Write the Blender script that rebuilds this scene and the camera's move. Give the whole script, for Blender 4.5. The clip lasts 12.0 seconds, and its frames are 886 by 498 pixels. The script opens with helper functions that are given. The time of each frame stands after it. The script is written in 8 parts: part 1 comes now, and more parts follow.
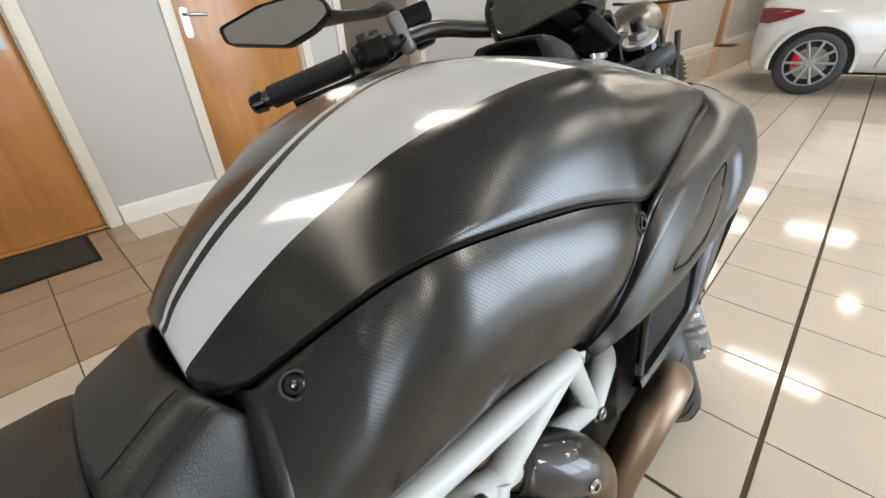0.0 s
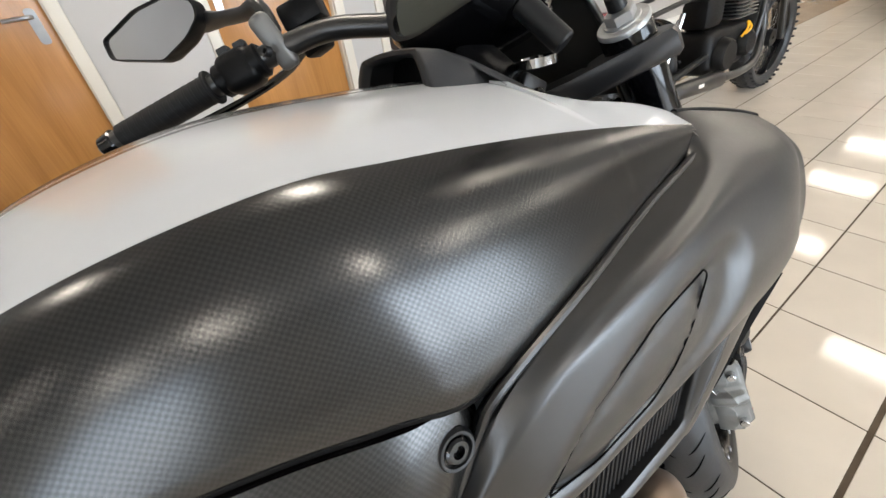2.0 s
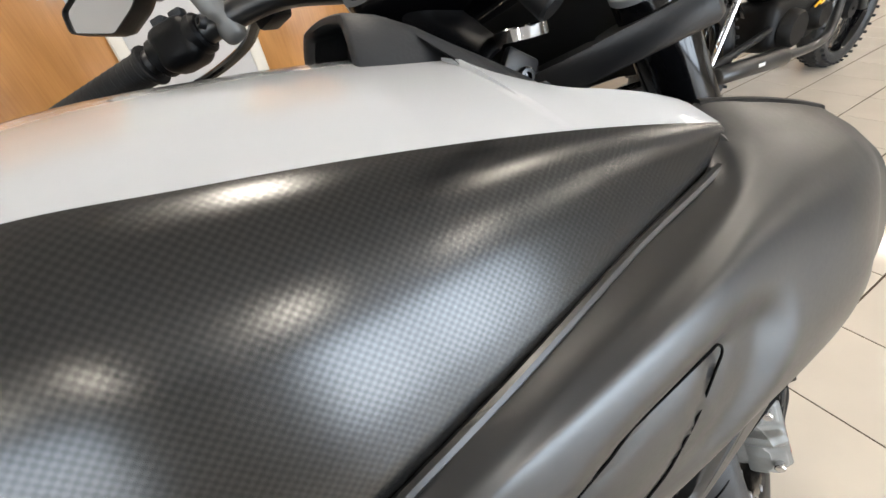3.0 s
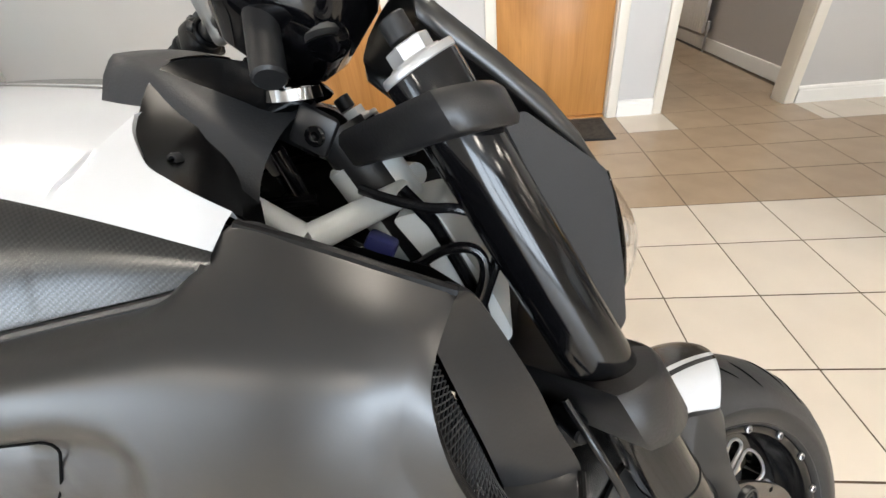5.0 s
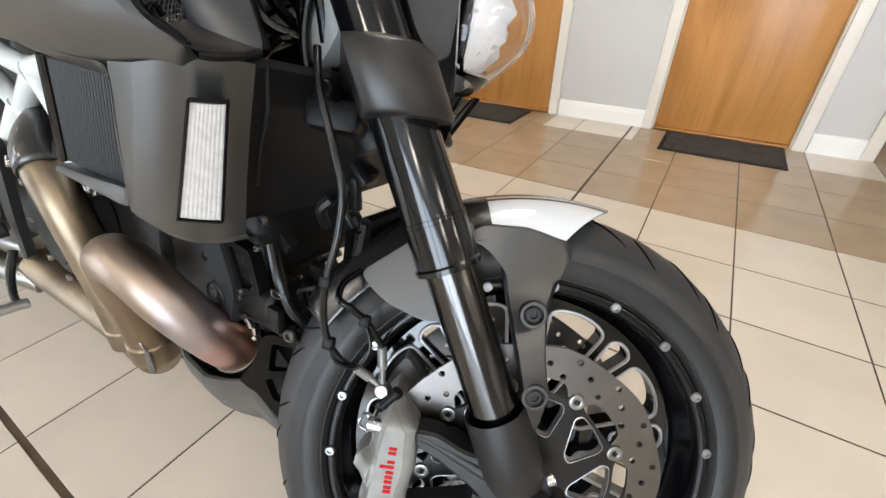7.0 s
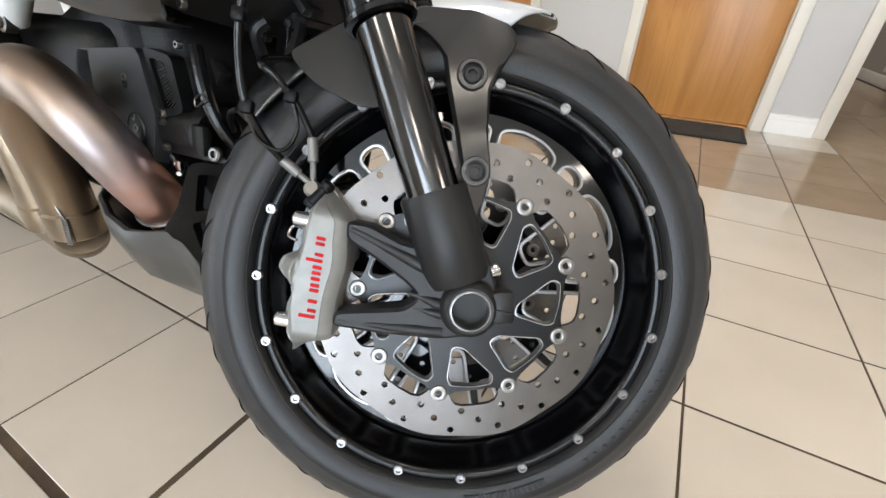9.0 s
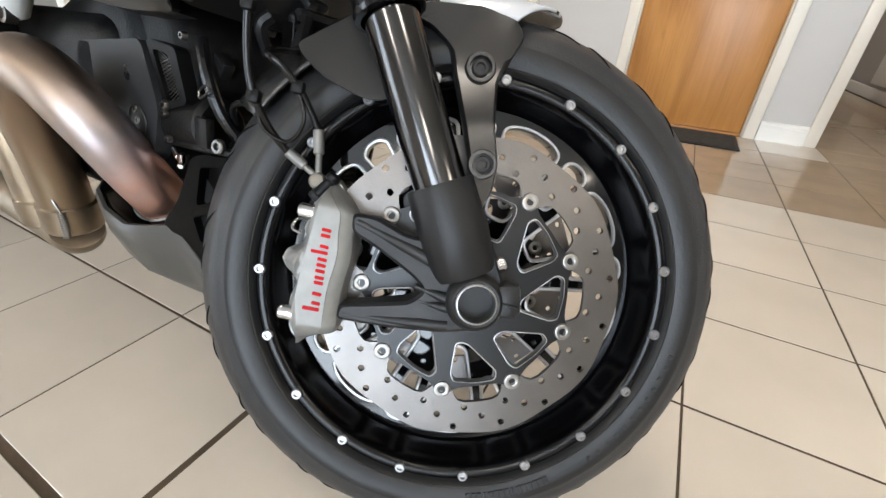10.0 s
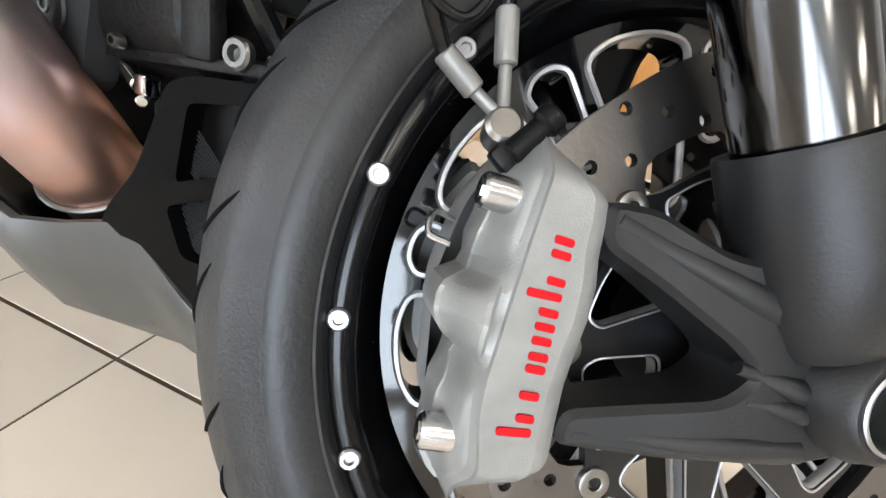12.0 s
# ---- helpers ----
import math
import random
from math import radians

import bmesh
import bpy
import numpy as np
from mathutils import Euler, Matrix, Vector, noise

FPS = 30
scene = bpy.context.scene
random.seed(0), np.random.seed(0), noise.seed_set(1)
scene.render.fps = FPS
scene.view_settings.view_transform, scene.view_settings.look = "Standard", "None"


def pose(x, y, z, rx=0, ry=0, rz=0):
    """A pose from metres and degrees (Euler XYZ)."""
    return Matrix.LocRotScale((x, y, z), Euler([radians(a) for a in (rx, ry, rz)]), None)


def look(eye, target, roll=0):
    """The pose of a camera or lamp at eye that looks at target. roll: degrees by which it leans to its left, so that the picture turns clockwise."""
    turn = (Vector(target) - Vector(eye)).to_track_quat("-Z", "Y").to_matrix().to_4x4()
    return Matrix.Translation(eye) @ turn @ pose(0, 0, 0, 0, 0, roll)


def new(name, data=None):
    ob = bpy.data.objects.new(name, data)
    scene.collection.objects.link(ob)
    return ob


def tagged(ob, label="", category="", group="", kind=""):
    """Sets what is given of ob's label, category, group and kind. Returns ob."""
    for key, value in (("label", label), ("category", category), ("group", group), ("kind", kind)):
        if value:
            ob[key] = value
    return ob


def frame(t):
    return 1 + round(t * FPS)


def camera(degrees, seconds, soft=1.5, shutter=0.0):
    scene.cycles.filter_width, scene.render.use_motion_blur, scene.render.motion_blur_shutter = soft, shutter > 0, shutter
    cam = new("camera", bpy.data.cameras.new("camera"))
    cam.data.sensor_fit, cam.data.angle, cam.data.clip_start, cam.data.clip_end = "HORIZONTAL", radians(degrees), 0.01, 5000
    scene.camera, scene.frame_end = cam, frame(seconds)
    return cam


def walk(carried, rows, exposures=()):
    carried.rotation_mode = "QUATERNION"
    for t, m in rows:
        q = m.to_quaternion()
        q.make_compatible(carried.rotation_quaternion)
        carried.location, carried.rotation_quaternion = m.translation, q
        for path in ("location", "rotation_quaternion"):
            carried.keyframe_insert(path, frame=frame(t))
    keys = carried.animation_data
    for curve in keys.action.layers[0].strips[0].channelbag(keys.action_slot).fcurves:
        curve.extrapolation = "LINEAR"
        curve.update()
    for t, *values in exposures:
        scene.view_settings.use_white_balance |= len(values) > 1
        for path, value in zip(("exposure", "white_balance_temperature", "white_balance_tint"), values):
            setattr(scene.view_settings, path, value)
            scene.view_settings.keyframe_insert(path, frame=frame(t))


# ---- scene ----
cam = camera(94.3, 12.0)
PATH = [
    (0, (-1.0526, -0.2, 1.0144), (0.1742, 1.0137, 0.0035), -2.35),
    (0.5, (-0.9735, -0.2126, 1.0351), (0.1675, 1.0531, -0.0119), -3.88),
    (1, (-0.8986, -0.2211, 1.0435), (0.1498, 1.0965, -0.0358), -5.53),
    (1.5, (-0.8076, -0.2088, 1.0411), (0.1552, 1.1457, -0.0717), -7.11),
    (2, (-0.7443, -0.1925, 1.0393), (0.1391, 1.1801, -0.1163), -8.44),
    (2.5, (-0.6971, -0.1719, 1.0258), (0.1073, 1.2187, -0.1655), -9.43),
    (3, (-0.6421, -0.1618, 1.0113), (0.0664, 1.2654, -0.1976), -10.01),
    (3.5, (-0.5742, -0.1843, 1.0121), (0.0334, 1.2968, -0.1869), -9.67),
    (3.7, (-0.5415, -0.2002, 1.0232), (0.0207, 1.3037, -0.1695), -9.38),
    (5.3, (-0.2181, -0.2086, 1.0126), (-0.6754, 1.3554, -0.147), -5.77),
    (5.5, (-0.1856, -0.2164, 1.0061), (-0.7784, 1.3009, -0.1542), -4.48),
    (6, (-0.1094, -0.2619, 0.9629), (-0.911, 1.1825, -0.1644), -1.72),
    (6.5, (-0.0273, -0.2914, 0.875), (-0.8887, 1.13, -0.2374), -0.27),
    (7, (0.0697, -0.2785, 0.7734), (-0.8158, 1.1464, -0.3155), 0.36),
    (7.5, (0.1035, -0.2975, 0.6922), (-0.763, 1.1567, -0.373), 0.98),
    (7.6, (0.0983, -0.3045, 0.6768), (-0.7354, 1.1669, -0.3908), 1.81),
    (9.5, (0.1652, -0.3392, 0.5561), (-0.6443, 1.1845, -0.4553), 2.65),
    (10, (0.1466, -0.3445, 0.5524), (-0.6479, 1.1949, -0.4471), 3.30),
    (10.5, (0.077, -0.3258, 0.5276), (-0.683, 1.2388, -0.4596), 4.27),
    (11, (0.0094, -0.2911, 0.4895), (-0.6916, 1.3072, -0.4873), 5.53),
    (11.5, (-0.0505, -0.2592, 0.4535), (-0.6727, 1.3701, -0.5255), 7.01),
    (12, (-0.0967, -0.244, 0.4412), (-0.6555, 1.4087, -0.5369), 7.97),
]
EXPOSURES = [(0, -0.12), (1.5, -0.04), (2.5, 0.07), (3.5, 0.19), (5.5, 0.45), (6.5, 0.32), (7.5, 0.20), (9.5, 0.09), (11, 0.29), (12, 0.62)]
walk(cam, [(t, look(eye, target, roll)) for t, eye, target, roll in PATH], EXPOSURES)

# ---------------------------------------------------------------- light
world = bpy.data.worlds.new("world")
world.use_nodes = True
wn = world.node_tree.nodes
sky = wn.new("ShaderNodeTexSky")
sky.sky_type = 'NISHITA'
sky.sun_disc = False
sky.sun_elevation, sky.sun_rotation = radians(40), radians(200)
world.node_tree.links.new(sky.outputs[0], wn["Background"].inputs[0])
wn["Background"].inputs[1].default_value = 0.12
scene.world = world


DAYLIGHT, SIDE_DAYLIGHT = 34.0, 18.0  # watts for each square metre of glass, street and shaded corner
BAYS = [(-5.9, -4.5), (-0.4, 1.0), (1.15, 2.7), (2.85, 3.5)]
SIDE_BAY = (-4.95, -3.55)


def area_lamp(name, m, sx, sy, power, color):
    data = bpy.data.lights.new(name, 'AREA')
    data.shape, data.size, data.size_y, data.energy, data.color = 'RECTANGLE', sx, sy, power, color
    ob = new(name, data)
    ob.matrix_world = m
    return ob


# daylight of the street through the shop front
for x0, x1 in BAYS:
    area_lamp("shop_window_daylight", pose((x0 + x1) / 2, -5.04, 1.30, 90, 0, 0), x1 - x0, 2.3, (DAYLIGHT if x0 > -1 else SIDE_DAYLIGHT) * (x1 - x0) * 2.3, (0.76, 0.87, 1.0))
area_lamp("shop_window_daylight", pose(-5.96, sum(SIDE_BAY) / 2, 1.30, 90, 0, -90), SIDE_BAY[1] - SIDE_BAY[0], 2.3, SIDE_DAYLIGHT * (SIDE_BAY[1] - SIDE_BAY[0]) * 2.3, (0.76, 0.87, 1.0))

# ---------------------------------------------------------------- materials
def mat(name, color, rough=0.5, metal=0.0, var=0.12, scale=8.0, fine=120.0, bump=0.05, coat=0.0, rvar=0.1, spec=0.5, random_tint=0.0):
    m = bpy.data.materials.new(name)
    m.use_nodes = True
    nt = m.node_tree
    b = nt.nodes["Principled BSDF"]
    b.inputs["Metallic"].default_value = metal
    b.inputs["Coat Weight"].default_value = coat
    b.inputs["Coat Roughness"].default_value = 0.04
    b.inputs["Specular IOR Level"].default_value = spec
    tc = nt.nodes.new("ShaderNodeTexCoord")
    n1 = nt.nodes.new("ShaderNodeTexNoise")
    n1.inputs["Scale"].default_value, n1.inputs["Detail"].default_value = scale, 5
    n2 = nt.nodes.new("ShaderNodeTexNoise")
    n2.inputs["Scale"].default_value, n2.inputs["Detail"].default_value = fine, 3
    for n in (n1, n2):
        nt.links.new(tc.outputs["Object"], n.inputs["Vector"])
    ramp = nt.nodes.new("ShaderNodeMapRange")
    ramp.inputs[1].default_value, ramp.inputs[2].default_value = 0.3, 0.7
    ramp.inputs[3].default_value, ramp.inputs[4].default_value = 1 - var, 1 + var
    nt.links.new(n1.outputs[0], ramp.inputs[0])
    mul = nt.nodes.new("ShaderNodeMix")
    mul.data_type, mul.blend_type = 'RGBA', 'MULTIPLY'
    mul.inputs[0].default_value = 1.0
    mul.inputs[6].default_value = (*color, 1)
    nt.links.new(ramp.outputs[0], mul.inputs[7])
    out = mul.outputs[2]
    if random_tint:
        oi = nt.nodes.new("ShaderNodeObjectInfo")
        rr = nt.nodes.new("ShaderNodeMapRange")
        rr.inputs[3].default_value, rr.inputs[4].default_value = 1 - random_tint, 1 + random_tint
        nt.links.new(oi.outputs["Random"], rr.inputs[0])
        m2 = nt.nodes.new("ShaderNodeMix")
        m2.data_type, m2.blend_type = 'RGBA', 'MULTIPLY'
        m2.inputs[0].default_value = 1.0
        nt.links.new(out, m2.inputs[6])
        nt.links.new(rr.outputs[0], m2.inputs[7])
        out = m2.outputs[2]
    nt.links.new(out, b.inputs["Base Color"])
    rr2 = nt.nodes.new("ShaderNodeMapRange")
    rr2.inputs[3].default_value, rr2.inputs[4].default_value = max(0.01, rough - rvar * rough), rough + rvar * rough
    nt.links.new(n2.outputs[0], rr2.inputs[0])
    nt.links.new(rr2.outputs[0], b.inputs["Roughness"])
    if bump:
        bp = nt.nodes.new("ShaderNodeBump")
        bp.inputs["Strength"].default_value, bp.inputs["Distance"].default_value = bump, 0.002
        nt.links.new(n2.outputs[0], bp.inputs["Height"])
        nt.links.new(bp.outputs[0], b.inputs["Normal"])
    return m


def carbon(name, rough, coat, lo, hi, cell, gloss=(0.3, 0.95)):
    """Woven carbon on a map in metres: tows over and under, some dull and some bright."""
    m = mat(name, (0.02, 0.02, 0.02), rough, 0.0, 0.25, 6, 60, 0.0, coat, 0.05, spec=0.8)
    nt = m.node_tree
    b = nt.nodes["Principled BSDF"]

    def math_node(op, a, c):
        n = nt.nodes.new("ShaderNodeMath")
        n.operation = op
        for k, q in enumerate((a, c)):
            if isinstance(q, (int, float)):
                n.inputs[k].default_value = q
            elif q is not None:
                nt.links.new(q, n.inputs[k])
        return n.outputs[0]

    uv = nt.nodes.new("ShaderNodeUVMap")
    sp = nt.nodes.new("ShaderNodeSeparateXYZ")
    nt.links.new(uv.outputs[0], sp.inputs[0])
    waves = [math_node('SINE', math_node('MULTIPLY', sp.outputs[k], math.pi / cell), None) for k in (0, 1)]
    weave = nt.nodes.new("ShaderNodeMapRange")
    weave.inputs[1].default_value, weave.inputs[2].default_value = -0.55, 0.55
    nt.links.new(math_node('MULTIPLY', waves[0], waves[1]), weave.inputs[0])
    noise_node = [n for n in nt.nodes if n.bl_idname == "ShaderNodeTexNoise"][0]
    mr = nt.nodes.new("ShaderNodeMapRange")
    mr.inputs[1].default_value, mr.inputs[2].default_value, mr.inputs[3].default_value, mr.inputs[4].default_value = 0.35, 0.65, 0.8, 1.15
    nt.links.new(noise_node.outputs[0], mr.inputs[0])
    tone = nt.nodes.new("ShaderNodeMix")
    tone.data_type = 'RGBA'
    tone.inputs[6].default_value, tone.inputs[7].default_value = (*lo, 1), (*hi, 1)
    nt.links.new(weave.outputs[0], tone.inputs[0])
    mx = nt.nodes.new("ShaderNodeMix")
    mx.data_type, mx.blend_type = 'RGBA', 'MULTIPLY'
    mx.inputs[0].default_value = 1
    nt.links.new(tone.outputs[2], mx.inputs[6])
    nt.links.new(mr.outputs[0], mx.inputs[7])
    nt.links.new(mx.outputs[2], b.inputs["Base Color"])
    gl = nt.nodes.new("ShaderNodeMapRange")
    gl.inputs[3].default_value, gl.inputs[4].default_value = gloss
    nt.links.new(weave.outputs[0], gl.inputs[0])
    nt.links.new(gl.outputs[0], b.inputs["Specular IOR Level"])
    return m


def wood(name):
    m = mat(name, (0.5, 0.2, 0.055), 0.3, 0.0, 0.1, 3, 80, 0.02, 0.2)
    nt = m.node_tree
    b = nt.nodes["Principled BSDF"]
    tc = [n for n in nt.nodes if n.bl_idname == "ShaderNodeTexCoord"][0]
    mp = nt.nodes.new("ShaderNodeMapping")
    mp.inputs["Scale"].default_value = (1.6, 1.6, 0.28)
    nt.links.new(tc.outputs["Object"], mp.inputs[0])
    nz = nt.nodes.new("ShaderNodeTexNoise")
    nz.inputs["Scale"].default_value, nz.inputs["Detail"].default_value, nz.inputs["Distortion"].default_value = 3.0, 6, 1.6
    nt.links.new(mp.outputs[0], nz.inputs["Vector"])
    mp2 = nt.nodes.new("ShaderNodeMapping")
    mp2.inputs["Scale"].default_value = (60, 60, 1.5)
    nt.links.new(tc.outputs["Object"], mp2.inputs[0])
    n2 = nt.nodes.new("ShaderNodeTexNoise")
    n2.inputs["Scale"].default_value = 3
    nt.links.new(mp2.outputs[0], n2.inputs["Vector"])
    add = nt.nodes.new("ShaderNodeMath")
    add.operation = 'MULTIPLY_ADD'
    add.inputs[1].default_value = 0.3
    nt.links.new(n2.outputs[0], add.inputs[0])
    nt.links.new(nz.outputs[0], add.inputs[2])
    cr = nt.nodes.new("ShaderNodeValToRGB")
    cr.color_ramp.elements[0].position, cr.color_ramp.elements[0].color = 0.42, (0.36, 0.155, 0.040, 1)
    cr.color_ramp.elements[1].position, cr.color_ramp.elements[1].color = 0.85, (0.55, 0.265, 0.080, 1)
    nt.links.new(add.outputs[0], cr.inputs[0])
    nt.links.new(cr.outputs[0], b.inputs["Base Color"])
    return m


def glow(name, color, strength):
    m = bpy.data.materials.new(name)
    m.use_nodes = True
    b = m.node_tree.nodes["Principled BSDF"]
    b.inputs["Base Color"].default_value = (*color, 1)
    b.inputs["Emission Color"].default_value = (*color, 1)
    b.inputs["Emission Strength"].default_value = strength
    return m


def glass(name, tint=(1, 1, 1), rough=0.0):
    m = bpy.data.materials.new(name)
    m.use_nodes = True
    b = m.node_tree.nodes["Principled BSDF"]
    b.inputs["Base Color"].default_value = (*tint, 1)
    b.inputs["Transmission Weight"].default_value = 1.0
    b.inputs["Roughness"].default_value = rough
    b.inputs["IOR"].default_value = 1.45
    return m


def brushed(name, color, rough, scale):
    """Metal with fine turning marks."""
    m = mat(name, color, rough, 1.0, 0.1, 20, 300, 0.05)
    nt = m.node_tree
    tc = [n for n in nt.nodes if n.bl_idname == "ShaderNodeTexCoord"][0]
    b = nt.nodes["Principled BSDF"]
    mp = nt.nodes.new("ShaderNodeMapping")
    mp.inputs["Scale"].default_value = scale
    nt.links.new(tc.outputs["Object"], mp.inputs[0])
    nz = nt.nodes.new("ShaderNodeTexNoise")
    nz.inputs["Scale"].default_value, nz.inputs["Detail"].default_value = 10, 4
    nt.links.new(mp.outputs[0], nz.inputs["Vector"])
    bp = nt.nodes.new("ShaderNodeBump")
    bp.inputs["Strength"].default_value, bp.inputs["Distance"].default_value = 0.15, 0.001
    nt.links.new(nz.outputs[0], bp.inputs["Height"])
    nt.links.new(bp.outputs[0], b.inputs["Normal"])
    return m


def titanium(name):
    """Heat-tinted exhaust steel: straw, violet and blue along the pipe, by its map."""
    m = mat(name, (0.5, 0.4, 0.3), 0.42, 1.0, 0.15, 14, 200, 0.08)
    nt = m.node_tree
    b = nt.nodes["Principled BSDF"]
    uv = nt.nodes.new("ShaderNodeUVMap")
    sp = nt.nodes.new("ShaderNodeSeparateXYZ")
    nt.links.new(uv.outputs[0], sp.inputs[0])
    nz = [n for n in nt.nodes if n.bl_idname == "ShaderNodeTexNoise"][0]
    ad = nt.nodes.new("ShaderNodeMath")
    ad.operation = 'MULTIPLY_ADD'
    ad.inputs[1].default_value = 0.12
    nt.links.new(nz.outputs[0], ad.inputs[0])
    nt.links.new(sp.outputs[0], ad.inputs[2])
    cr = nt.nodes.new("ShaderNodeValToRGB")
    e = cr.color_ramp.elements
    e[0].position, e[0].color = 0.01, (0.13, 0.075, 0.05, 1)
    e[1].position, e[1].color = 0.07, (0.50, 0.29, 0.215, 1)
    for p, c in ((0.115, (0.54, 0.34, 0.28)), (0.150, (0.52, 0.40, 0.40)), (0.175, (0.40, 0.36, 0.37)), (0.21, (0.33, 0.26, 0.215)), (0.30, (0.27, 0.20, 0.145)), (0.42, (0.22, 0.165, 0.11))):
        k = e.new(p)
        k.color = (*c, 1)
    nt.links.new(ad.outputs[0], cr.inputs[0])
    nt.links.new(cr.outputs[0], b.inputs["Base Color"])
    return m


M = {}
M["carbon_satin"] = carbon("carbon_satin", 0.235, 0.0, (0.0070, 0.0068, 0.0066), (0.0110, 0.0106, 0.0103), 0.0017, (0.66, 0.88))
M["carbon_gloss"] = carbon("carbon_gloss", 0.4, 0.7, (0.005, 0.005, 0.005), (0.011, 0.011, 0.011), 0.0015, (0.4, 0.7))
M["satin_black"] = mat("satin_black", (0.008, 0.0078, 0.0075), 0.35, 0, 0.12, 5, 300, 0.03, spec=0.85)
M["white_paint"] = mat("white_paint", (0.54, 0.56, 0.585), 0.12, 0, 0.03, 4, 200, 0.0, 0.4)
M["frame_white"] = mat("frame_white", (0.55, 0.575, 0.57), 0.32, 0, 0.06, 12, 200, 0.08, 0.1)
M["black_plastic"] = mat("black_plastic", (0.003, 0.003, 0.0033), 0.42, 0, 0.15, 10, 400, 0.12, spec=0.17)
M["grey_plastic"] = mat("grey_plastic", (0.022, 0.023, 0.025), 0.5, 0, 0.12, 8, 500, 0.12, spec=0.4)
M["black_gloss"] = mat("black_gloss", (0.002, 0.002, 0.0024), 0.07, 0, 0.1, 8, 100, 0.0, 0.2)
M["cast_black"] = mat("cast_black", (0.0085, 0.0086, 0.0092), 0.46, 0.0, 0.15, 18, 600, 0.1, spec=0.38)
M["stud"] = brushed("stud", (0.36, 0.36, 0.37), 0.36, (2, 2, 2))
M["engine_dark"] = mat("engine_dark", (0.0055, 0.0052, 0.005), 0.45, 0.0, 0.35, 25, 300, 0.3, spec=0.22)
M["chrome"] = mat("chrome", (0.62, 0.61, 0.6), 0.07, 1.0, 0.03, 30, 300, 0.0)
M["dark_chrome"] = mat("dark_chrome", (0.085, 0.083, 0.082), 0.14, 1.0, 0.05, 30, 300, 0.0)
M["fork_black"] = mat("fork_black", (0.003, 0.003, 0.0035), 0.12, 0, 0.1, 8, 100, 0.0, 0.0, spec=0.5)
M["bore_steel"] = mat("bore_steel", (0.10, 0.115, 0.10), 0.30, 0.7, 0.15, 60, 500, 0.1)
M["dull_steel"] = brushed("dull_steel", (0.16, 0.157, 0.15), 0.36, (1, 1, 1))
M["pod_paint"] = mat("pod_paint", (0.0088, 0.0088, 0.009), 0.35, 0, 0.12, 5, 300, 0.02, spec=0.9)
M["scoop_black"] = mat("scoop_black", (0.0065, 0.0068, 0.0076), 0.34, 0, 0.1, 8, 400, 0.05, spec=0.55)
M["anodised"] = mat("anodised", (0.004, 0.004, 0.0048), 0.3, 0, 0.1, 8, 200, 0.05, spec=0.4)
M["milled"] = brushed("milled", (0.52, 0.52, 0.53), 0.48, (3, 3, 3))
M["wheel_silver"] = mat("wheel_silver", (0.26, 0.26, 0.26), 0.4, 0.5, 0.05, 20, 300, 0.05)
M["clamp_grey"] = mat("clamp_grey", (0.17, 0.168, 0.16), 0.4, 0.4, 0.1, 30, 600, 0.08)
M["steel"] = brushed("steel", (0.26, 0.25, 0.235), 0.34, (1, 1, 1))
M["disc_steel"] = brushed("disc_steel", (0.155, 0.145, 0.137), 0.33, (30, 1, 30))
M["machined"] = brushed("machined", (0.62, 0.62, 0.63), 0.22, (3, 3, 3))
M["caliper"] = mat("caliper", (0.24, 0.242, 0.235), 0.42, 0.35, 0.10, 60, 1200, 0.15)
M["red"] = mat("red", (0.42, 0.002, 0.006), 0.55, 0, 0.08, 40, 300, 0.05, spec=0.2)
M["tyre"] = mat("tyre", (0.0185, 0.0192, 0.021), 0.45, 0, 0.2, 30, 500, 0.25, spec=0.5)
M["tyre_side"] = mat("tyre_side", (0.008, 0.0082, 0.0088), 0.42, 0, 0.15, 15, 300, 0.12, spec=0.4)
M["tyre_mark"] = mat("tyre_mark", (0.018, 0.0185, 0.02), 0.45, 0, 0.15, 15, 200, 0.12, spec=0.4)
M["hose"] = mat("hose", (0.004, 0.004, 0.0045), 0.2, 0, 0.1, 40, 400, 0.1, spec=0.35)
M["cap_silver"] = mat("cap_silver", (0.42, 0.42, 0.42), 0.35, 0.5, 0.05, 30, 300, 0.1)
M["display"] = mat("display", (0.030, 0.036, 0.028), 0.12, 0, 0.1, 6, 100, 0.0, 0.5)
M["yoke_black"] = mat("yoke_black", (0.0085, 0.0081, 0.0085), 0.40, 0, 0.12, 8, 400, 0.1, spec=0.55)
M["dash_black"] = mat("dash_black", (0.0016, 0.0016, 0.0018), 0.26, 0, 0.1, 8, 300, 0.0, spec=0.13)
# near-black: puts the shade of cuts and gaps into the colour
M["sipe"] = mat("sipe", (0.002, 0.002, 0.002), 0.9, 0, 0.1, 40, 400, 0.0, spec=0.1)
M["titanium"] = titanium("titanium")
M["pipe"] = mat("pipe", (0.235, 0.185, 0.13), 0.42, 1.0, 0.3, 14, 200, 0.1)
M["collector"] = mat("collector", (0.25, 0.20, 0.145), 0.45, 1.0, 0.3, 12, 150, 0.1)
# paler than satin_black, with the floor's reflection put into the grey
M["pan_grey"] = mat("pan_grey", (0.045, 0.045, 0.042), 0.38, 0, 0.12, 6, 300, 0.05, spec=0.7)
M["seat"] = mat("seat", (0.010, 0.0105, 0.011), 0.40, 0, 0.12, 9, 700, 0.2, spec=0.55)
M["rubber"] = mat("rubber", (0.005, 0.005, 0.0055), 0.6, 0, 0.15, 20, 300, 0.2, spec=0.35)
M["lens_clear"] = glass("lens_clear", (1, 1, 1), 0.02)
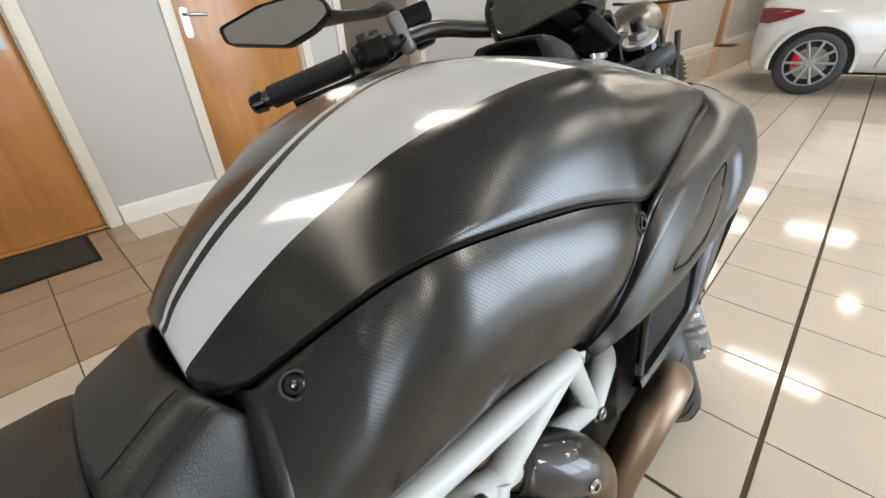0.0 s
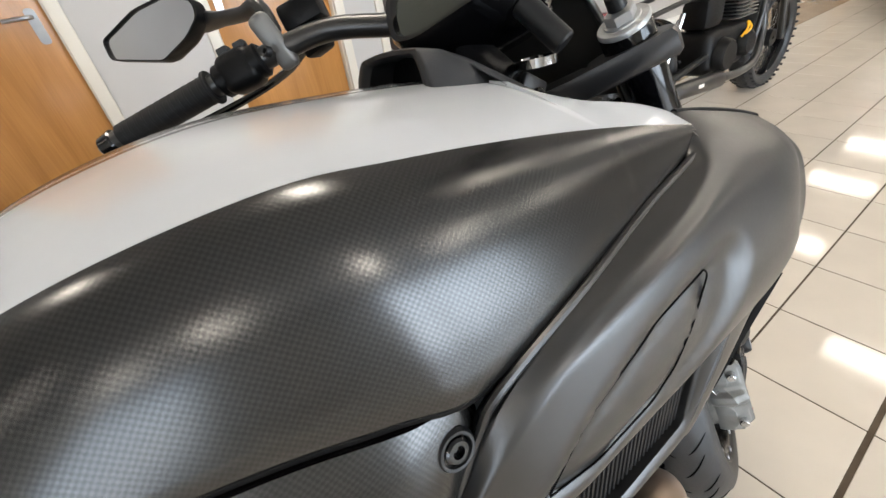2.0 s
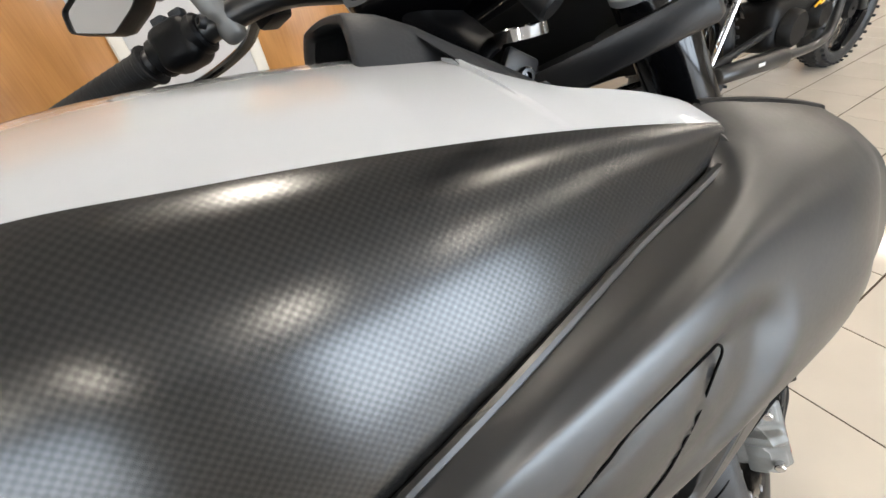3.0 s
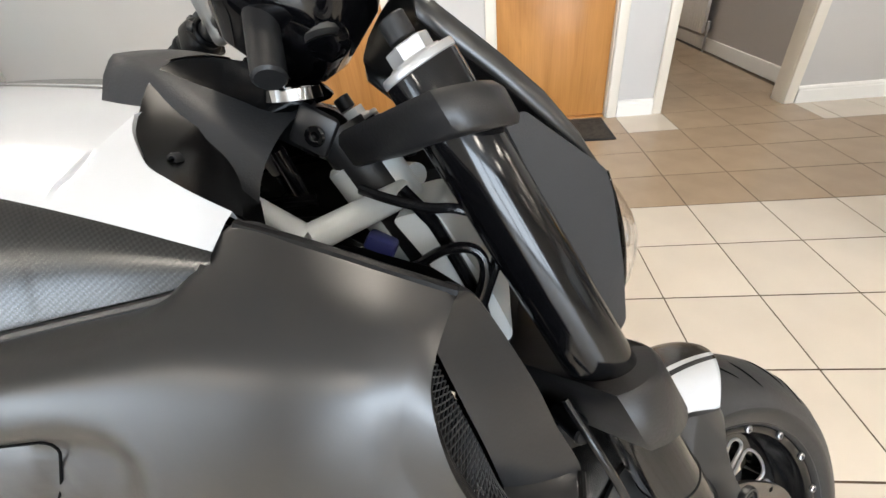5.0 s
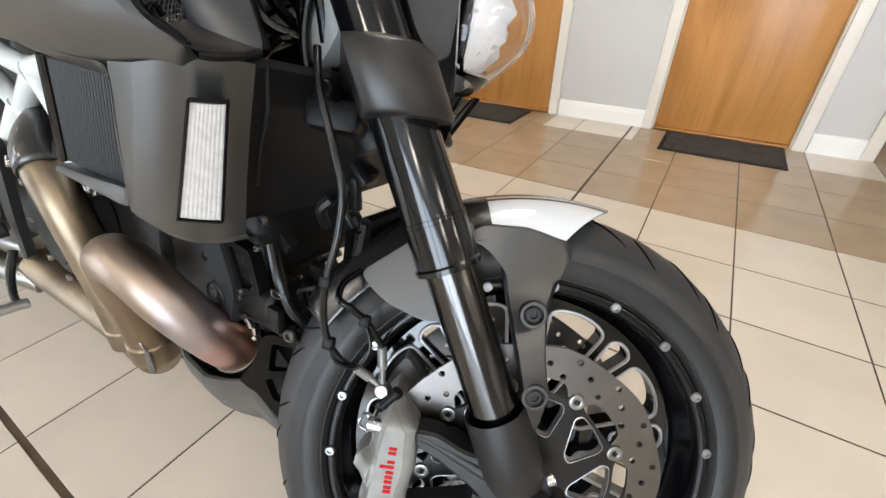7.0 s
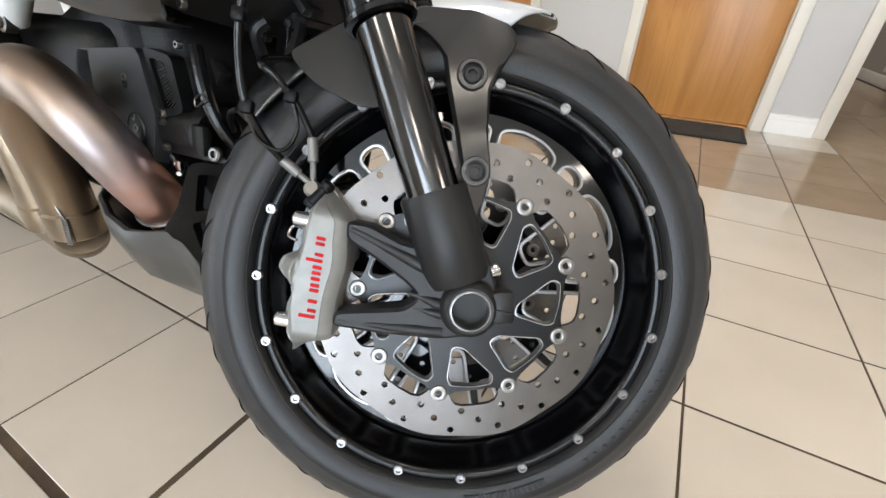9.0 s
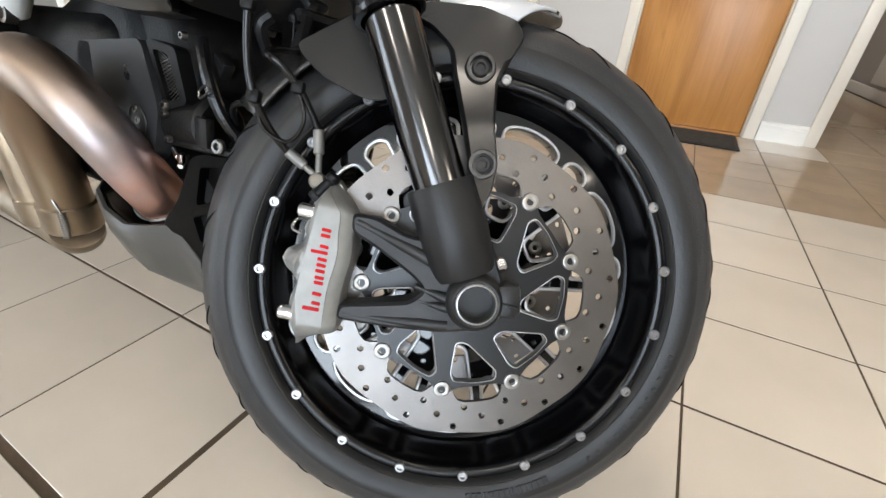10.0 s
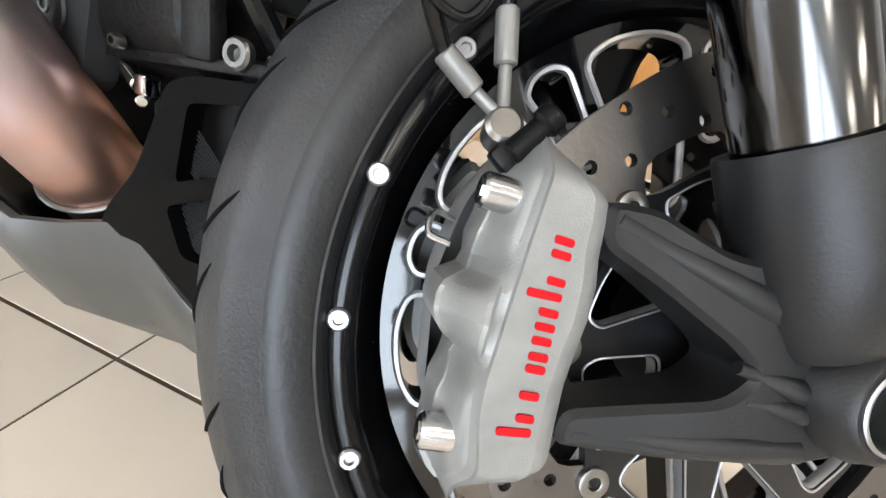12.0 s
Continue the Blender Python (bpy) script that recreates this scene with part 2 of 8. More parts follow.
M["reflector"] = mat("reflector", (0.50, 0.50, 0.51), 0.28, 0.35, 0.05, 30, 60, 0.1)
M["lens_white"] = mat("lens_white", (0.46, 0.45, 0.44), 0.4, 0, 0.12, 120, 300, 0.1, 0.1)
M["rim_black"] = mat("rim_black", (0.002, 0.002, 0.0024), 0.20, 0, 0.1, 8, 100, 0.0, spec=0.28)
M["mirror"] = mat("mirror", (0.78, 0.78, 0.78), 0.01, 1.0, 0.0, 5, 50, 0.0)
M["blue"] = mat("blue", (0.02, 0.025, 0.11), 0.4)
M["wall_grey"] = mat("wall_grey", (0.52, 0.51, 0.50), 0.6, 0, 0.03, 1.5, 150, 0.08)
M["wall_far"] = mat("wall_far", (0.60, 0.585, 0.56), 0.6, 0, 0.03, 1.5, 150, 0.08)
M["hall_wall"] = mat("hall_wall", (0.42, 0.40, 0.385), 0.6, 0, 0.04, 1.5, 150, 0.08)
M["trim_white"] = mat("trim_white", (0.78, 0.77, 0.74), 0.3, 0, 0.03, 3, 100, 0.03, 0.2)
M["frame_cream"] = mat("frame_cream", (0.72, 0.68, 0.60), 0.35, 0, 0.04, 3, 100, 0.03, 0.1)
M["door_wood"] = wood("door_wood")
M["mat_grey"] = mat("mat_grey", (0.04, 0.035, 0.03), 0.95, 0, 0.35, 40, 500, 0.9, rvar=0.02)
M["tile_cream"] = mat("tile_cream", (0.585, 0.524, 0.446), 0.08, 0, 0.05, 4, 60, 0.0, spec=0.27, random_tint=0.03)
M["tile_brown"] = mat("tile_brown", (0.36, 0.27, 0.185), 0.14, 0, 0.08, 6, 60, 0.0, random_tint=0.04)
M["grout"] = mat("grout", (0.085, 0.062, 0.042), 0.9, 0, 0.25, 10, 200, 0.3, spec=0.15)
M["ceiling"] = mat("ceiling", (0.50, 0.495, 0.485), 0.8, 0, 0.03, 2, 100, 0.1)
M["panel_glow"] = glow("panel_glow", (1.0, 0.91, 0.79), 28.0)
M["alu"] = mat("alu", (0.45, 0.45, 0.45), 0.3, 1.0, 0.05, 20, 300, 0.05)
M["sign_green"] = mat("sign_green", (0.02, 0.36, 0.22), 0.4)
M["car_white"] = mat("car_white", (0.55, 0.545, 0.53), 0.1, 0, 0.02, 1, 50, 0.0, 1.0)
M["tail_red"] = mat("tail_red", (0.15, 0.005, 0.007), 0.1, 0, 0.1, 10, 60, 0.0, 1.0)
M["plate_yellow"] = mat("plate_yellow", (0.85, 0.42, 0.01), 0.4)
M["pane"] = glass("pane", (0.95, 0.97, 1.0))


# ---------------------------------------------------------------- mesh helpers
def link_mesh(name, bm, mats, parent=None, label="", smooth=True, angle=35):
    me = bpy.data.meshes.new(name)
    bmesh.ops.recalc_face_normals(bm, faces=bm.faces)
    bm.to_mesh(me)
    bm.free()
    for m in (mats if isinstance(mats, (list, tuple)) else [mats]):
        me.materials.append(M[m] if isinstance(m, str) else m)
    if smooth:
        me.shade_smooth()
        me.set_sharp_from_angle(angle=radians(angle))
    ob = new(name, me)
    if parent is not None:
        ob.parent = parent
    return tagged(ob, label)


def part(name, bm, material, parent, label="", smooth=True, angle=35):
    return link_mesh(name, bm, material, parent, label, smooth, angle)


def thing(name, label, category, m=None, group="", kind=""):
    ob = new(name)
    ob.empty_display_size = 0.05
    if m is not None:
        ob.matrix_world = m
    return tagged(ob, label, category, group, kind)


def V(*a):
    return Vector(a)


def spline(pts, n):
    """Smooth curve through the points, n samples a span."""
    p = [Vector(q) for q in pts]
    p = [2 * p[0] - p[1]] + p + [2 * p[-1] - p[-2]]
    out = []
    for i in range(1, len(p) - 2):
        for k in range(n):
            t = k / n
            a, b, c, d = p[i - 1], p[i], p[i + 1], p[i + 2]
            out.append(0.5 * (2 * b + (c - a) * t + (2 * a - 5 * b + 4 * c - d) * t * t + (3 * b - a - 3 * c + d) * t ** 3))
    return out + [p[-2]]


def at_x(pts, x, n=8):
    """y and z of a curve, given as (x, y, z), at x."""
    s = spline(pts, n)
    xs, ys, zs = zip(*[(v.x, v.y, v.z) for v in s])
    o = np.argsort(xs)
    xs, ys, zs = np.array(xs)[o], np.array(ys)[o], np.array(zs)[o]
    return float(np.interp(x, xs, ys)), float(np.interp(x, xs, zs))


def grid_faces(bm, g, mat_of=None, closed=False, anchor=None):
    """Quads over a grid of points; a map in metres is laid over it, counted from the anchor column and from x where one is given."""
    uvl = bm.loops.layers.uv.verify()
    vs = [[bm.verts.new(p) for p in row] for row in g]
    nj = len(g[0])
    us = [0.0]
    mid = nj // 2
    for i in range(1, len(g)):
        us.append(us[-1] + (Vector(g[i][mid]) - Vector(g[i - 1][mid])).length)
    vv = [[0.0] for _ in g]
    for i, row in enumerate(g):
        for j in range(1, nj + (1 if closed else 0)):
            vv[i].append(vv[i][-1] + (Vector(row[j % nj]) - Vector(row[j - 1])).length)
    if anchor is not None:
        us = [row[anchor][0] for row in g]
        vv = [[a - r[anchor] for a in r] for r in vv]
    for i in range(len(g) - 1):
        for j in range(nj if closed else nj - 1):
            k = (j + 1) % nj
            quad = [vs[i][j], vs[i + 1][j], vs[i + 1][k], vs[i][k]]
            if len({q for q in quad}) < 4:
                continue
            f = bm.faces.new(quad)
            for lp, uv in zip(f.loops, ((us[i], vv[i][j]), (us[i + 1], vv[i + 1][j]), (us[i + 1], vv[i + 1][j + 1]), (us[i], vv[i][j + 1]))):
                lp[uvl].uv = uv
            if mat_of:
                f.material_index = mat_of(i, j)
    return vs


def tube(bm, pts, r, seg=14, n=6, cap=True, flat=None):
    """A round bar along a smooth curve; r is one radius or one for each given point."""
    s = spline(pts, n) if n > 1 else [Vector(p) for p in pts]
    rs = [r] * len(s) if not isinstance(r, (list, tuple)) else list(np.interp(np.linspace(0, len(r) - 1, len(s)), range(len(r)), r))
    rows = []
    up = None
    for i, p in enumerate(s):
        t = (s[min(i + 1, len(s) - 1)] - s[max(i - 1, 0)]).normalized()
        if up is None:
            up = t.orthogonal().normalized()
        up = (up - t * up.dot(t)).normalized()
        side = t.cross(up)
        sq = flat or 1.0
        rows.append([p + (up * math.cos(a) + side * math.sin(a) * sq) * rs[i] for a in (2 * math.pi * k / seg for k in range(seg))])
    vs = grid_faces(bm, rows, closed=True)
    if cap:
        bm.faces.new(vs[0])
        bm.faces.new(vs[-1][::-1])
    return bm


def lathe(bm, profile, seg=64, centre=(0, 0, 0), mat_of=None, closed=False):
    """Turns (radius, y) about the y axis through centre."""
    c = Vector(centre)
    rows = []
    prof = list(profile) + ([profile[0]] if closed else [])
    for r, y in prof:
        rows.append([c + V(r * math.cos(a), y, r * math.sin(a)) for a in (2 * math.pi * k / seg for k in range(seg))])
    grid_faces(bm, rows, mat_of, closed=True)
    return bm


def rod(bm, a, b, r, seg=16, r2=None, bevel=0.0):
    """A cylinder or cone from a to b, with eased rims."""
    a, b = Vector(a), Vector(b)
    r2 = r if r2 is None else r2
    t = (b - a).normalized()
    u = t.orthogonal().normalized()
    w = t.cross(u)
    h = (b - a).length
    e = min(bevel, h * 0.4, r * 0.6, r2 * 0.6 if r2 > 0 else 1)
    prof = [(r - e, 0), (r, e), (r2, h - e), (r2 - e, h)] if e > 0 else [(r, 0), (r2, h)]
    rows = [[a + t * y + (u * math.cos(k) + w * math.sin(k)) * q for k in (2 * math.pi * i / seg for i in range(seg))] for q, y in prof]
    vs = grid_faces(bm, rows, closed=True)
    bm.faces.new(vs[0])
    bm.faces.new(vs[-1][::-1])
    return bm


def box(bm, centre, size, bevel=0.003, m=None, seg=2):
    r = bmesh.ops.create_cube(bm, size=1.0)
    vs = r["verts"]
    bmesh.ops.scale(bm, vec=size, verts=vs)
    es = list({e for v in vs for e in v.link_edges})
    if bevel:
        out = bmesh.ops.bevel(bm, geom=es, offset=bevel, segments=seg, affect='EDGES', profile=0.5)
        vs = list({v for f in out["faces"] for v in f.verts} | {v for v in vs if v.is_valid})
    mm = Matrix.Translation(centre) @ (m or Matrix.Identity(4))
    bmesh.ops.transform(bm, matrix=mm, verts=vs)
    return bm


def slab(bm, loops, t, m=None, mat_side=0):
    """A plate of thickness t (along y, front at y=0, back at y=t) from outlines in x, z: the first the rim, the others holes."""
    mm = m or Matrix.Identity(4)
    rings, edges = [], []
    for lp in loops:
        f = [bm.verts.new(mm @ V(x, 0, z)) for x, z in lp]
        b = [bm.verts.new(mm @ V(x, t, z)) for x, z in lp]
        rings.append((f, b))
    for side in (0, 1):
        es = []
        for ring in rings:
            vs = ring[side]
            es += [bm.edges.new((vs[k], vs[(k + 1) % len(vs)])) for k in range(len(vs))]
        bmesh.ops.triangle_fill(bm, edges=es, use_beauty=True, use_dissolve=False)
    for f, b in rings:
        for k in range(len(f)):
            q = (k + 1) % len(f)
            fc = bm.faces.new((f[k], f[q], b[q], b[k]))
            fc.material_index = mat_side
    return bm


def plate(bm, loop, y0, y1, ease_by):
    """A plate over an outline in x, z, from its face at y0 back to y1, with a chamfered rim."""
    n = len(loop)
    area = sum(loop[k - 1][0] * loop[k][1] - loop[k][0] * loop[k - 1][1] for k in range(n))
    small = []
    for k in range(n):
        d = (Vector(loop[(k + 1) % n]) - Vector(loop[k - 1])).normalized() * (1 if area > 0 else -1)
        small.append((loop[k][0] - d.y * ease_by, loop[k][1] + d.x * ease_by))
    step = ease_by if y1 > y0 else -ease_by
    rings = [[bm.verts.new((x, y, z)) for x, z in lp] for lp, y in ((small, y0), (loop, y0 + step), (loop, y1))]
    for a, b in zip(rings[:-1], rings[1:]):
        for k in range(n):
            bm.faces.new((a[k], a[(k + 1) % n], b[(k + 1) % n], b[k]))
    bmesh.ops.triangle_fill(bm, edges=[bm.edges.get((rings[0][k], rings[0][(k + 1) % n])) for k in range(n)], use_beauty=True)
    return bm


def rounded(pts, r, n=4):
    """A closed outline with rounded corners."""
    out = []
    k = len(pts)
    for i in range(k):
        p, a, b = Vector(pts[i]), Vector(pts[i - 1]), Vector(pts[(i + 1) % k])
        d = min(r, 0.45 * (a - p).length, 0.45 * (b - p).length)
        s, e = p + (a - p).normalized() * d, p + (b - p).normalized() * d
        for q in range(n + 1):
            t = q / n
            out.append(tuple((1 - t) ** 2 * s + 2 * t * (1 - t) * p + t * t * e))
    return out


def circle(cx, cz, r, n=14):
    return [(cx + r * math.cos(2 * math.pi * k / n), cz + r * math.sin(2 * math.pi * k / n)) for k in range(n)]


def ease(t):
    t = min(1, max(0, t))
    return t * t * (3 - 2 * t)


def hex_bolt(name, parent, p, d, r, mats="steel", label="", depth=0.006):
    """A socket screw with a dished head."""
    bm = bmesh.new()
    p, d = Vector(p), Vector(d).normalized()
    u = d.orthogonal().normalized()
    w = d.cross(u)
    prof = [(r, 0), (r, depth * 0.7), (r * 0.82, depth), (r * 0.5, depth), (r * 0.45, depth * 0.3), (0.0001, depth * 0.25)]
    rows = [[p + d * y + (u * math.cos(k) + w * math.sin(k)) * q for k in (2 * math.pi * i / 12 for i in range(12))] for q, y in prof]
    grid_faces(bm, rows, closed=True)
    return part(name, bm, mats, parent, label)


# ---------------------------------------------------------------- the showroom
WALL_Y, CEIL = 2.645, 2.75
TILE, TILE_Y, TX, TY = 0.2992, 0.2945, 0.596, 1.452
OPENINGS = [(-4.75, -3.75), (-1.63, -0.87), (-0.19, 0.535), (0.885, 1.633), (7.0, 7.75), (11.2, 12.0)]
DOOR_H = 2.05


def plain_box(bm, x0, x1, y0, y1, z0, z1, bevel=0.0):
    box(bm, ((x0 + x1) / 2, (y0 + y1) / 2, (z0 + z1) / 2), (x1 - x0, y1 - y0, z1 - z0), bevel)


def build_shell():
    bm = bmesh.new()
    x = -6.0
    for a, b in OPENINGS + [(18.0, 18.0)]:
        plain_box(bm, x, a, WALL_Y, WALL_Y + 0.12, 0, CEIL)
        if b < 18:
            plain_box(bm, a, b, WALL_Y, WALL_Y + 0.12, DOOR_H, CEIL)
        x = b
    tagged(link_mesh("wall_north", bm, "wall_grey", smooth=False), "pale grey painted partition wall with door openings", "wall", kind="structure")
    bm = bmesh.new()
    plain_box(bm, -6.12, -6.0, SIDE_BAY[1], WALL_Y + 0.12, 0, CEIL)
    plain_box(bm, -6.12, -6.0, -5.08, SIDE_BAY[0], 0, CEIL)
    plain_box(bm, -6.12, -6.0, *SIDE_BAY, 0, 0.10)
    plain_box(bm, -6.12, -6.0, *SIDE_BAY, 2.5, CEIL)
    tagged(link_mesh("wall_west", bm, "wall_far", smooth=False), "plain pale painted end wall", "wall", kind="structure")
    bm = bmesh.new()
    plain_box(bm, 18.0, 18.12, -5.2, WALL_Y + 0.12, 0, CEIL)
    tagged(link_mesh("wall_east", bm, "wall_far", smooth=False), "plain pale painted end wall", "wall", kind="structure")
    bm = bmesh.new()
    plain_box(bm, -6.12, 18.12, -5.2, -5.08, 0, 0.10)
    plain_box(bm, -6.12, 18.12, -5.2, -5.08, 2.5, CEIL)
    for a, b in zip([-6.12] + [b for a, b in BAYS], [a for a, b in BAYS] + [18.12]):
        plain_box(bm, a, b, -5.2, -5.08, 0.10, 2.5)
    tagged(link_mesh("wall_south", bm, "wall_far", smooth=False), "shop front with wide glazed bays", "wall", kind="structure")
    for k, (m, h) in enumerate([(pose((a + b) / 2, -5.14, 0), (b - a) / 2) for a, b in BAYS] + [(pose(-6.06, sum(SIDE_BAY) / 2, 0, 0, 0, -90), (SIDE_BAY[1] - SIDE_BAY[0]) / 2)]):
        w = thing("window_%d" % (k + 1), "tall shop window in a grey frame", "window", m, kind="structure")
        bm = bmesh.new()
        for s in (-1, 1):
            plain_box(bm, s * (h - 0.03) - 0.03, s * (h - 0.03) + 0.03, -0.03, 0.03, 0.10, 2.5, 0.004)
        for z in (0.13, 2.47):
            plain_box(bm, -h + 0.06, h - 0.06, -0.03, 0.03, z - 0.03, z + 0.03, 0.004)
        part("window_frame", bm, "alu", w)
        bm = bmesh.new()
        plain_box(bm, -h + 0.06, h - 0.06, -0.004, 0.004, 0.16, 2.44)
        ob = part("pane", bm, "pane", w, smooth=False)
        ob.visible_shadow = False
    bm = bmesh.new()
    plain_box(bm, -6.1, 18.1, -5.2, 8.0, CEIL, CEIL + 0.1)
    tagged(link_mesh("ceiling", bm, "ceiling", smooth=False), "flat pale grey ceiling", "ceiling", kind="structure")
    # passage behind the opening
    bm = bmesh.new()
    plain_box(bm, 1.85, 1.97, WALL_Y + 0.12, 7.0, 0, CEIL)
    plain_box(bm, -0.1, 0.0, WALL_Y + 0.12, 7.0, 0, CEIL)
    plain_box(bm, -0.1, 1.97, 7.0, 7.12, 0, CEIL)
    plain_box(bm, -6.0, -0.1, 3.6, 3.7, 0, CEIL)
    plain_box(bm, 1.97, 18.0, 3.6, 3.7, 0, CEIL)
    tagged(link_mesh("passage_wall", bm, "hall_wall", smooth=False), "dim grey passage walls beyond the opening", "wall", kind="structure")


def skirting(x0, x1, y=None, name="baseboard"):
    y = WALL_Y if y is None else y
    bm = bmesh.new()
    prof = [(0, 0), (-0.018, 0), (-0.018, 0.075), (-0.014, 0.082), (-0.014, 0.09), (-0.008, 0.1), (0, 0.104)]
    rows = [[(x, y + a, z) for a, z in prof] for x in (x0, x1)]
    vs = grid_faces(bm, rows)
    bm.faces.new(vs[0])
    bm.faces.new(vs[1][::-1])
    tagged(link_mesh(name, bm, "trim_white", angle=25), "white gloss skirting board with a moulded top", "skirting", kind="structure")


def door(k, x0, x1, handle):
    d = thing("door_%d" % k, "closed oak-veneer door in a cream painted frame", "door", Matrix.Translation(((x0 + x1) / 2, WALL_Y, 0)), kind="structure")
    w = (x1 - x0) / 2
    bm = bmesh.new()
    box(bm, (0, 0.075, DOOR_H / 2 + 0.002), (2 * w - 0.012, 0.044, DOOR_H - 0.016), 0.003)
    part("leaf", bm, "door_wood", d, "flush leaf in orange oak veneer")
    for s in (-1, 1):
        bm = bmesh.new()
        box(bm, (s * (w + 0.03), -0.009, DOOR_H / 2 + 0.02), (0.062, 0.022, DOOR_H + 0.05), 0.006, seg=3)
        box(bm, (s * (w - 0.001), 0.05, DOOR_H / 2), (0.014, 0.09, DOOR_H), 0.002)
        part("jamb", bm, "frame_cream", d, "cream painted architrave and jamb")
    bm = bmesh.new()
    box(bm, (0, -0.009, DOOR_H + 0.028), (2 * w + 0.12, 0.02, 0.06), 0.006)
    part("head", bm, "frame_cream", d)
    bm = bmesh.new()
    box(bm, (0, 0.045, 0.004), (2 * w - 0.02, 0.06, 0.008), 0.002)
    part("threshold", bm, "door_wood", d, "worn dark timber threshold")
    if handle:
        hx = handle * (w - 0.065)
        bm = bmesh.new()
        slab(bm, [rounded([(hx - 0.021, 0.92), (hx + 0.021, 0.92), (hx + 0.021, 1.07), (hx - 0.021, 1.07)], 0.02)], 0.008, Matrix.Translation((0, 0.045, 0)))
        h = part("handle", bm, "alu", d, "satin metal lever handle on a rounded plate")
        bm = bmesh.new()
        tube(bm, [(hx, 0.045, 1.035), (hx, 0.012, 1.035), (hx - handle * 0.02, 0.0, 1.035), (hx - handle * 0.06, -0.002, 1.035), (hx - handle * 0.11, 0.0, 1.033)], 0.009, 10, 4)
        part("lever", bm, "alu", h)
    return d


def door_mat(x0, x1, y0, y1):
    o = thing("door_mat", "dark grey ribbed entrance mat on the tiles", "mat", Matrix.Translation(((x0 + x1) / 2, (y0 + y1) / 2, 0)), "door mats")
    w, h = (x1 - x0) / 2, (y1 - y0) / 2
    bm = bmesh.new()
    box(bm, (0, 0, 0.004), (2 * w, 2 * h, 0.006), 0.002)
    part("backing", bm, "rubber", o, "black rubber border")
    bm = bmesh.new()
    n = 24
    for i in range(n):
        y = -h + 0.02 + (2 * h - 0.04) * (i + 0.5) / n
        box(bm, (0, y, 0.008), (2 * w - 0.04, (2 * h - 0.04) / n * 0.8, 0.005), 0.0015, seg=1)
    tagged(part("matting", bm, "mat_grey", o, "worn grey ribbed pile"), kind="stuff")


def ceiling_light(x, y, sx, sy):
    o = thing("ceiling_light", "recessed white ceiling light panel" if sy > 0.5 else "small square recessed ceiling light", "light", Matrix.Translation((x, y, CEIL)), "ceiling lights")
    u, v = sx / 2, sy / 2
    bm = bmesh.new()
    for a in (-1, 1):
        plain_box(bm, -u - 0.02, u + 0.02, a * (v + 0.01) - 0.01, a * (v + 0.01) + 0.01, -0.014, 0.0, 0.002)
        plain_box(bm, a * (u + 0.01) - 0.01, a * (u + 0.01) + 0.01, -v, v, -0.014, 0.0, 0.002)
    part("frame", bm, "trim_white", o)
    bm = bmesh.new()
    plain_box(bm, -u, u, -v, v, -0.008, -0.003)
    part("diffuser", bm, "panel_glow", o, "lit white diffuser", smooth=False)


build_shell()
for a, b in ((-6.0, -4.82), (-3.68, -1.70), (-0.80, -0.25), (0.60, 0.825), (1.70, 6.93), (7.82, 11.13), (12.07, 18.0)):
    skirting(a, b)
for k, (a, b, h) in enumerate(((-4.75, -3.75, 0), (-1.63, -0.87, 1), (-0.19, 0.535, -1), (7.0, 7.75, 0), (11.2, 12.0, 0))):
    door(k + 1, a, b, h)
for k, (xx, s) in enumerate(((0.855, 1), (1.663, -1))):
    bm = bmesh.new()
    box(bm, (xx, WALL_Y - 0.009, 1.05), (0.06, 0.022, 2.1), 0.006)
    box(bm, (xx + s * 0.026, WALL_Y + 0.06, 1.03), (0.014, 0.125, 2.06), 0.002)
    tagged(link_mesh("trim", bm, "frame_cream"), "cream painted lining of the passage opening", "door frame", kind="structure")
bm = bmesh.new()
rows = [[(1.85 + a, y, z) for a, z in ((0, 0), (-0.018, 0), (-0.018, 0.08), (-0.012, 0.1), (0, 0.104))] for y in (WALL_Y + 0.13, 6.98)]
grid_faces(bm, rows)
tagged(link_mesh("baseboard", bm, "trim_white", angle=25), "white skirting along the passage wall", "skirting", kind="structure")
for a in ((-1.585, -0.983, 2.235, 2.620), (-0.098, 0.503, 2.245, 2.625), (7.0, 7.7, 2.25, 2.61), (11.2, 11.9, 2.25, 2.61)):
    door_mat(*a)
for lx in (3.9, 8.3, 12.7):
    ceiling_light(lx, -0.52, 0.34, 0.88)
for lx in (-0.25, 5.65, 7.75, 9.55, 12.0):
    ceiling_light(lx, 0.9, 0.34, 0.80)
# -2.6 and 1.8 are extra lights, added to brighten floor and flank
for lx in (-4.5, -2.6, -0.3, 1.8, 3.9, 8.3, 12.7):
    ceiling_light(lx, -3.0, 0.34, 0.88)
for lx in (-4.75, 6.05, 11.0):
    ceiling_light(lx, -1.07, 0.30, 0.20)
# unseen light, added for the passage
ceiling_light(0.9, 5.0, 0.34, 0.88)
for lx, ly, sy in ((-2.3, 1.2, 0.46), (1.45, -0.70, 0.34)):
    ceiling_light(lx, ly, 0.34, sy)


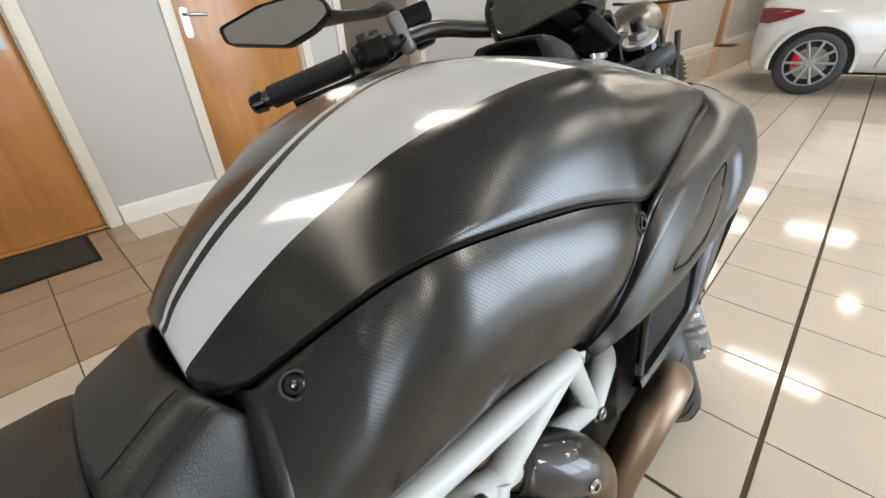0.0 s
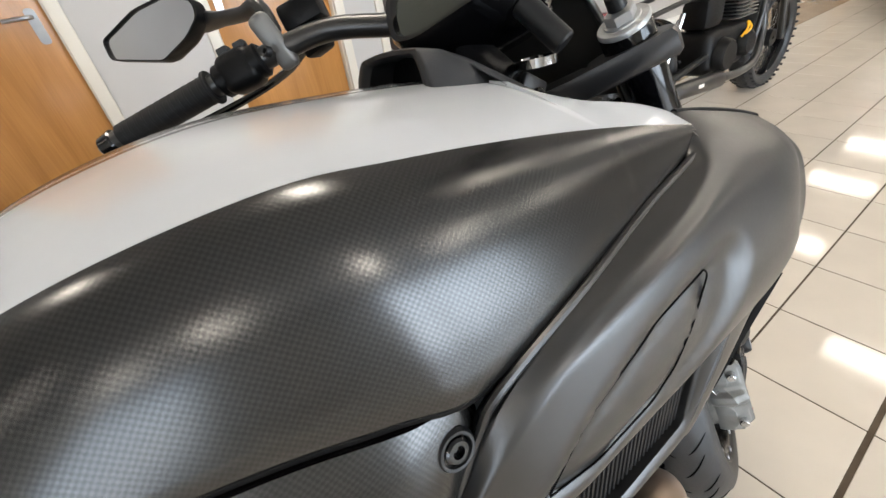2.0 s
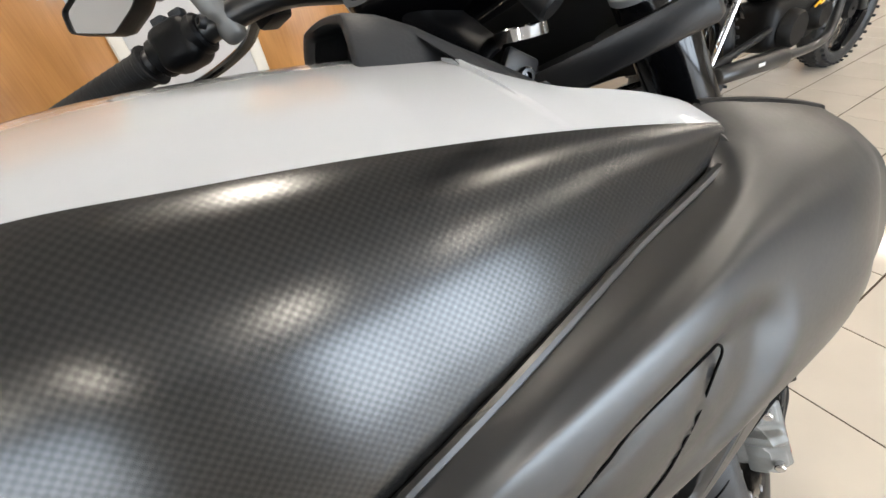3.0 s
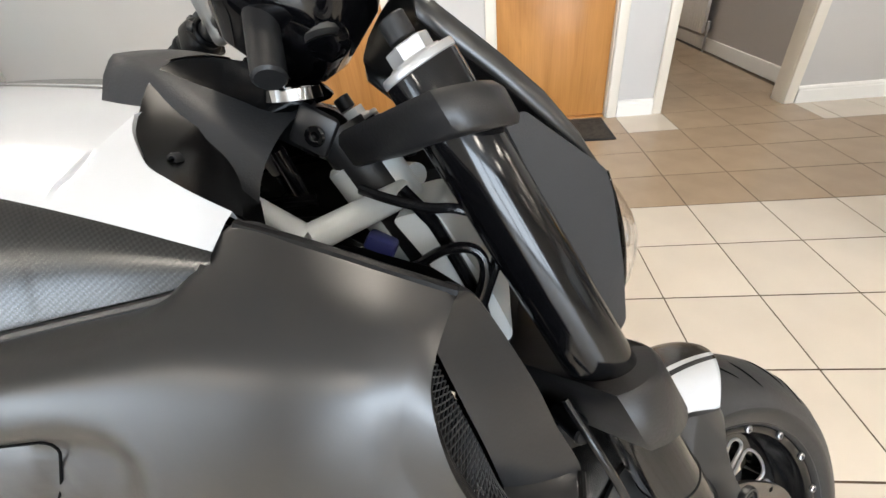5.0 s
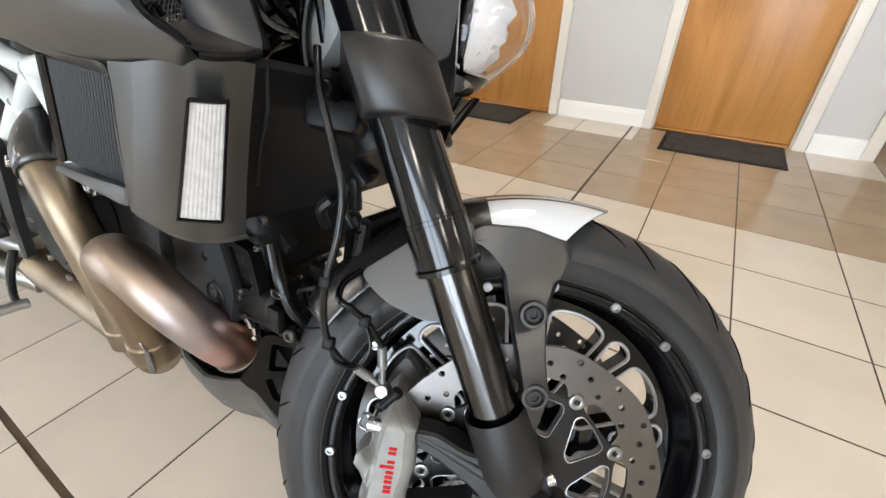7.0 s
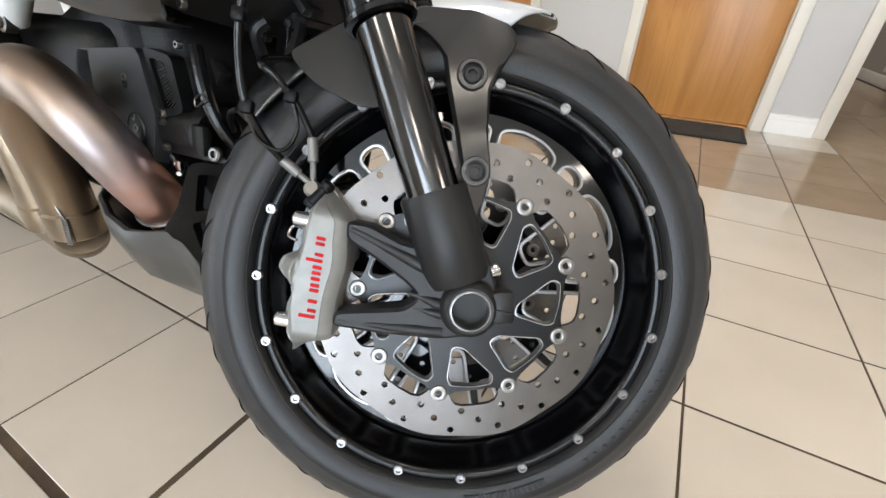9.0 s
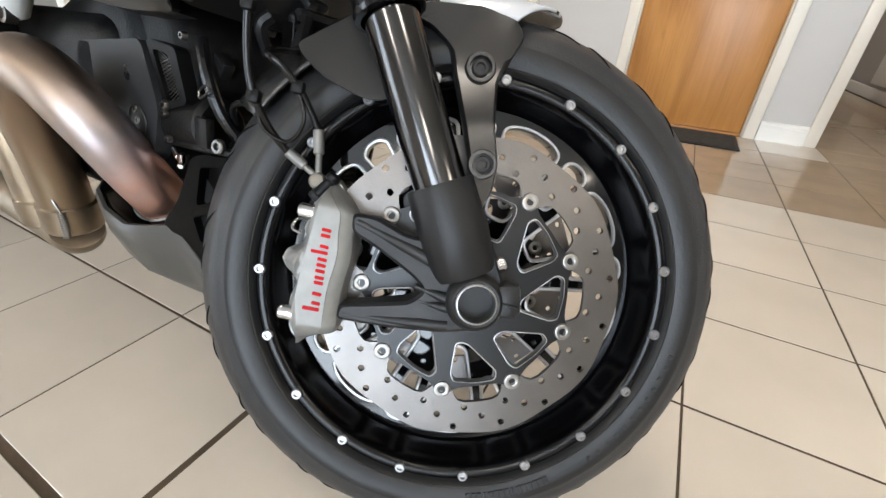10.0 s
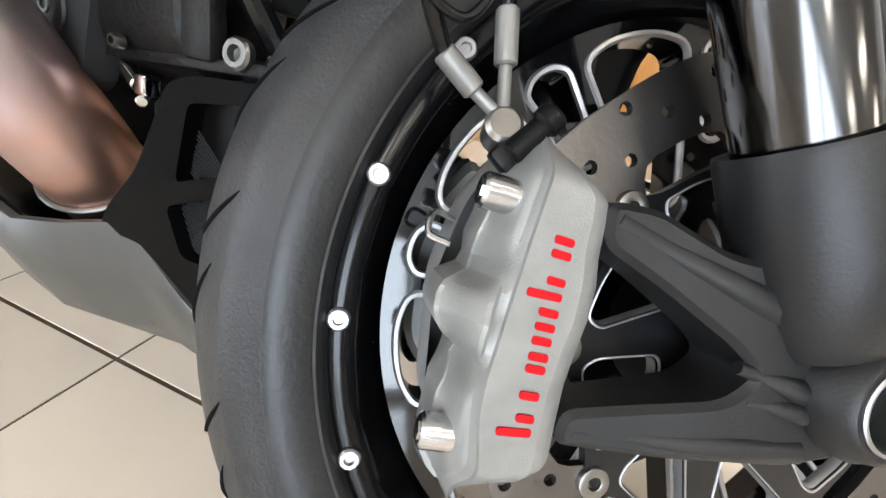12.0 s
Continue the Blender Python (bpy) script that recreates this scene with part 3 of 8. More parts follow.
def radiator():
    o = thing("radiator", "white panel radiator low on the passage wall", "radiator", Matrix.Translation((1.84, 4.9, 0.0)))
    for k in range(24):
        bm = bmesh.new()
        box(bm, (-0.06, -0.62 + k * 0.053, 0.45), (0.03, 0.046, 0.6), 0.008, seg=2)
        part("column", bm, "trim_white", o)
    bm = bmesh.new()
    box(bm, (-0.045, 0, 0.45), (0.02, 1.26, 0.58), 0.004)
    box(bm, (-0.05, 0, 0.755), (0.07, 1.28, 0.02), 0.004)
    part("panel", bm, "trim_white", o)
    bm = bmesh.new()
    tube(bm, [(-0.05, -0.66, 0.2), (-0.05, -0.70, 0.2), (-0.05, -0.70, 0.17), (-0.05, -0.70, 0.002)], 0.009, 10, 4)
    rod(bm, (-0.05, -0.70, 0.18), (-0.05, -0.70, 0.26), 0.02, 14, bevel=0.004)
    part("valve", bm, "alu", o, "chromed radiator valve and pipe")
    for y in (-0.5, 0.5):
        bm = bmesh.new()
        box(bm, (-0.02, y, 0.5), (0.04, 0.03, 0.4), 0.003)
        part("bracket", bm, "trim_white", o)


radiator()


def exit_door():
    """A fire-exit leaf standing open, with its sign and push bar."""
    o = thing("exit_door", "white fire-exit door leaf standing open, with a green sign", "door", pose(-3.16, 1.75, 0, 0, 0, 118.7))
    bm = bmesh.new()
    box(bm, (0, 0.02, 1.02), (2.1, 0.04, 2.02), 0.004)
    part("leaf", bm, "trim_white", o)
    bm = bmesh.new()
    box(bm, (-0.12, -0.004, 0.965), (1.62, 0.006, 0.27), 0.002)
    part("sign", bm, "sign_green", o, "green sign face")
    cu = bpy.data.curves.new("sign_text", 'FONT')
    cu.body, cu.size, cu.align_x, cu.align_y, cu.extrude = "Push bar to open", 0.19, 'CENTER', 'CENTER', 0.001
    t = new("lettering", cu)
    cu.materials.append(M["trim_white"])
    t.parent, t.matrix_local = o, pose(-0.12, -0.009, 0.955, 90, 0, 0)
    tagged(t, "white lettering")
    bm = bmesh.new()
    box(bm, (-0.1, -0.05, 0.72), (1.7, 0.03, 0.03), 0.008)
    part("push_bar", bm, "alu", o, "metal push bar")
    # flat red shapes on the leaf stand in for flowers beside the sign
    for x, z, w, h in ((-0.99, 0.93, 0.06, 0.07), (-0.95, 0.86, 0.07, 0.05), (-0.99, 0.80, 0.05, 0.05), (-1.0, 0.88, 0.04, 0.10)):
        bm = bmesh.new()
        slab(bm, [rounded([(x - w, z - h), (x + w * 0.6, z - h * 0.5), (x + w, z + h * 0.6), (x - w * 0.4, z + h)], 0.03, 3)], 0.004, Matrix.Translation((0, -0.004, 0)))
        part("red_petal", bm, "red", o, "flat red petal shape standing in for red flowers")


exit_door()


# ---------------------------------------------------------------- the motorcycle
ROOT = Matrix.Translation((-0.0197, -0.0315, -0.0171)) @ pose(0, 0, 0, 0, 0, -1.18) @ pose(0, 0, 0, -10.50, 0, 0)
RAKE = radians(28.0)
SD = V(-math.sin(RAKE), 0, math.cos(RAKE))
SP = V(-0.023, 0, 0.2878)
STEER = Matrix.Translation(SP) @ Matrix.Rotation(radians(33.25), 4, SD) @ Matrix.Translation(-SP)
FN = V(SD.z, 0, -SD.x)

bike = thing("motorcycle", "matt black carbon motorcycle with a white stripe on its stand", "motorcycle", ROOT)


def bpart(name, bm, material, label="", parent=None, steer=False, angle=35, smooth=True):
    ob = part(name, bm, material, parent or bike, label, smooth, angle)
    if steer:
        ob.matrix_local = STEER
    return ob


# ---- front wheel
WC = V(0, 0, 0.30)
bm = bmesh.new()
tp = [(0.2235, -0.046), (0.2262, -0.0540), (0.2300, -0.0575), (0.2315, -0.0570), (0.2330, -0.0580), (0.2450, -0.0607), (0.2535, -0.0612), (0.2552, -0.0600), (0.2615, -0.0586), (0.2680, -0.0556), (0.2745, -0.0515)]
crown = [(0.300 - 0.0265 * (abs(y) / 0.0515) ** 2.1, y) for y in np.linspace(-0.0515, 0.0515, 27)]
prof = tp + crown[1:-1] + [(r, -y) for r, y in tp[::-1]]
lathe(bm, prof, 144, WC, lambda i, j: 1 if i < 6 or i > len(prof) - 8 else 0)
front_wheel = bpart("front_wheel", bm, ["tyre", "tyre_side"], "black sport tyre on a black rim with bright studs", steer=True, angle=50)


def tread_cuts():
    """Slanting sipes of the crown, laid on as thin ribs, near-black for their shade."""
    b = bmesh.new()
    for side in (-1, 1):
        half = [(r, -y) for r, y in prof[7:len(prof) // 2 + 1]]
        for k in range(17):
            a0 = 2 * math.pi * k / 17 + (0.20 if side > 0 else 0)
            for o, u0, u1, sl, w in ((0.0, 0.98, 0.36, -0.15, 0.0017), (0.185, 0.72, 0.22, -0.10, 0.0015)):
                pts = []
                for q in range(9):
                    t = q / 8
                    u = (u0 + (u1 - u0) * t) * (len(half) - 1)
                    i = min(int(u), len(half) - 2)
                    r, y = (half[i][c] + (half[i + 1][c] - half[i][c]) * (u - i) for c in (0, 1))
                    a = a0 + o + sl * t ** 1.4
                    pts.append((WC.x + r * math.cos(a), side * y, WC.z + r * math.sin(a)))
                tube(b, pts, [0.0003, w * 0.6, w, w, w, w, w * 0.9, w * 0.7, 0.0003], 6, 1)
    return b


tagged(part("tread_cut", tread_cuts(), "sipe", front_wheel, "sipes of the tread, near-black for their shade"), kind="stuff")
bm = bmesh.new()
for k in range(15):
    a = radians(-78 + k * 1.55)
    r = 0.2415
    w = 0.0032 if k not in (3, 8) else 0.0016
    m = Matrix.Translation((r * math.cos(a), -0.0607, 0.30 + r * math.sin(a))) @ Matrix.Rotation(-a + math.pi / 2, 4, 'Y')
    box(bm, m.translation, (w * 1.5, 0.0014, 0.009), 0.0004, Matrix.Rotation(-a + math.pi / 2, 4, 'Y'), 1)
for k in range(12):
    a = radians(-8 - k * 3.2)
    r = 0.243
    box(bm, (r * math.cos(a), -0.0607, 0.30 + r * math.sin(a)), (0.0045, 0.0012, 0.005), 0.0004, Matrix.Rotation(-a + math.pi / 2, 4, 'Y'), 1)
tagged(part("sidewall_mark", bm, "tyre_mark", front_wheel, "raised sidewall marking bars"), kind="stuff")
bm = bmesh.new()
rp = [(0.2235, -0.0455), (0.2278, -0.0470)] + [(0.2198 + 0.0085 * math.cos(a), -0.0445 - 0.0085 * math.sin(a)) for a in np.linspace(0.15, 2.75, 13)] + [(0.2108, -0.0370), (0.2085, -0.0260), (0.2035, -0.0150), (0.1975, -0.0050)]
lathe(bm, rp + [(r, -y) for r, y in rp[::-1]], 160, WC)
rim = part("rim", bm, "rim_black", front_wheel, "deep gloss black rim")
for k in range(19):
    a = radians(15.46 + k * 360 / 19)
    hex_bolt("stud", front_wheel, (0.2205 * math.cos(a), -0.0522, 0.30 + 0.2205 * math.sin(a)), (0, -1, 0), 0.0058, "stud", "bright dished rim stud" if k == 0 else "", 0.0034)


def window_outline(a, half, r0, r1, waist):
    """Outline of an opening between spokes, at the angle a: narrow by the hub, wide by the rim."""
    pts = [(r0, -waist), (r1 - 0.006, -half), (r1, -half * 0.5), (r1 + 0.001, 0), (r1, half * 0.5), (r1 - 0.006, half), (r0, waist)]
    pl = [(r * math.cos(a + t), r * math.sin(a + t)) for r, t in pts]
    return rounded(pl, 0.009, 4)


holes = []
for k in range(9):
    holes.append(window_outline(radians(35 + 40 * k), radians(11.5), 0.082, 0.189, radians(9)))
    holes.append(window_outline(radians(15 + 40 * k), radians(5.0), 0.125, 0.188, radians(3.2)))
bm = bmesh.new()
slab(bm, [circle(0, 0, 0.1985, 120), circle(0, 0, 0.02, 24)] + holes, 0.026, Matrix.Translation((0, -0.013, 0.30)))
part("spokes", bm, "black_gloss", front_wheel, "gloss black Y spokes with machined edges", angle=40)
for n, h in enumerate(holes):
    bm = bmesh.new()
    tube(bm, [(x, -0.0128, z + 0.30) for x, z in h] + [(h[0][0], -0.0128, h[0][1] + 0.30)], 0.0024, 6, 1, cap=False)
    part("spoke_edge", bm, "milled", front_wheel, "bright machined spoke edge" if n == 0 else "")
bm = bmesh.new()
lathe(bm, [(0.012, -0.055), (0.032, -0.055), (0.036, -0.045), (0.042, -0.03), (0.05, -0.014), (0.05, 0.014), (0.042, 0.03), (0.036, 0.055), (0.012, 0.055)], 48, WC)
part("hub", bm, "cast_black", front_wheel)


def brake_disc(y, side):
    hs = []
    for k in range(54):
        row = k % 3
        a = 2 * math.pi * k / 54 + 0.02 * row
        r = (0.1290, 0.1400, 0.1510)[row]
        hs.append(circle(r * math.cos(a), r * math.sin(a), 0.0036, 10))
    outer = []
    for k in range(180):
        a = 2 * math.pi * k / 180
        r = 0.1590 + 0.0014 * math.sin(10 * a)
        outer.append((r * math.cos(a), r * math.sin(a)))
    inner = []
    for k in range(9):
        a0 = radians(27 + 40 * k)
        for d, r in ((-20, 0.1235), (-13, 0.1235), (-9.5, 0.1215), (-7.5, 0.117), (-5.5, 0.110), (-3, 0.1075), (3, 0.1075), (5.5, 0.110), (7.5, 0.117), (9.5, 0.1215), (13, 0.1235)):
            inner.append((r * math.cos(a0 + radians(d)), r * math.sin(a0 + radians(d))))
    b = bmesh.new()
    slab(b, [outer, inner] + hs, 0.0048, Matrix.Translation((0, y - 0.0024, 0.30)))
    d = part("brake_disc", b, "disc_steel", front_wheel, "drilled steel brake disc", angle=30)
    wins = []
    for k in range(9):
        a = radians(7 + 40 * k)
        pl = [(0.0590, -17.5), (0.0585, -6.5), (0.0930, 12.8), (0.1010, 10.5), (0.1005, 0.0), (0.0995, -14.0), (0.0920, -16.5)]
        wins.append(rounded([(r * math.cos(a + radians(t)), r * math.sin(a + radians(t))) for r, t in pl], 0.0065, 4))
    rimline = []
    for k in range(9):
        a0 = radians(27 + 40 * k)
        for d_, r in ((-20, 0.1052), (-13, 0.1055), (-9, 0.1068), (-6, 0.1095), (-3.2, 0.1130), (3.2, 0.1130), (6, 0.1095), (9, 0.1068), (13, 0.1055)):
            rimline.append((r * math.cos(a0 + radians(d_)), r * math.sin(a0 + radians(d_))))
    b = bmesh.new()
    slab(b, [rimline, circle(0, 0, 0.030, 32)] + wins, 0.0065, Matrix.Translation((0, y - 0.004, 0.30)))
    c = part("carrier", b, "anodised", front_wheel, "black anodised disc carrier with milled windows", angle=30)
    if side < 0:
        for n, w in enumerate(wins):
            b = bmesh.new()
            rows = []
            cx, cz = sum(p[0] for p in w) / len(w), sum(p[1] for p in w) / len(w)
            for s, yy in ((1.085, 0.0002), (1.08, -0.0006), (1.045, -0.0008), (0.975, 0.0022), (0.97, 0.0070)):
                rows.append([V(cx + (x - cx) * s, y - 0.004 + yy, 0.30 + cz + (z - cz) * s) for x, z in w])
            grid_faces(b, rows, closed=True)
            part("window_edge", b, "milled", c, "bright chamfered edge" if n == 0 else "")
    for k in range(9):
        a = radians(27 + 40 * k)
        p = V(0.1108 * math.cos(a), y, 0.30 + 0.1108 * math.sin(a))
        b = bmesh.new()
        lathe(b, [(0.0001, -0.003), (0.0035, -0.003), (0.0038, -0.0055), (0.0060, -0.0062), (0.0085, -0.0055), (0.0092, -0.004), (0.0092, 0.004), (0.0001, 0.004)], 20, p)
        part("bobbin", b, "steel", c, "steel disc bobbin" if k == 0 else "")


brake_disc(-0.068, -1)
brake_disc(0.068, 1)


# ---- fork
def fk(u, y, out=0.0):
    """A point of a fork leg: u metres up from the axle, out ahead of it."""
    return WC + SD * u + FN * out + V(0, y, 0)


for y in (-0.111, 0.111):
    s = -1 if y < 0 else 1
    bm = bmesh.new()
    rod(bm, fk(0.05, y), fk(0.30, y), 0.0248, 32)
    leg = bpart("stanchion", bm, "dark_chrome", "dark chromed fork stanchion", steer=True)
    bm = bmesh.new()
    rows = []
    for u, r in ((0.262, 0.0275), (0.2635, 0.0325), (0.268, 0.0328), (0.27, 0.0306), (0.308, 0.0304), (0.3085, 0.0312), (0.3125, 0.0312), (0.313, 0.0303), (0.36, 0.0300), (0.45, 0.0292), (0.55, 0.0282), (0.65, 0.0272), (0.736, 0.0265), (0.738, 0.0255)):
        rows.append([fk(u, y) + (FN * math.cos(a) + V(0, 1, 0) * math.sin(a)) * r for a in (2 * math.pi * k / 56 for k in range(56))])
    grid_faces(bm, rows, closed=True)
    bpart("fork_tube", bm, "fork_black", "gloss black upper fork tube", steer=True)
    bm = bmesh.new()
    rows = []
    for u, r in ((0.737, 0.0255), (0.738, 0.0266), (0.7415, 0.0266), (0.743, 0.0256), (0.7435, 0.0185), (0.745, 0.0180), (0.747, 0.0001)):
        rows.append([fk(u, y) + (FN * math.cos(a) + V(0, 1, 0) * math.sin(a)) * r for a in (2 * math.pi * k / 32 for k in range(32))])
    grid_faces(bm, rows, closed=True)
    cap = bpart("fork_cap", bm, "cap_silver", "silver anodised fork cap with an adjuster", steer=True)
    bm = bmesh.new()
    rod(bm, fk(0.744, y), fk(0.755, y), 0.0155, 6, bevel=0.001)
    part("cap_nut", bm, "cap_silver", cap, "silver hexagonal cap nut", angle=25)
    bm = bmesh.new()
    rod(bm, fk(0.757, y), fk(0.772, y), 0.0095, 18, bevel=0.001)
    part("adjuster", bm, "cast_black", cap, "black round adjuster")
    # foot casting
    bm = bmesh.new()
    rows = []
    for u, r, o in ((0.108, 0.0275, 0), (0.1115, 0.0315, 0), (0.109, 0.0322, 0), (0.062, 0.0325, 0), (0.046, 0.0318, -0.001), (0.030, 0.0300, 0.0), (0.0235, 0.0270, 0.0), (0.0220, 0.020, 0.0), (0.0215, 0.001, 0.0)):
        rows.append([fk(u, y, o) + (FN * math.cos(a) + V(0, 1, 0) * math.sin(a) * (1.0 if u > 0.055 else 0.94 if u > 0.04 else 0.82)) * r for a in (2 * math.pi * k / 32 for k in range(32))])
    grid_faces(bm, rows, closed=True)
    foot = bpart("fork_foot", bm, "cast_black", "matt black cast fork foot", steer=True)
    # axle clamp and spindle end
    bm = bmesh.new()
    lathe(bm, [(0.0188, y + s * 0.0240), (0.0210, y + s * 0.0243), (0.0234, y + s * 0.0225), (0.0252, y + s * 0.0180), (0.0270, y + s * 0.0150), (0.0280, y - s * 0.02), (0.0188, y - s * 0.02)], 48, WC)
    box(bm, WC + V(0.030, y + s * 0.007, 0.007), (0.022, 0.028, 0.032), 0.006, Matrix.Rotation(radians(-12), 4, 'Y'))
    box(bm, WC + V(0.030, y + s * 0.0215, 0.004), (0.016, 0.003, 0.0022), 0.0008)
    part("axle_clamp", bm, "cast_black", foot)
    bm = bmesh.new()
    lathe(bm, [(0.0179, y + s * 0.0253), (0.0187, y + s * 0.0248), (0.0187, y), (0.0168, y), (0.0168, y + s * 0.0248), (0.0171, y + s * 0.0255), (0.0179, y + s * 0.0253)], 48, WC)
    part("spindle", bm, "stud", foot, "bright hollow axle end")
    bm = bmesh.new()
    lathe(bm, [(0.0167, y + s * 0.0225), (0.0166, y - s * 0.035), (0.0155, y - s * 0.036), (0.0001, y - s * 0.036)], 40, WC)
    part("bore", bm, "bore_steel", foot, "dark bore of the hollow axle")
    hex_bolt("pinch_bolt", foot, WC + V(0.014, y + s * 0.008, 0.036), (0.85, 0, 0.5), 0.0065, "machined", "bright pinch bolt", 0.008)

    # forked casting that carries the caliper
    fork_line = [(-0.1265, 0.3570), (-0.1040, 0.3580), (-0.0720, 0.3470), (-0.0520, 0.3470), (-0.0300, 0.3600), (0.0060, 0.3560), (0.0220, 0.3250), (0.0290, 0.3050), (0.0210, 0.2800), (0.0050, 0.2715), (-0.0200, 0.2645),
                 (-0.0780, 0.2570), (-0.1245, 0.2545), (-0.1240, 0.2695), (-0.0840, 0.2795), (-0.0590, 0.2865), (-0.0470, 0.3000), (-0.0600, 0.3100), (-0.0965, 0.3280), (-0.1240, 0.3390)]

    def swell(x):
        return 0.0125 * ease((x + 0.125) / 0.105)

    bm = bmesh.new()
    plate(bm, rounded(fork_line, 0.007, 4), 0.0, 0.026, 0.003)
    for v in bm.verts:
        v.co.y = s * (0.1075 - v.co.y + (swell(v.co.x) if v.co.y < 0.013 else 0))
    part("caliper_fork", bm, "cast_black", foot, angle=40)
    for (p0, p1, r0, r1, sink) in (((-0.1200, 0.3500), (-0.0330, 0.3250), 0.0052, 0.0075, 0.0042), ((-0.1180, 0.2605), (-0.0200, 0.2715), 0.0042, 0.0060, 0.0036), ((-0.0560, 0.3020), (-0.0200, 0.2960), 0.0030, 0.0060, 0.0028), ((-0.0500, 0.2890), (-0.0200, 0.2880), 0.0025, 0.0050, 0.0022)):
        bm = bmesh.new()
        q = [V(p0[0] + (p1[0] - p0[0]) * t, 0, p0[1] + (p1[1] - p0[1]) * t) for t in np.linspace(0, 1, 7)]
        tube(bm, [V(p.x, s * (0.1075 + swell(p.x) - sink), p.z) for p in q], [r0, r0, (r0 + r1) / 2, r1, r1], 10, 2)
        part("rib", bm, "cast_black", foot, angle=50)


# ---- front brake caliper (right), seen closest
CAL_LEFT = [(0.2205, -0.1630), (0.2260, -0.1690), (0.2322, -0.1721), (0.2410, -0.1735), (0.2560, -0.1735), (0.2640, -0.1735), (0.2713, -0.1714), (0.2790, -0.1700), (0.2846, -0.1696), (0.2900, -0.1775), (0.2950, -0.1815), (0.3009, -0.1843), (0.3070, -0.1840), (0.3120, -0.1815), (0.3175, -0.1720), (0.3230, -0.1700), (0.3330, -0.1712), (0.3440, -0.1685), (0.3600, -0.1660), (0.3706, -0.1615), (0.3810, -0.1560), (0.3850, -0.1530)]
CAL_RIGHT = [(0.2205, -0.1570), (0.2296, -0.1420), (0.2371, -0.1240), (0.2464, -0.1215), (0.2650, -0.1222), (0.2790, -0.1225), (0.2935, -0.1212), (0.3080, -0.1190), (0.3215, -0.1190), (0.3345, -0.1212), (0.3480, -0.1215), (0.3551, -0.1225), (0.3650, -0.1310), (0.3750, -0.1410), (0.3850, -0.1500)]
STRIP_LEFT = [(0.2205, -0.1600), (0.2470, -0.1580), (0.2683, -0.1626), (0.2813, -0.1629), (0.3205, -0.1597), (0.3410, -0.1578), (0.3576, -0.1560), (0.3850, -0.1520)]


def caliper(y):
    """Outer half as a sculpted face over its outline, a flat strip between bevelled shoulders; inner half plain."""
    s = -1 if y < 0 else 1
    rows = []
    zs = list(np.linspace(0.2205, 0.385, 84))
    for z in zs:
        xl, xr, xs = (float(np.interp(z, *zip(*line))) for line in (CAL_LEFT, CAL_RIGHT, STRIP_LEFT))
        xs = max(xs, xl + 0.002)
        xe = max(xs + 0.003, xr - 0.0135)
        end = 0.030 * ease((z - 0.3570) / 0.030) + 0.020 * ease((0.2475 - z) / 0.027)
        fan = max(0.0, 1 - abs(z - 0.3015) / 0.0145)
        ribs = 0.5 + 0.5 * math.cos((z - 0.3015) / 0.0145 * 2 * math.pi)
        dip = math.exp(-((z - 0.3240) / 0.0060) ** 2) + math.exp(-((z - 0.2800) / 0.0050) ** 2)
        row = [(xl + 0.002, 0.058), (xl, 0.064), (xl, 0.082)]
        for q in range(13):
            u = 1 - q / 12
            d = 0.1138 - 0.0040 * ease(u / 0.22) - 0.020 * ease((u - 0.22) / 0.78)
            d += (0.0055 + 0.0025 * ribs) * min(1, fan * 2.2) * ease(u / 0.3) - 0.0075 * dip * ease((u - 0.15) / 0.35)
            row.append((xs + (xl - xs) * u, max(0.082, d - end)))
        for q in (0.02, 0.35, 0.68, 1.0):
            row.append((xs + (xe - xs) * q, 0.1158 - 0.0035 * q - end))
        for q, d in ((0.03, 0.1112), (0.30, 0.1098), (0.62, 0.1068), (0.85, 0.1030), (1.0, 0.0960), (1.0, 0.064), (0.97, 0.058)):
            row.append((xe + (xr - xe) * q, max(d - end * (1 if d > 0.09 else 0), min(d, 0.082))))
        rows.append([V(x, s * d, z) for x, d in row])
    b = bmesh.new()
    vs = grid_faces(b, rows)
    b.faces.new(vs[0])
    b.faces.new(vs[-1][::-1])
    out = rounded([(-0.152, 0.384), (-0.172, 0.350), (-0.180, 0.310), (-0.172, 0.245), (-0.155, 0.225), (-0.125, 0.240), (-0.122, 0.350)], 0.010, 3)
    cx, cz = -0.150, 0.306
    ring = grid_faces(b, [[V(cx + (x - cx) * k, s * d, cz + (z - cz) * k) for x, z in out] for k, d in ((0.97, 0.060), (1.0, 0.050), (1.0, 0.034), (0.9, 0.024))], closed=True)
    b.faces.new(ring[-1][::-1])
    return b


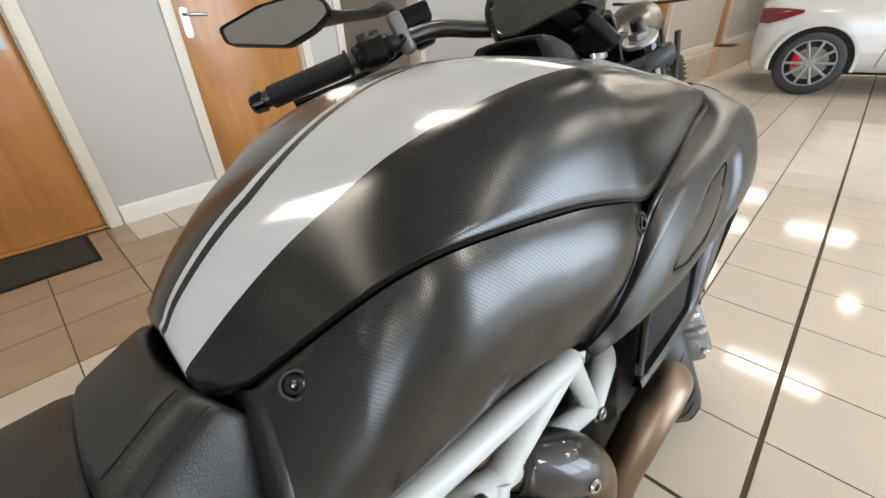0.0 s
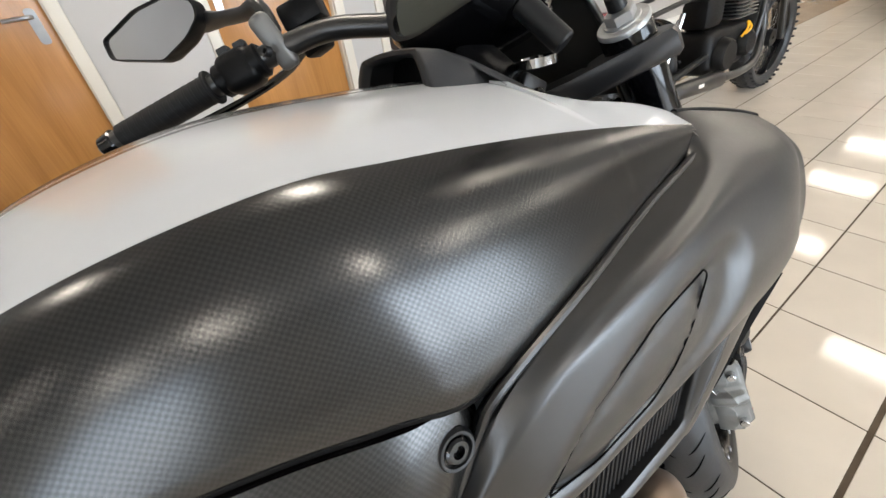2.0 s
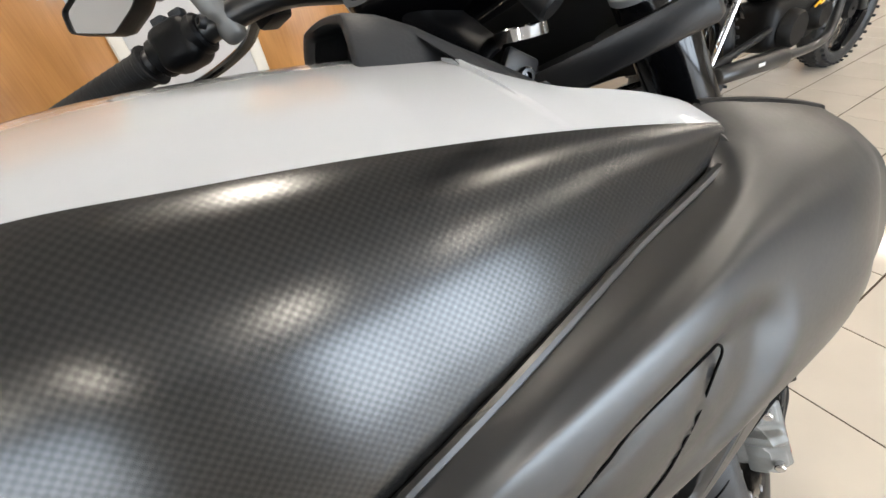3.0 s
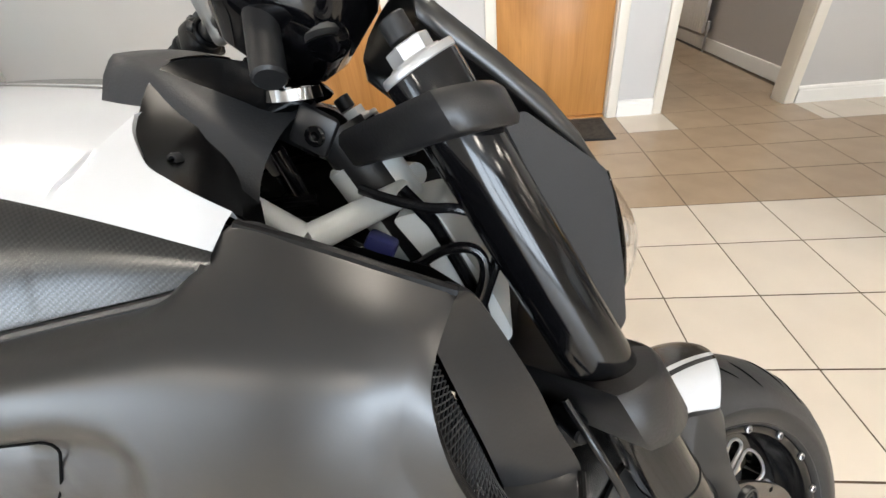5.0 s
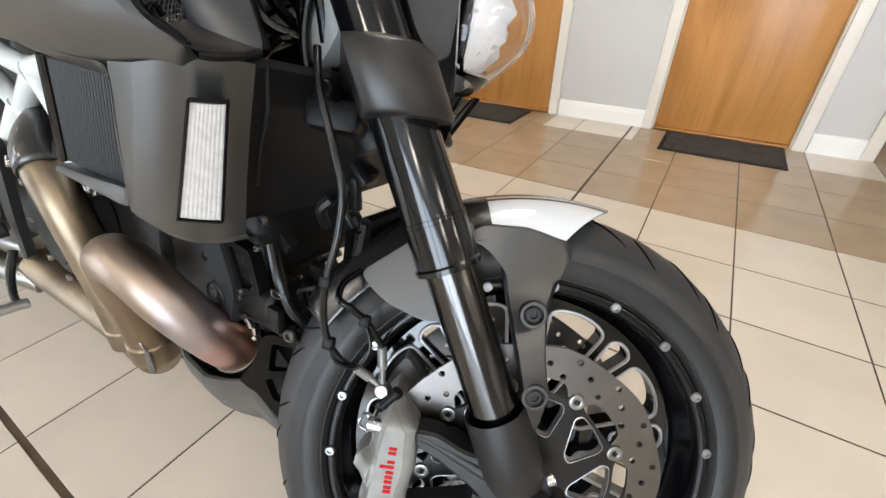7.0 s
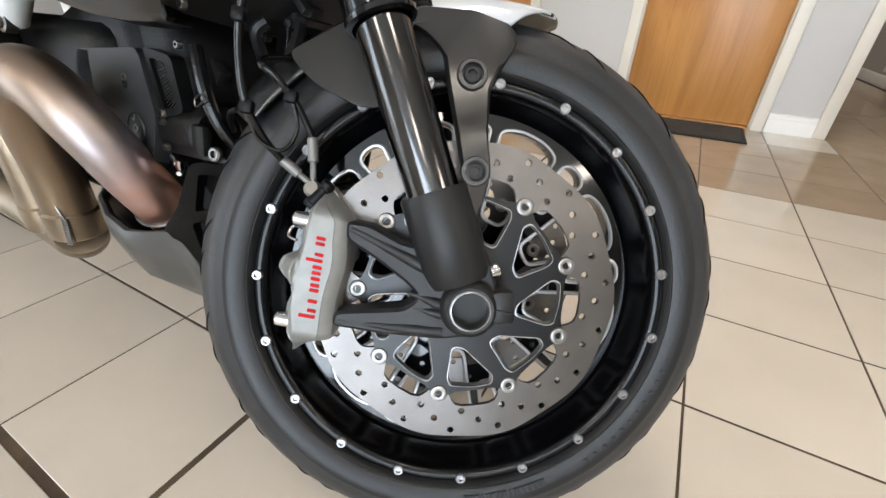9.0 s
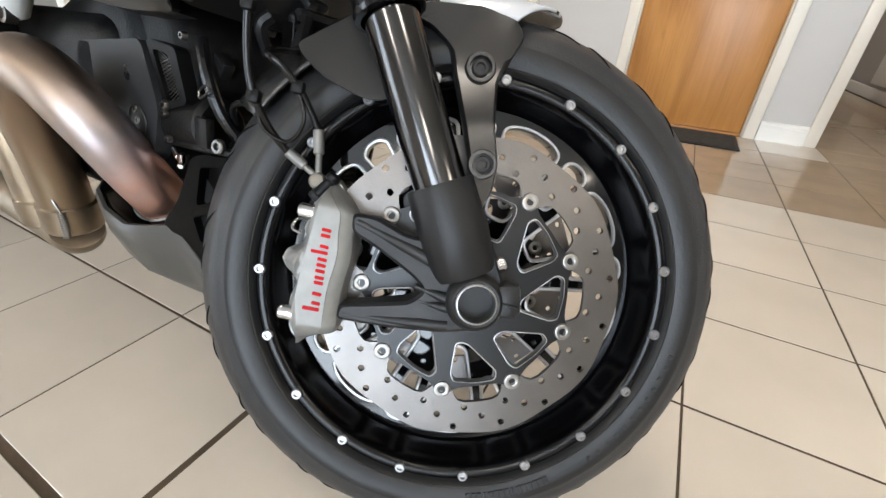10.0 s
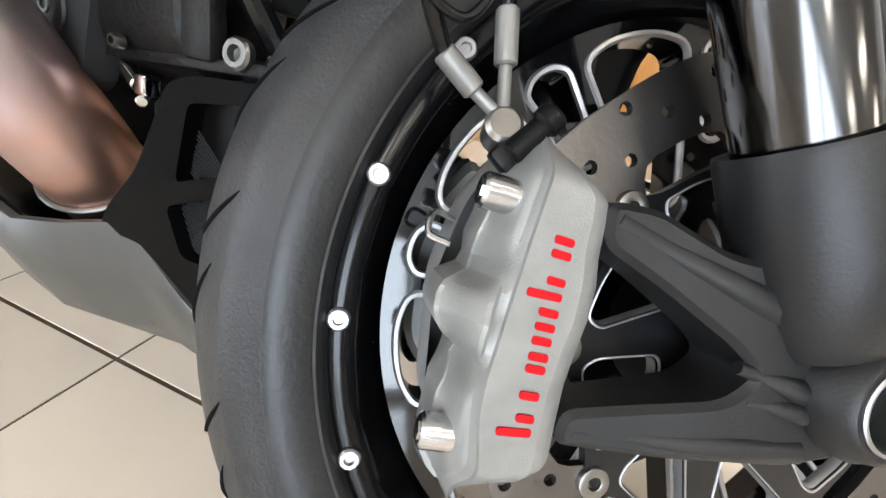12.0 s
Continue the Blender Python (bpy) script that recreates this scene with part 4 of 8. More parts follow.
for side in (-1, 1):
    yd = 0.068 * side
    cal = bpart("brake_caliper", caliper(yd), "caliper", "grey four-piston radial brake caliper with red lettering bars", steer=True, angle=20)
    if side < 0:
        # plain red bars on the flat strip
        for zc, bars in ((0.2665, ((-0.0035, 0.0150), (0.0020, 0.0080))), (0.2790, ((-0.0015, 0.0085),)), (0.2902, ((-0.0022, 0.0085), (0.0026, 0.0085))), (0.3045, ((-0.0055, 0.0085), (0.0, 0.0085), (0.0055, 0.0085))),
                         (0.3200, ((-0.0035, 0.0150), (0.0020, 0.0080))), (0.3345, ((-0.0024, 0.0085), (0.0028, 0.0085)))):
            for dz, length in bars:
                x1 = -0.1400 - 0.02 * (zc - 0.30)
                pl = rounded([(x1 - length, zc + dz - 0.0016), (x1, zc + dz - 0.0022), (x1, zc + dz + 0.0010), (x1 - length, zc + dz + 0.0016)], 0.0012, 3)
                bm = bmesh.new()
                slab(bm, [pl], 0.004)
                for v in bm.verts:
                    v.co.y += -0.1166 + 0.14 * (v.co.x + 0.1600)
                part("badge_mark", bm, "red", cal, "plain red mark", angle=30)
    for (x, z) in ((-0.1765, 0.3500), (-0.1795, 0.2510)):
        bm = bmesh.new()
        rod(bm, (x + 0.026, side * 0.0975, z - 0.001), (x, side * 0.0985, z), 0.0074, 22, bevel=0.0014)
        rod(bm, (x + 0.0005, side * 0.0985, z), (x - 0.0006, side * 0.0985, z), 0.0040, 6)
        part("caliper_bolt", bm, "machined", cal, "bright socket-head mounting bolt")
    # banjo, bleed nipple
    bm = bmesh.new()
    rod(bm, (-0.1665, side * 0.0700, 0.3760), (-0.1690, side * 0.0860, 0.3800), 0.0085, 18, bevel=0.002)
    part("banjo_bolt", bm, "steel", cal, "steel banjo bolt")
    bm = bmesh.new()
    rod(bm, (-0.1650, side * 0.0880, 0.3660), (-0.1530, side * 0.0900, 0.3830), 0.0062, 14, 0.0050, bevel=0.0015)
    rod(bm, (-0.1545, side * 0.0898, 0.3810), (-0.1500, side * 0.0905, 0.3880), 0.0068, 14, bevel=0.0015)
    box(bm, (-0.1665, side * 0.0870, 0.3655), (0.012, 0.008, 0.010), 0.002, Matrix.Rotation(0.6, 4, 'Y'))
    part("bleed_nipple", bm, "black_plastic", cal, "black bleed nipple cap")
    bm = bmesh.new()
    rows = []
    tube(bm, [(-0.176, yd - side * 0.008, 0.336), (-0.186, yd - side * 0.004, 0.338), (-0.188, yd + side * 0.002, 0.328), (-0.178, yd + side * 0.006, 0.325)], 0.0016, 8, 5)
    part("pad_clip", bm, "machined", cal)

# brake hoses, from the lower yoke down to the caliper


def hose(name, pts, r, fit_pts, label):
    b = bmesh.new()
    tube(b, pts, r, 12, 8)
    h = bpart(name, b, "hose", label, steer=True)
    b = bmesh.new()
    for a, c, rr in fit_pts:
        rod(b, a, c, rr, 14, bevel=0.001)
    part("ferrule", b, "clamp_grey", h, "crimped metal hose end")
    return h


hose("brake_hose", [(-0.268, -0.128, 0.70), (-0.256, -0.145, 0.665), (-0.236, -0.150, 0.620), (-0.2240, -0.150, 0.585), (-0.2235, -0.147, 0.545), (-0.2300, -0.140, 0.505), (-0.2310, -0.126, 0.467), (-0.2244, -0.118, 0.4389), (-0.2125, -0.1005, 0.4150), (-0.1995, -0.083, 0.4000)], 0.0036,
     (((-0.2005, -0.0835, 0.4010), (-0.1835, -0.0800, 0.3905), 0.0052), ((-0.1850, -0.0800, 0.3912), (-0.1690, -0.0800, 0.3820), 0.0030)), "black braided brake hose with a metal end")
hose("brake_hose", [(-0.2150, -0.060, 0.500), (-0.2260, -0.085, 0.490), (-0.2233, -0.105, 0.4795), (-0.2108, -0.105, 0.4727), (-0.1965, -0.095, 0.4588), (-0.1880, -0.088, 0.4470), (-0.1765, -0.0785, 0.4270)], 0.0036,
     (((-0.1770, -0.0785, 0.4275), (-0.1725, -0.0785, 0.4045), 0.0052), ((-0.1728, -0.0785, 0.4060), (-0.1690, -0.0800, 0.3830), 0.0030)), "black brake hose crossing to the second caliper")
hose("brake_hose", [(-0.2244, -0.118, 0.4389), (-0.2166, -0.106, 0.4149), (-0.1966, -0.098, 0.4090), (-0.1872, -0.094, 0.4306), (-0.1965, -0.096, 0.4588)], 0.0020, (), "thin black sensor cable")
for c_, s_ in (((-0.2300, -0.140, 0.505), (0.011, 0.011, 0.012)), ((-0.2244, -0.118, 0.4389), (0.012, 0.011, 0.012)), ((-0.1965, -0.0955, 0.4588), (0.012, 0.011, 0.012))):
    bm = bmesh.new()
    box(bm, c_, s_, 0.003)
    bpart("hose_clip", bm, "black_plastic", "black plastic hose clip", steer=True)


# ---- front mudguard: shell over the tyre, white band, carbon stays
def guard_pt(a, v, off=0.0):
    """a: degrees round the wheel from ahead; v: -1..1 across."""
    w = 0.068
    y = w * math.sin(v * 1.05) / math.sin(1.05)
    r = 0.3165 + off - 0.042 * abs(v) ** 2.4
    return WC + V(r * math.cos(radians(a)), y, r * math.sin(radians(a)))


NA, NV = 40, 50
A0, A1 = 80.5, 152.0


def guard_mat(i, j):
    a = A0 + (A1 - A0) * (i + 0.5) / NA
    v = -1 + 2 * (j + 0.5) / NV
    if a < 107 and (v < -0.38 or -0.31 < v < -0.24):
        return 1
    return 0


bm = bmesh.new()
rows = []
for i in range(NA + 1):
    row = []
    for j in range(NV + 1):
        v = -1 + 2 * j / NV
        a = A0 + (A1 - A0) * i / NA
        if i < 8:
            a += (8 - i) / 8 * (11 * abs(v) ** 1.5)
        row.append(guard_pt(a, v))
    rows.append(row)
grid_faces(bm, rows, guard_mat)
mud = bpart("front_mudguard", bm, ["carbon_satin", "white_paint"], "satin carbon mudguard with a white band", steer=True, angle=60)
md = mud.modifiers.new("thick", 'SOLIDIFY')
md.thickness, md.offset = 0.003, -1
for s in (-1, 1):
    # stay running from the guard's flank down to the fork foot
    bm = bmesh.new()
    outl = [(-0.118, 0.560), (-0.098, 0.575), (-0.05, 0.580), (-0.005, 0.574), (0.004, 0.560), (-0.006, 0.535), (-0.017, 0.504), (-0.014, 0.46), (-0.004, 0.425), (-0.005, 0.400), (-0.012, 0.378), (-0.019, 0.392),
            (-0.031, 0.423), (-0.046, 0.465), (-0.059, 0.504), (-0.068, 0.535), (-0.090, 0.552)]
    pl = rounded(outl, 0.006, 2)
    front, back = [], []
    def depth(x, z):
        t = min(max((z - 0.43) / 0.14, 0), 1)
        return -0.1165 + 0.050 * t * t * (3 - 2 * t) - 0.006 * math.sin(min(max((x + 0.06) / 0.06, 0), 1) * math.pi)
    cx, cz = sum(p[0] for p in pl) / len(pl), sum(p[1] for p in pl) / len(pl)
    f = [bm.verts.new((x, -s * (depth(x, z) + 0.004), z)) for x, z in pl]
    f2 = [bm.verts.new((x + (cx - x) * 0.05 if z > 0.53 else x + (-0.038 + (0.504 - z) * 0.23 - x) * 0.16, -s * (depth(x, z)), z + (cz - z) * 0.02)) for x, z in pl]
    bk = [bm.verts.new((x, -s * (depth(x, z) + 0.016), z)) for x, z in pl]
    n = len(pl)
    for k in range(n):
        q = (k + 1) % n
        bm.faces.new((f[k], f[q], f2[q], f2[k]))
        bm.faces.new((bk[k], bk[q], f[q], f[k]))
    es = [bm.edges.get((f2[k], f2[(k + 1) % n])) for k in range(n)]
    bmesh.ops.triangle_fill(bm, edges=es, use_beauty=True)
    st = bpart("mudguard_stay", bm, "satin_black", "satin black mudguard stay with two sunk bolts", steer=True, angle=40)
    for (x, z) in ((-0.038, 0.504), (-0.019, 0.423)):
        bm = bmesh.new()
        lathe(bm, [(0.0095, s * 0.116), (0.0135, s * 0.1165), (0.0135, s * 0.121), (0.0125, s * 0.1225), (0.0098, s * 0.1225), (0.0092, s * 0.119)], 24, (x, 0, z))
        part("boss", bm, "satin_black", st)
        hex_bolt("bolt", st, (x, s * 0.1175, z), (0, s, 0), 0.0082, "cast_black", "black socket screw", 0.0045)
    # rear flank of the guard behind the fork
    bm = bmesh.new()
    pl = rounded([(-0.105, 0.575), (-0.165, 0.545), (-0.212, 0.503), (-0.200, 0.490), (-0.178, 0.476), (-0.139, 0.465), (-0.118, 0.468), (-0.098, 0.53)], 0.008, 3)
    v0 = [bm.verts.new((x, s * (0.066 + 0.016 * min(1, max(0, (0.55 - z) / 0.08))), z)) for x, z in pl]
    v1 = [bm.verts.new((x, s * (0.062 + 0.016 * min(1, max(0, (0.55 - z) / 0.08))), z)) for x, z in pl]
    n = len(pl)
    for ring in (v0, v1):
        bmesh.ops.triangle_fill(bm, edges=[bm.edges.new((ring[k], ring[(k + 1) % n])) for k in range(n)], use_beauty=True)
    for k in range(n):
        bm.faces.new((v0[k], v0[(k + 1) % n], v1[(k + 1) % n], v1[k]))
    bpart("mudguard_flank", bm, "satin_black", "satin rear flank of the mudguard", steer=True, angle=40)


# ---- yokes
def yoke(u0, u1, front, back, rr, name, label, tilt=0.33):
    """A clamp across both legs, rounded round each of them."""
    b = bmesh.new()
    loop = []
    for k in range(17):
        a = -math.pi / 2 - 0.35 + (math.pi + 0.7) * k / 16
        loop.append((rr * math.cos(a), 0.111 + rr * math.sin(a)))
    full = [(x, y) for x, y in loop] + [(-rr * 0.9 - back, 0.05), (-rr * 0.9 - back, -0.05)] + [(x, -y) for x, y in loop[::-1]] + [(front, -0.06), (front, 0.06)]
    rows = []
    for u, k in ((u0, 0.93), (u0 + 0.004, 1.0), (u1 - 0.006, 1.0), (u1, 0.92)):
        rows.append([WC + SD * (u - tilt * x) + FN * (x * k - 0.006) + V(0, (y - math.copysign(0.111, y)) * k + math.copysign(0.111, y) if abs(y) > 0.08 else y, 0) for x, y in full])
    vs = grid_faces(b, rows, closed=True)
    b.faces.new(vs[0])
    b.faces.new(vs[-1][::-1])
    return bpart(name, b, "yoke_black", label, steer=True, angle=48)


yoke(0.404, 0.468, 0.010, 0.0, 0.051, "lower_yoke", "satin black lower fork clamp")
yoke(0.688, 0.718, -0.004, 0.010, 0.045, "upper_yoke", "satin black upper fork clamp", 0.34)
bm = bmesh.new()
rod(bm, WC + SD * 0.40 - FN * 0.045, WC + SD * 0.74 - FN * 0.045, 0.024, 24)
bpart("steering_stem", bm, "cast_black", "black steering stem", steer=True)
bm = bmesh.new()
rod(bm, WC + SD * 0.445 + V(0, -0.095, 0) - FN * 0.05, WC + SD * 0.445 + V(0, -0.135, 0) - FN * 0.055, 0.008, 12, bevel=0.002)
box(bm, WC + SD * 0.43 + V(0, -0.085, 0) - FN * 0.06, (0.05, 0.05, 0.03), 0.006)
bpart("yoke_bracket", bm, "black_plastic", "black cable bracket on the lower clamp", steer=True)

# ---- headlight
HX = [(-0.278, 0.916), (-0.259, 0.924), (-0.179, 0.870), (-0.170, 0.850), (-0.160, 0.780), (-0.160, 0.726), (-0.174, 0.716), (-0.195, 0.742), (-0.232, 0.815), (-0.258, 0.875)]
for s in (-1, 1):
    bm = bmesh.new()
    pl = rounded(HX, 0.005, 3)
    a = [bm.verts.new((x, s * (0.092 - 0.25 * max(0, x + 0.19)), z)) for x, z in pl]
    c = [bm.verts.new((x, s * (0.086 - 0.25 * max(0, x + 0.19)), z)) for x, z in pl]
    n = len(pl)
    for ring in (a, c):
        bmesh.ops.triangle_fill(bm, edges=[bm.edges.new((ring[k], ring[(k + 1) % n])) for k in range(n)], use_beauty=True)
    for k in range(n):
        bm.faces.new((a[k], a[(k + 1) % n], c[(k + 1) % n], c[k]))
    bpart("headlight_cheek", bm, "grey_plastic", "dark grey side cover of the headlight", steer=True, angle=40)
bm = bmesh.new()
rows = []
for x, zl, zt, w in ((-0.335, 0.992, 1.018, 0.086), (-0.310, 0.971, 0.999, 0.088), (-0.270, 0.942, 0.970, 0.089), (-0.235, 0.914, 0.942, 0.089), (-0.200, 0.889, 0.908, 0.085), (-0.176, 0.869, 0.880, 0.078)):
    half = [V(x, -w, zl), V(x, -w - 0.002, zl + 0.4 * (zt - zl)), V(x, -w + 0.002, zt - 0.004), V(x, -w + 0.010, zt), V(x, -w * 0.5, zt + 0.008), V(x, 0, zt + 0.010)]
    rows.append(half + [V(p.x, -p.y, p.z) for p in half[-2::-1]])
grid_faces(bm, rows)
cowl = bpart("headlight_cowl", bm, "satin_black", "satin black cowl over the headlight", steer=True, angle=60)
cowl.modifiers.new("thick", 'SOLIDIFY').thickness = 0.006
bm = bmesh.new()
rows = []
for k in range(13):
    t = k / 12
    z = 0.868 - 0.150 * t
    w = 0.080 - 0.010 * t - 0.03 * max(0, t - 0.75) * 2
    bulge = 0.082 * math.sin(math.pi * (0.12 + 0.80 * t))
    rows.append([V(-0.176 + 0.018 * t + bulge * (1 - abs(v) ** 2.4) + 0.006, w * v, z) for v in np.linspace(-1, 1, 17)])
grid_faces(bm, rows)
hl = bpart("headlight", bm, "lens_clear", "clear bulging headlight lens with bright reflectors", steer=True, angle=60)
hl.modifiers.new("thick", 'SOLIDIFY').thickness = 0.002
hl.visible_shadow = False
bm = bmesh.new()
rows = []
for k in range(11):
    t = k / 10
    z = 0.862 - 0.138 * t
    w = 0.074 - 0.012 * t
    swell = 0.082 * math.sin(math.pi * (0.12 + 0.80 * t))
    rows.append([V(-0.172 + 0.018 * t + swell * (0.92 * (1 - abs(v) ** 2.4) - 0.35 * max(0, 1 - (v / 0.45) ** 2)) * (1 if k % 2 else 0.88), w * v, z) for v in np.linspace(-1, 1, 21)])
grid_faces(bm, rows)
part("reflector_bowl", bm, "reflector", hl, "faceted bright reflector", smooth=False)
# ---- handlebar, switches, mirror
bar_l = [(-0.405, 0.0, 1.045), (-0.405, 0.05, 1.045), (-0.412, 0.10, 1.062), (-0.440, 0.16, 1.088), (-0.478, 0.21, 1.090), (-0.530, 0.30, 1.088), (-0.588, 0.405, 1.084)]
bm = bmesh.new()
tube(bm, [(x, -y, z) for x, y, z in bar_l[:0:-1]] + bar_l, 0.0125, 16, 6)
bpart("handlebar", bm, "satin_black", "black tapered handlebar", steer=True)
for s in (-1, 1):
    bm = bmesh.new()
    g0, g1 = V(-0.520, s * 0.285, 1.088), V(-0.583, s * 0.398, 1.084)
    rod(bm, g0, g1, 0.0160, 24, bevel=0.002)
    d = (g1 - g0).normalized()
    grip = bpart("grip", bm, "rubber", "black ribbed rubber grip", steer=True)
    for k in range(13):
        c = g0.lerp(g1, 0.02 + 0.88 * k / 12)
        bm = bmesh.new()
        rod(bm, c - d * 0.0022, c + d * 0.0022, 0.0163 if k else 0.0195, 24, bevel=0.0008)
        part("rib", bm, "rubber", grip)
    bm = bmesh.new()
    rod(bm, g1 - d * 0.002, g1 + d * 0.006, 0.0115, 20)
    rod(bm, g1 + d * 0.006, g1 + d * 0.030, 0.0155, 24, 0.0135, bevel=0.004)
    part("bar_end", bm, "black_gloss", grip, "gloss black bar-end weight")
    # switch block
    bm = bmesh.new()
    sw0 = V(-0.502, s * 0.252, 1.089)
    mm = Matrix.Rotation(math.atan2(s * 0.113, -0.063), 4, 'Z')
    box(bm, sw0, (0.048, 0.040, 0.044), 0.014, mm, 4)
    rod(bm, sw0 - d * 0.030, sw0 + d * 0.030, 0.0185, 20, bevel=0.003)
    blk = bpart("switch_block", bm, "black_plastic", "black switch housing with buttons", steer=True)
    for (a, c, zz, sx) in ((0.012, -0.021, 0.010, 0.012), (-0.010, -0.022, 0.012, 0.010), (0.0, -0.022, -0.010, 0.014), (0.014, -0.02, -0.006, 0.008)):
        bm = bmesh.new()
        box(bm, sw0 + mm @ V(a, -s * c * -1, zz), (sx, 0.010, 0.009), 0.002, mm)
        part("button", bm, "grey_plastic", blk, "grey switch button")
    for (a, zz) in ((0.008, 0.026), (-0.012, 0.024)):
        bm = bmesh.new()
        box(bm, sw0 + mm @ V(a, 0, zz), (0.014, 0.012, 0.008), 0.002, mm)
        part("button", bm, "grey_plastic", blk, "grey switch button")
    # lever clamp with two bolts, reservoir box, mirror arm
    bm = bmesh.new()
    cp = V(-0.482, s * 0.205, 1.098)
    box(bm, cp, (0.024, 0.018, 0.062), 0.008, Matrix.Rotation(radians(-18), 4, 'Y') @ mm, 3)
    clamp = bpart("lever_clamp", bm, "clamp_grey", "bare grey lever clamp with two bolts", steer=True)
    for q, pp in enumerate(((-0.471, s * 0.208, 1.120), (-0.490, s * 0.200, 1.081))):
        hex_bolt("clamp_bolt", clamp, V(*pp) + V(-0.012, 0, 0.004), (-0.9, 0, 0.35), 0.0062, "cast_black")
    bm = bmesh.new()
    box(bm, (-0.430, s * 0.192, 1.122), (0.040, 0.050, 0.030), 0.006, Matrix.Rotation(radians(s * 25), 4, 'Z'))
    box(bm, (-0.434, s * 0.190, 1.090), (0.026, 0.034, 0.03), 0.006)
    bpart("fluid_reservoir", bm, "black_plastic", "black square fluid reservoir", steer=True)
    bm = bmesh.new()
    tube(bm, [(-0.44, s * 0.205, 1.09), (-0.43, s * 0.26, 1.085), (-0.445, s * 0.33, 1.083), (-0.50, s * 0.42, 1.08)], [0.006, 0.0055, 0.005, 0.006], 10, 6)
    bpart("hand_lever", bm, "black_gloss", "black hand lever", steer=True)
    bm = bmesh.new()
    tube(bm, [(-0.466, s * 0.212, 1.112), (-0.466, s * 0.217, 1.142), (-0.464, s * 0.245, 1.150), (-0.458, s * 0.29, 1.168), (-0.452, s * 0.335, 1.188)], [0.011, 0.012, 0.009, 0.010, 0.016], 12, 6, flat=0.7)
    mir = bpart("mirror", bm, "satin_black", "black rear-view mirror on a slim arm", steer=True)
    # five-sided head
    o = V(-0.473, s * 0.410, 1.207)
    nrm = V(-0.95, -s * 0.10, 0.22).normalized()
    ex = V(0, s, 0)
    ex = (ex - nrm * ex.dot(nrm)).normalized()
    ez = nrm.cross(ex)
    if ez.z < 0:
        ez = -ez
    pts5 = rounded([(0.100, 0.041), (0.095, 0.010), (-0.017, -0.043), (-0.075, -0.040), (-0.108, -0.028), (-0.106, -0.006), (-0.060, 0.024), (0.011, 0.040)], 0.010, 4)
    def head(k, d):
        return [o + ex * (a * k) + ez * (c * k) + nrm * d for a, c in pts5]
    bm = bmesh.new()
    vs = grid_faces(bm, [head(0.93, 0.004), head(0.955, 0.0075), head(0.99, 0.0075), head(1.0, 0.004), head(0.98, -0.008), head(0.85, -0.018), head(0.5, -0.026)], closed=True)
    bm.faces.new(vs[-1][::-1])
    part("shell", bm, "black_plastic", mir)
    bm = bmesh.new()
    bm.faces.new([bm.verts.new(p) for p in head(0.94, 0.0045)])
    part("mirror_glass", bm, "mirror", mir, "silvered mirror glass", smooth=False)

# instrument pod: a rounded trapezoid face tilted to the rider, deep gloss housing
IC, IX, IU = V(-0.425, 0.005, 1.062), V(0, 1, 0), V(0.62, 0, 0.785).normalized()
IN = IX.cross(IU)
if IN.x > 0:
    IN = -IN
face = rounded([(-0.090, 0.010), (-0.070, 0.060), (0.070, 0.060), (0.090, 0.010), (0.078, -0.045), (0.050, -0.058), (-0.050, -0.058), (-0.078, -0.045)], 0.022, 4)


def dial(k, d):
    return [IC + IX * (a * k) + IU * (c * k) + IN * d for a, c in face]


bm = bmesh.new()
vs = grid_faces(bm, [dial(0.86, 0.004), dial(0.90, 0.010), dial(0.97, 0.010), dial(1.0, 0.004), dial(1.0, -0.025), dial(0.92, -0.055), dial(0.70, -0.080), dial(0.35, -0.090)], closed=True)
bm.faces.new(vs[-1][::-1])
inst = bpart("instrument_pod", bm, "black_gloss", "gloss black instrument pod", steer=True, angle=45)
bm = bmesh.new()
bm.faces.new([bm.verts.new(p) for p in dial(0.88, 0.0045)])
part("display", bm, "display", inst, "unlit dark green display", smooth=False)
bm = bmesh.new()
rod(bm, IC + V(-0.01, -0.05, -0.055), IC + V(-0.012, -0.075, -0.105), 0.012, 16, bevel=0.002)
part("bracket", bm, "cast_black", inst)
bm = bmesh.new()
rod(bm, IC + V(-0.005, 0.04, -0.055), IC + V(-0.005, 0.04, -0.09), 0.014, 16, bevel=0.002)
part("bracket", bm, "cast_black", inst)
bm = bmesh.new()
for s in (-1, 1):
    rod(bm, (-0.395, s * 0.045, 0.99), (-0.405, s * 0.045, 1.045), 0.016, 18, bevel=0.003)
    box(bm, (-0.405, s * 0.045, 1.05), (0.036, 0.03, 0.03), 0.008)
bpart("bar_riser", bm, "satin_black", "black handlebar risers", steer=True)


# ---- fuel tank: lofted along x between its feature lines (right side, mirrored)
TOP = [(-1.020, 0, 0.8358), (-1.005, 0, 0.8622), (-0.958, 0, 0.9069), (-0.898, 0, 0.9433), (-0.83, 0, 0.9734), (-0.773, 0, 0.9887), (-0.694, 0, 0.9963), (-0.588, 0, 0.9887), (-0.485, 0, 0.976)]
STR = [(-1.016, -0.0603, 0.8207), (-1.002, -0.0630, 0.8312), (-0.978, -0.0720, 0.8522), (-0.934, -0.0912, 0.8863), (-0.893, -0.1136, 0.9130), (-0.854, -0.1369, 0.9369), (-0.775, -0.1651, 0.9603), (-0.692, -0.1782, 0.9678), (-0.639, -0.1811, 0.9612),
       (-0.582, -0.1828, 0.9518), (-0.512, -0.1854, 0.9377), (-0.450, -0.1906, 0.9231), (-0.390, -0.1964, 0.9069)]
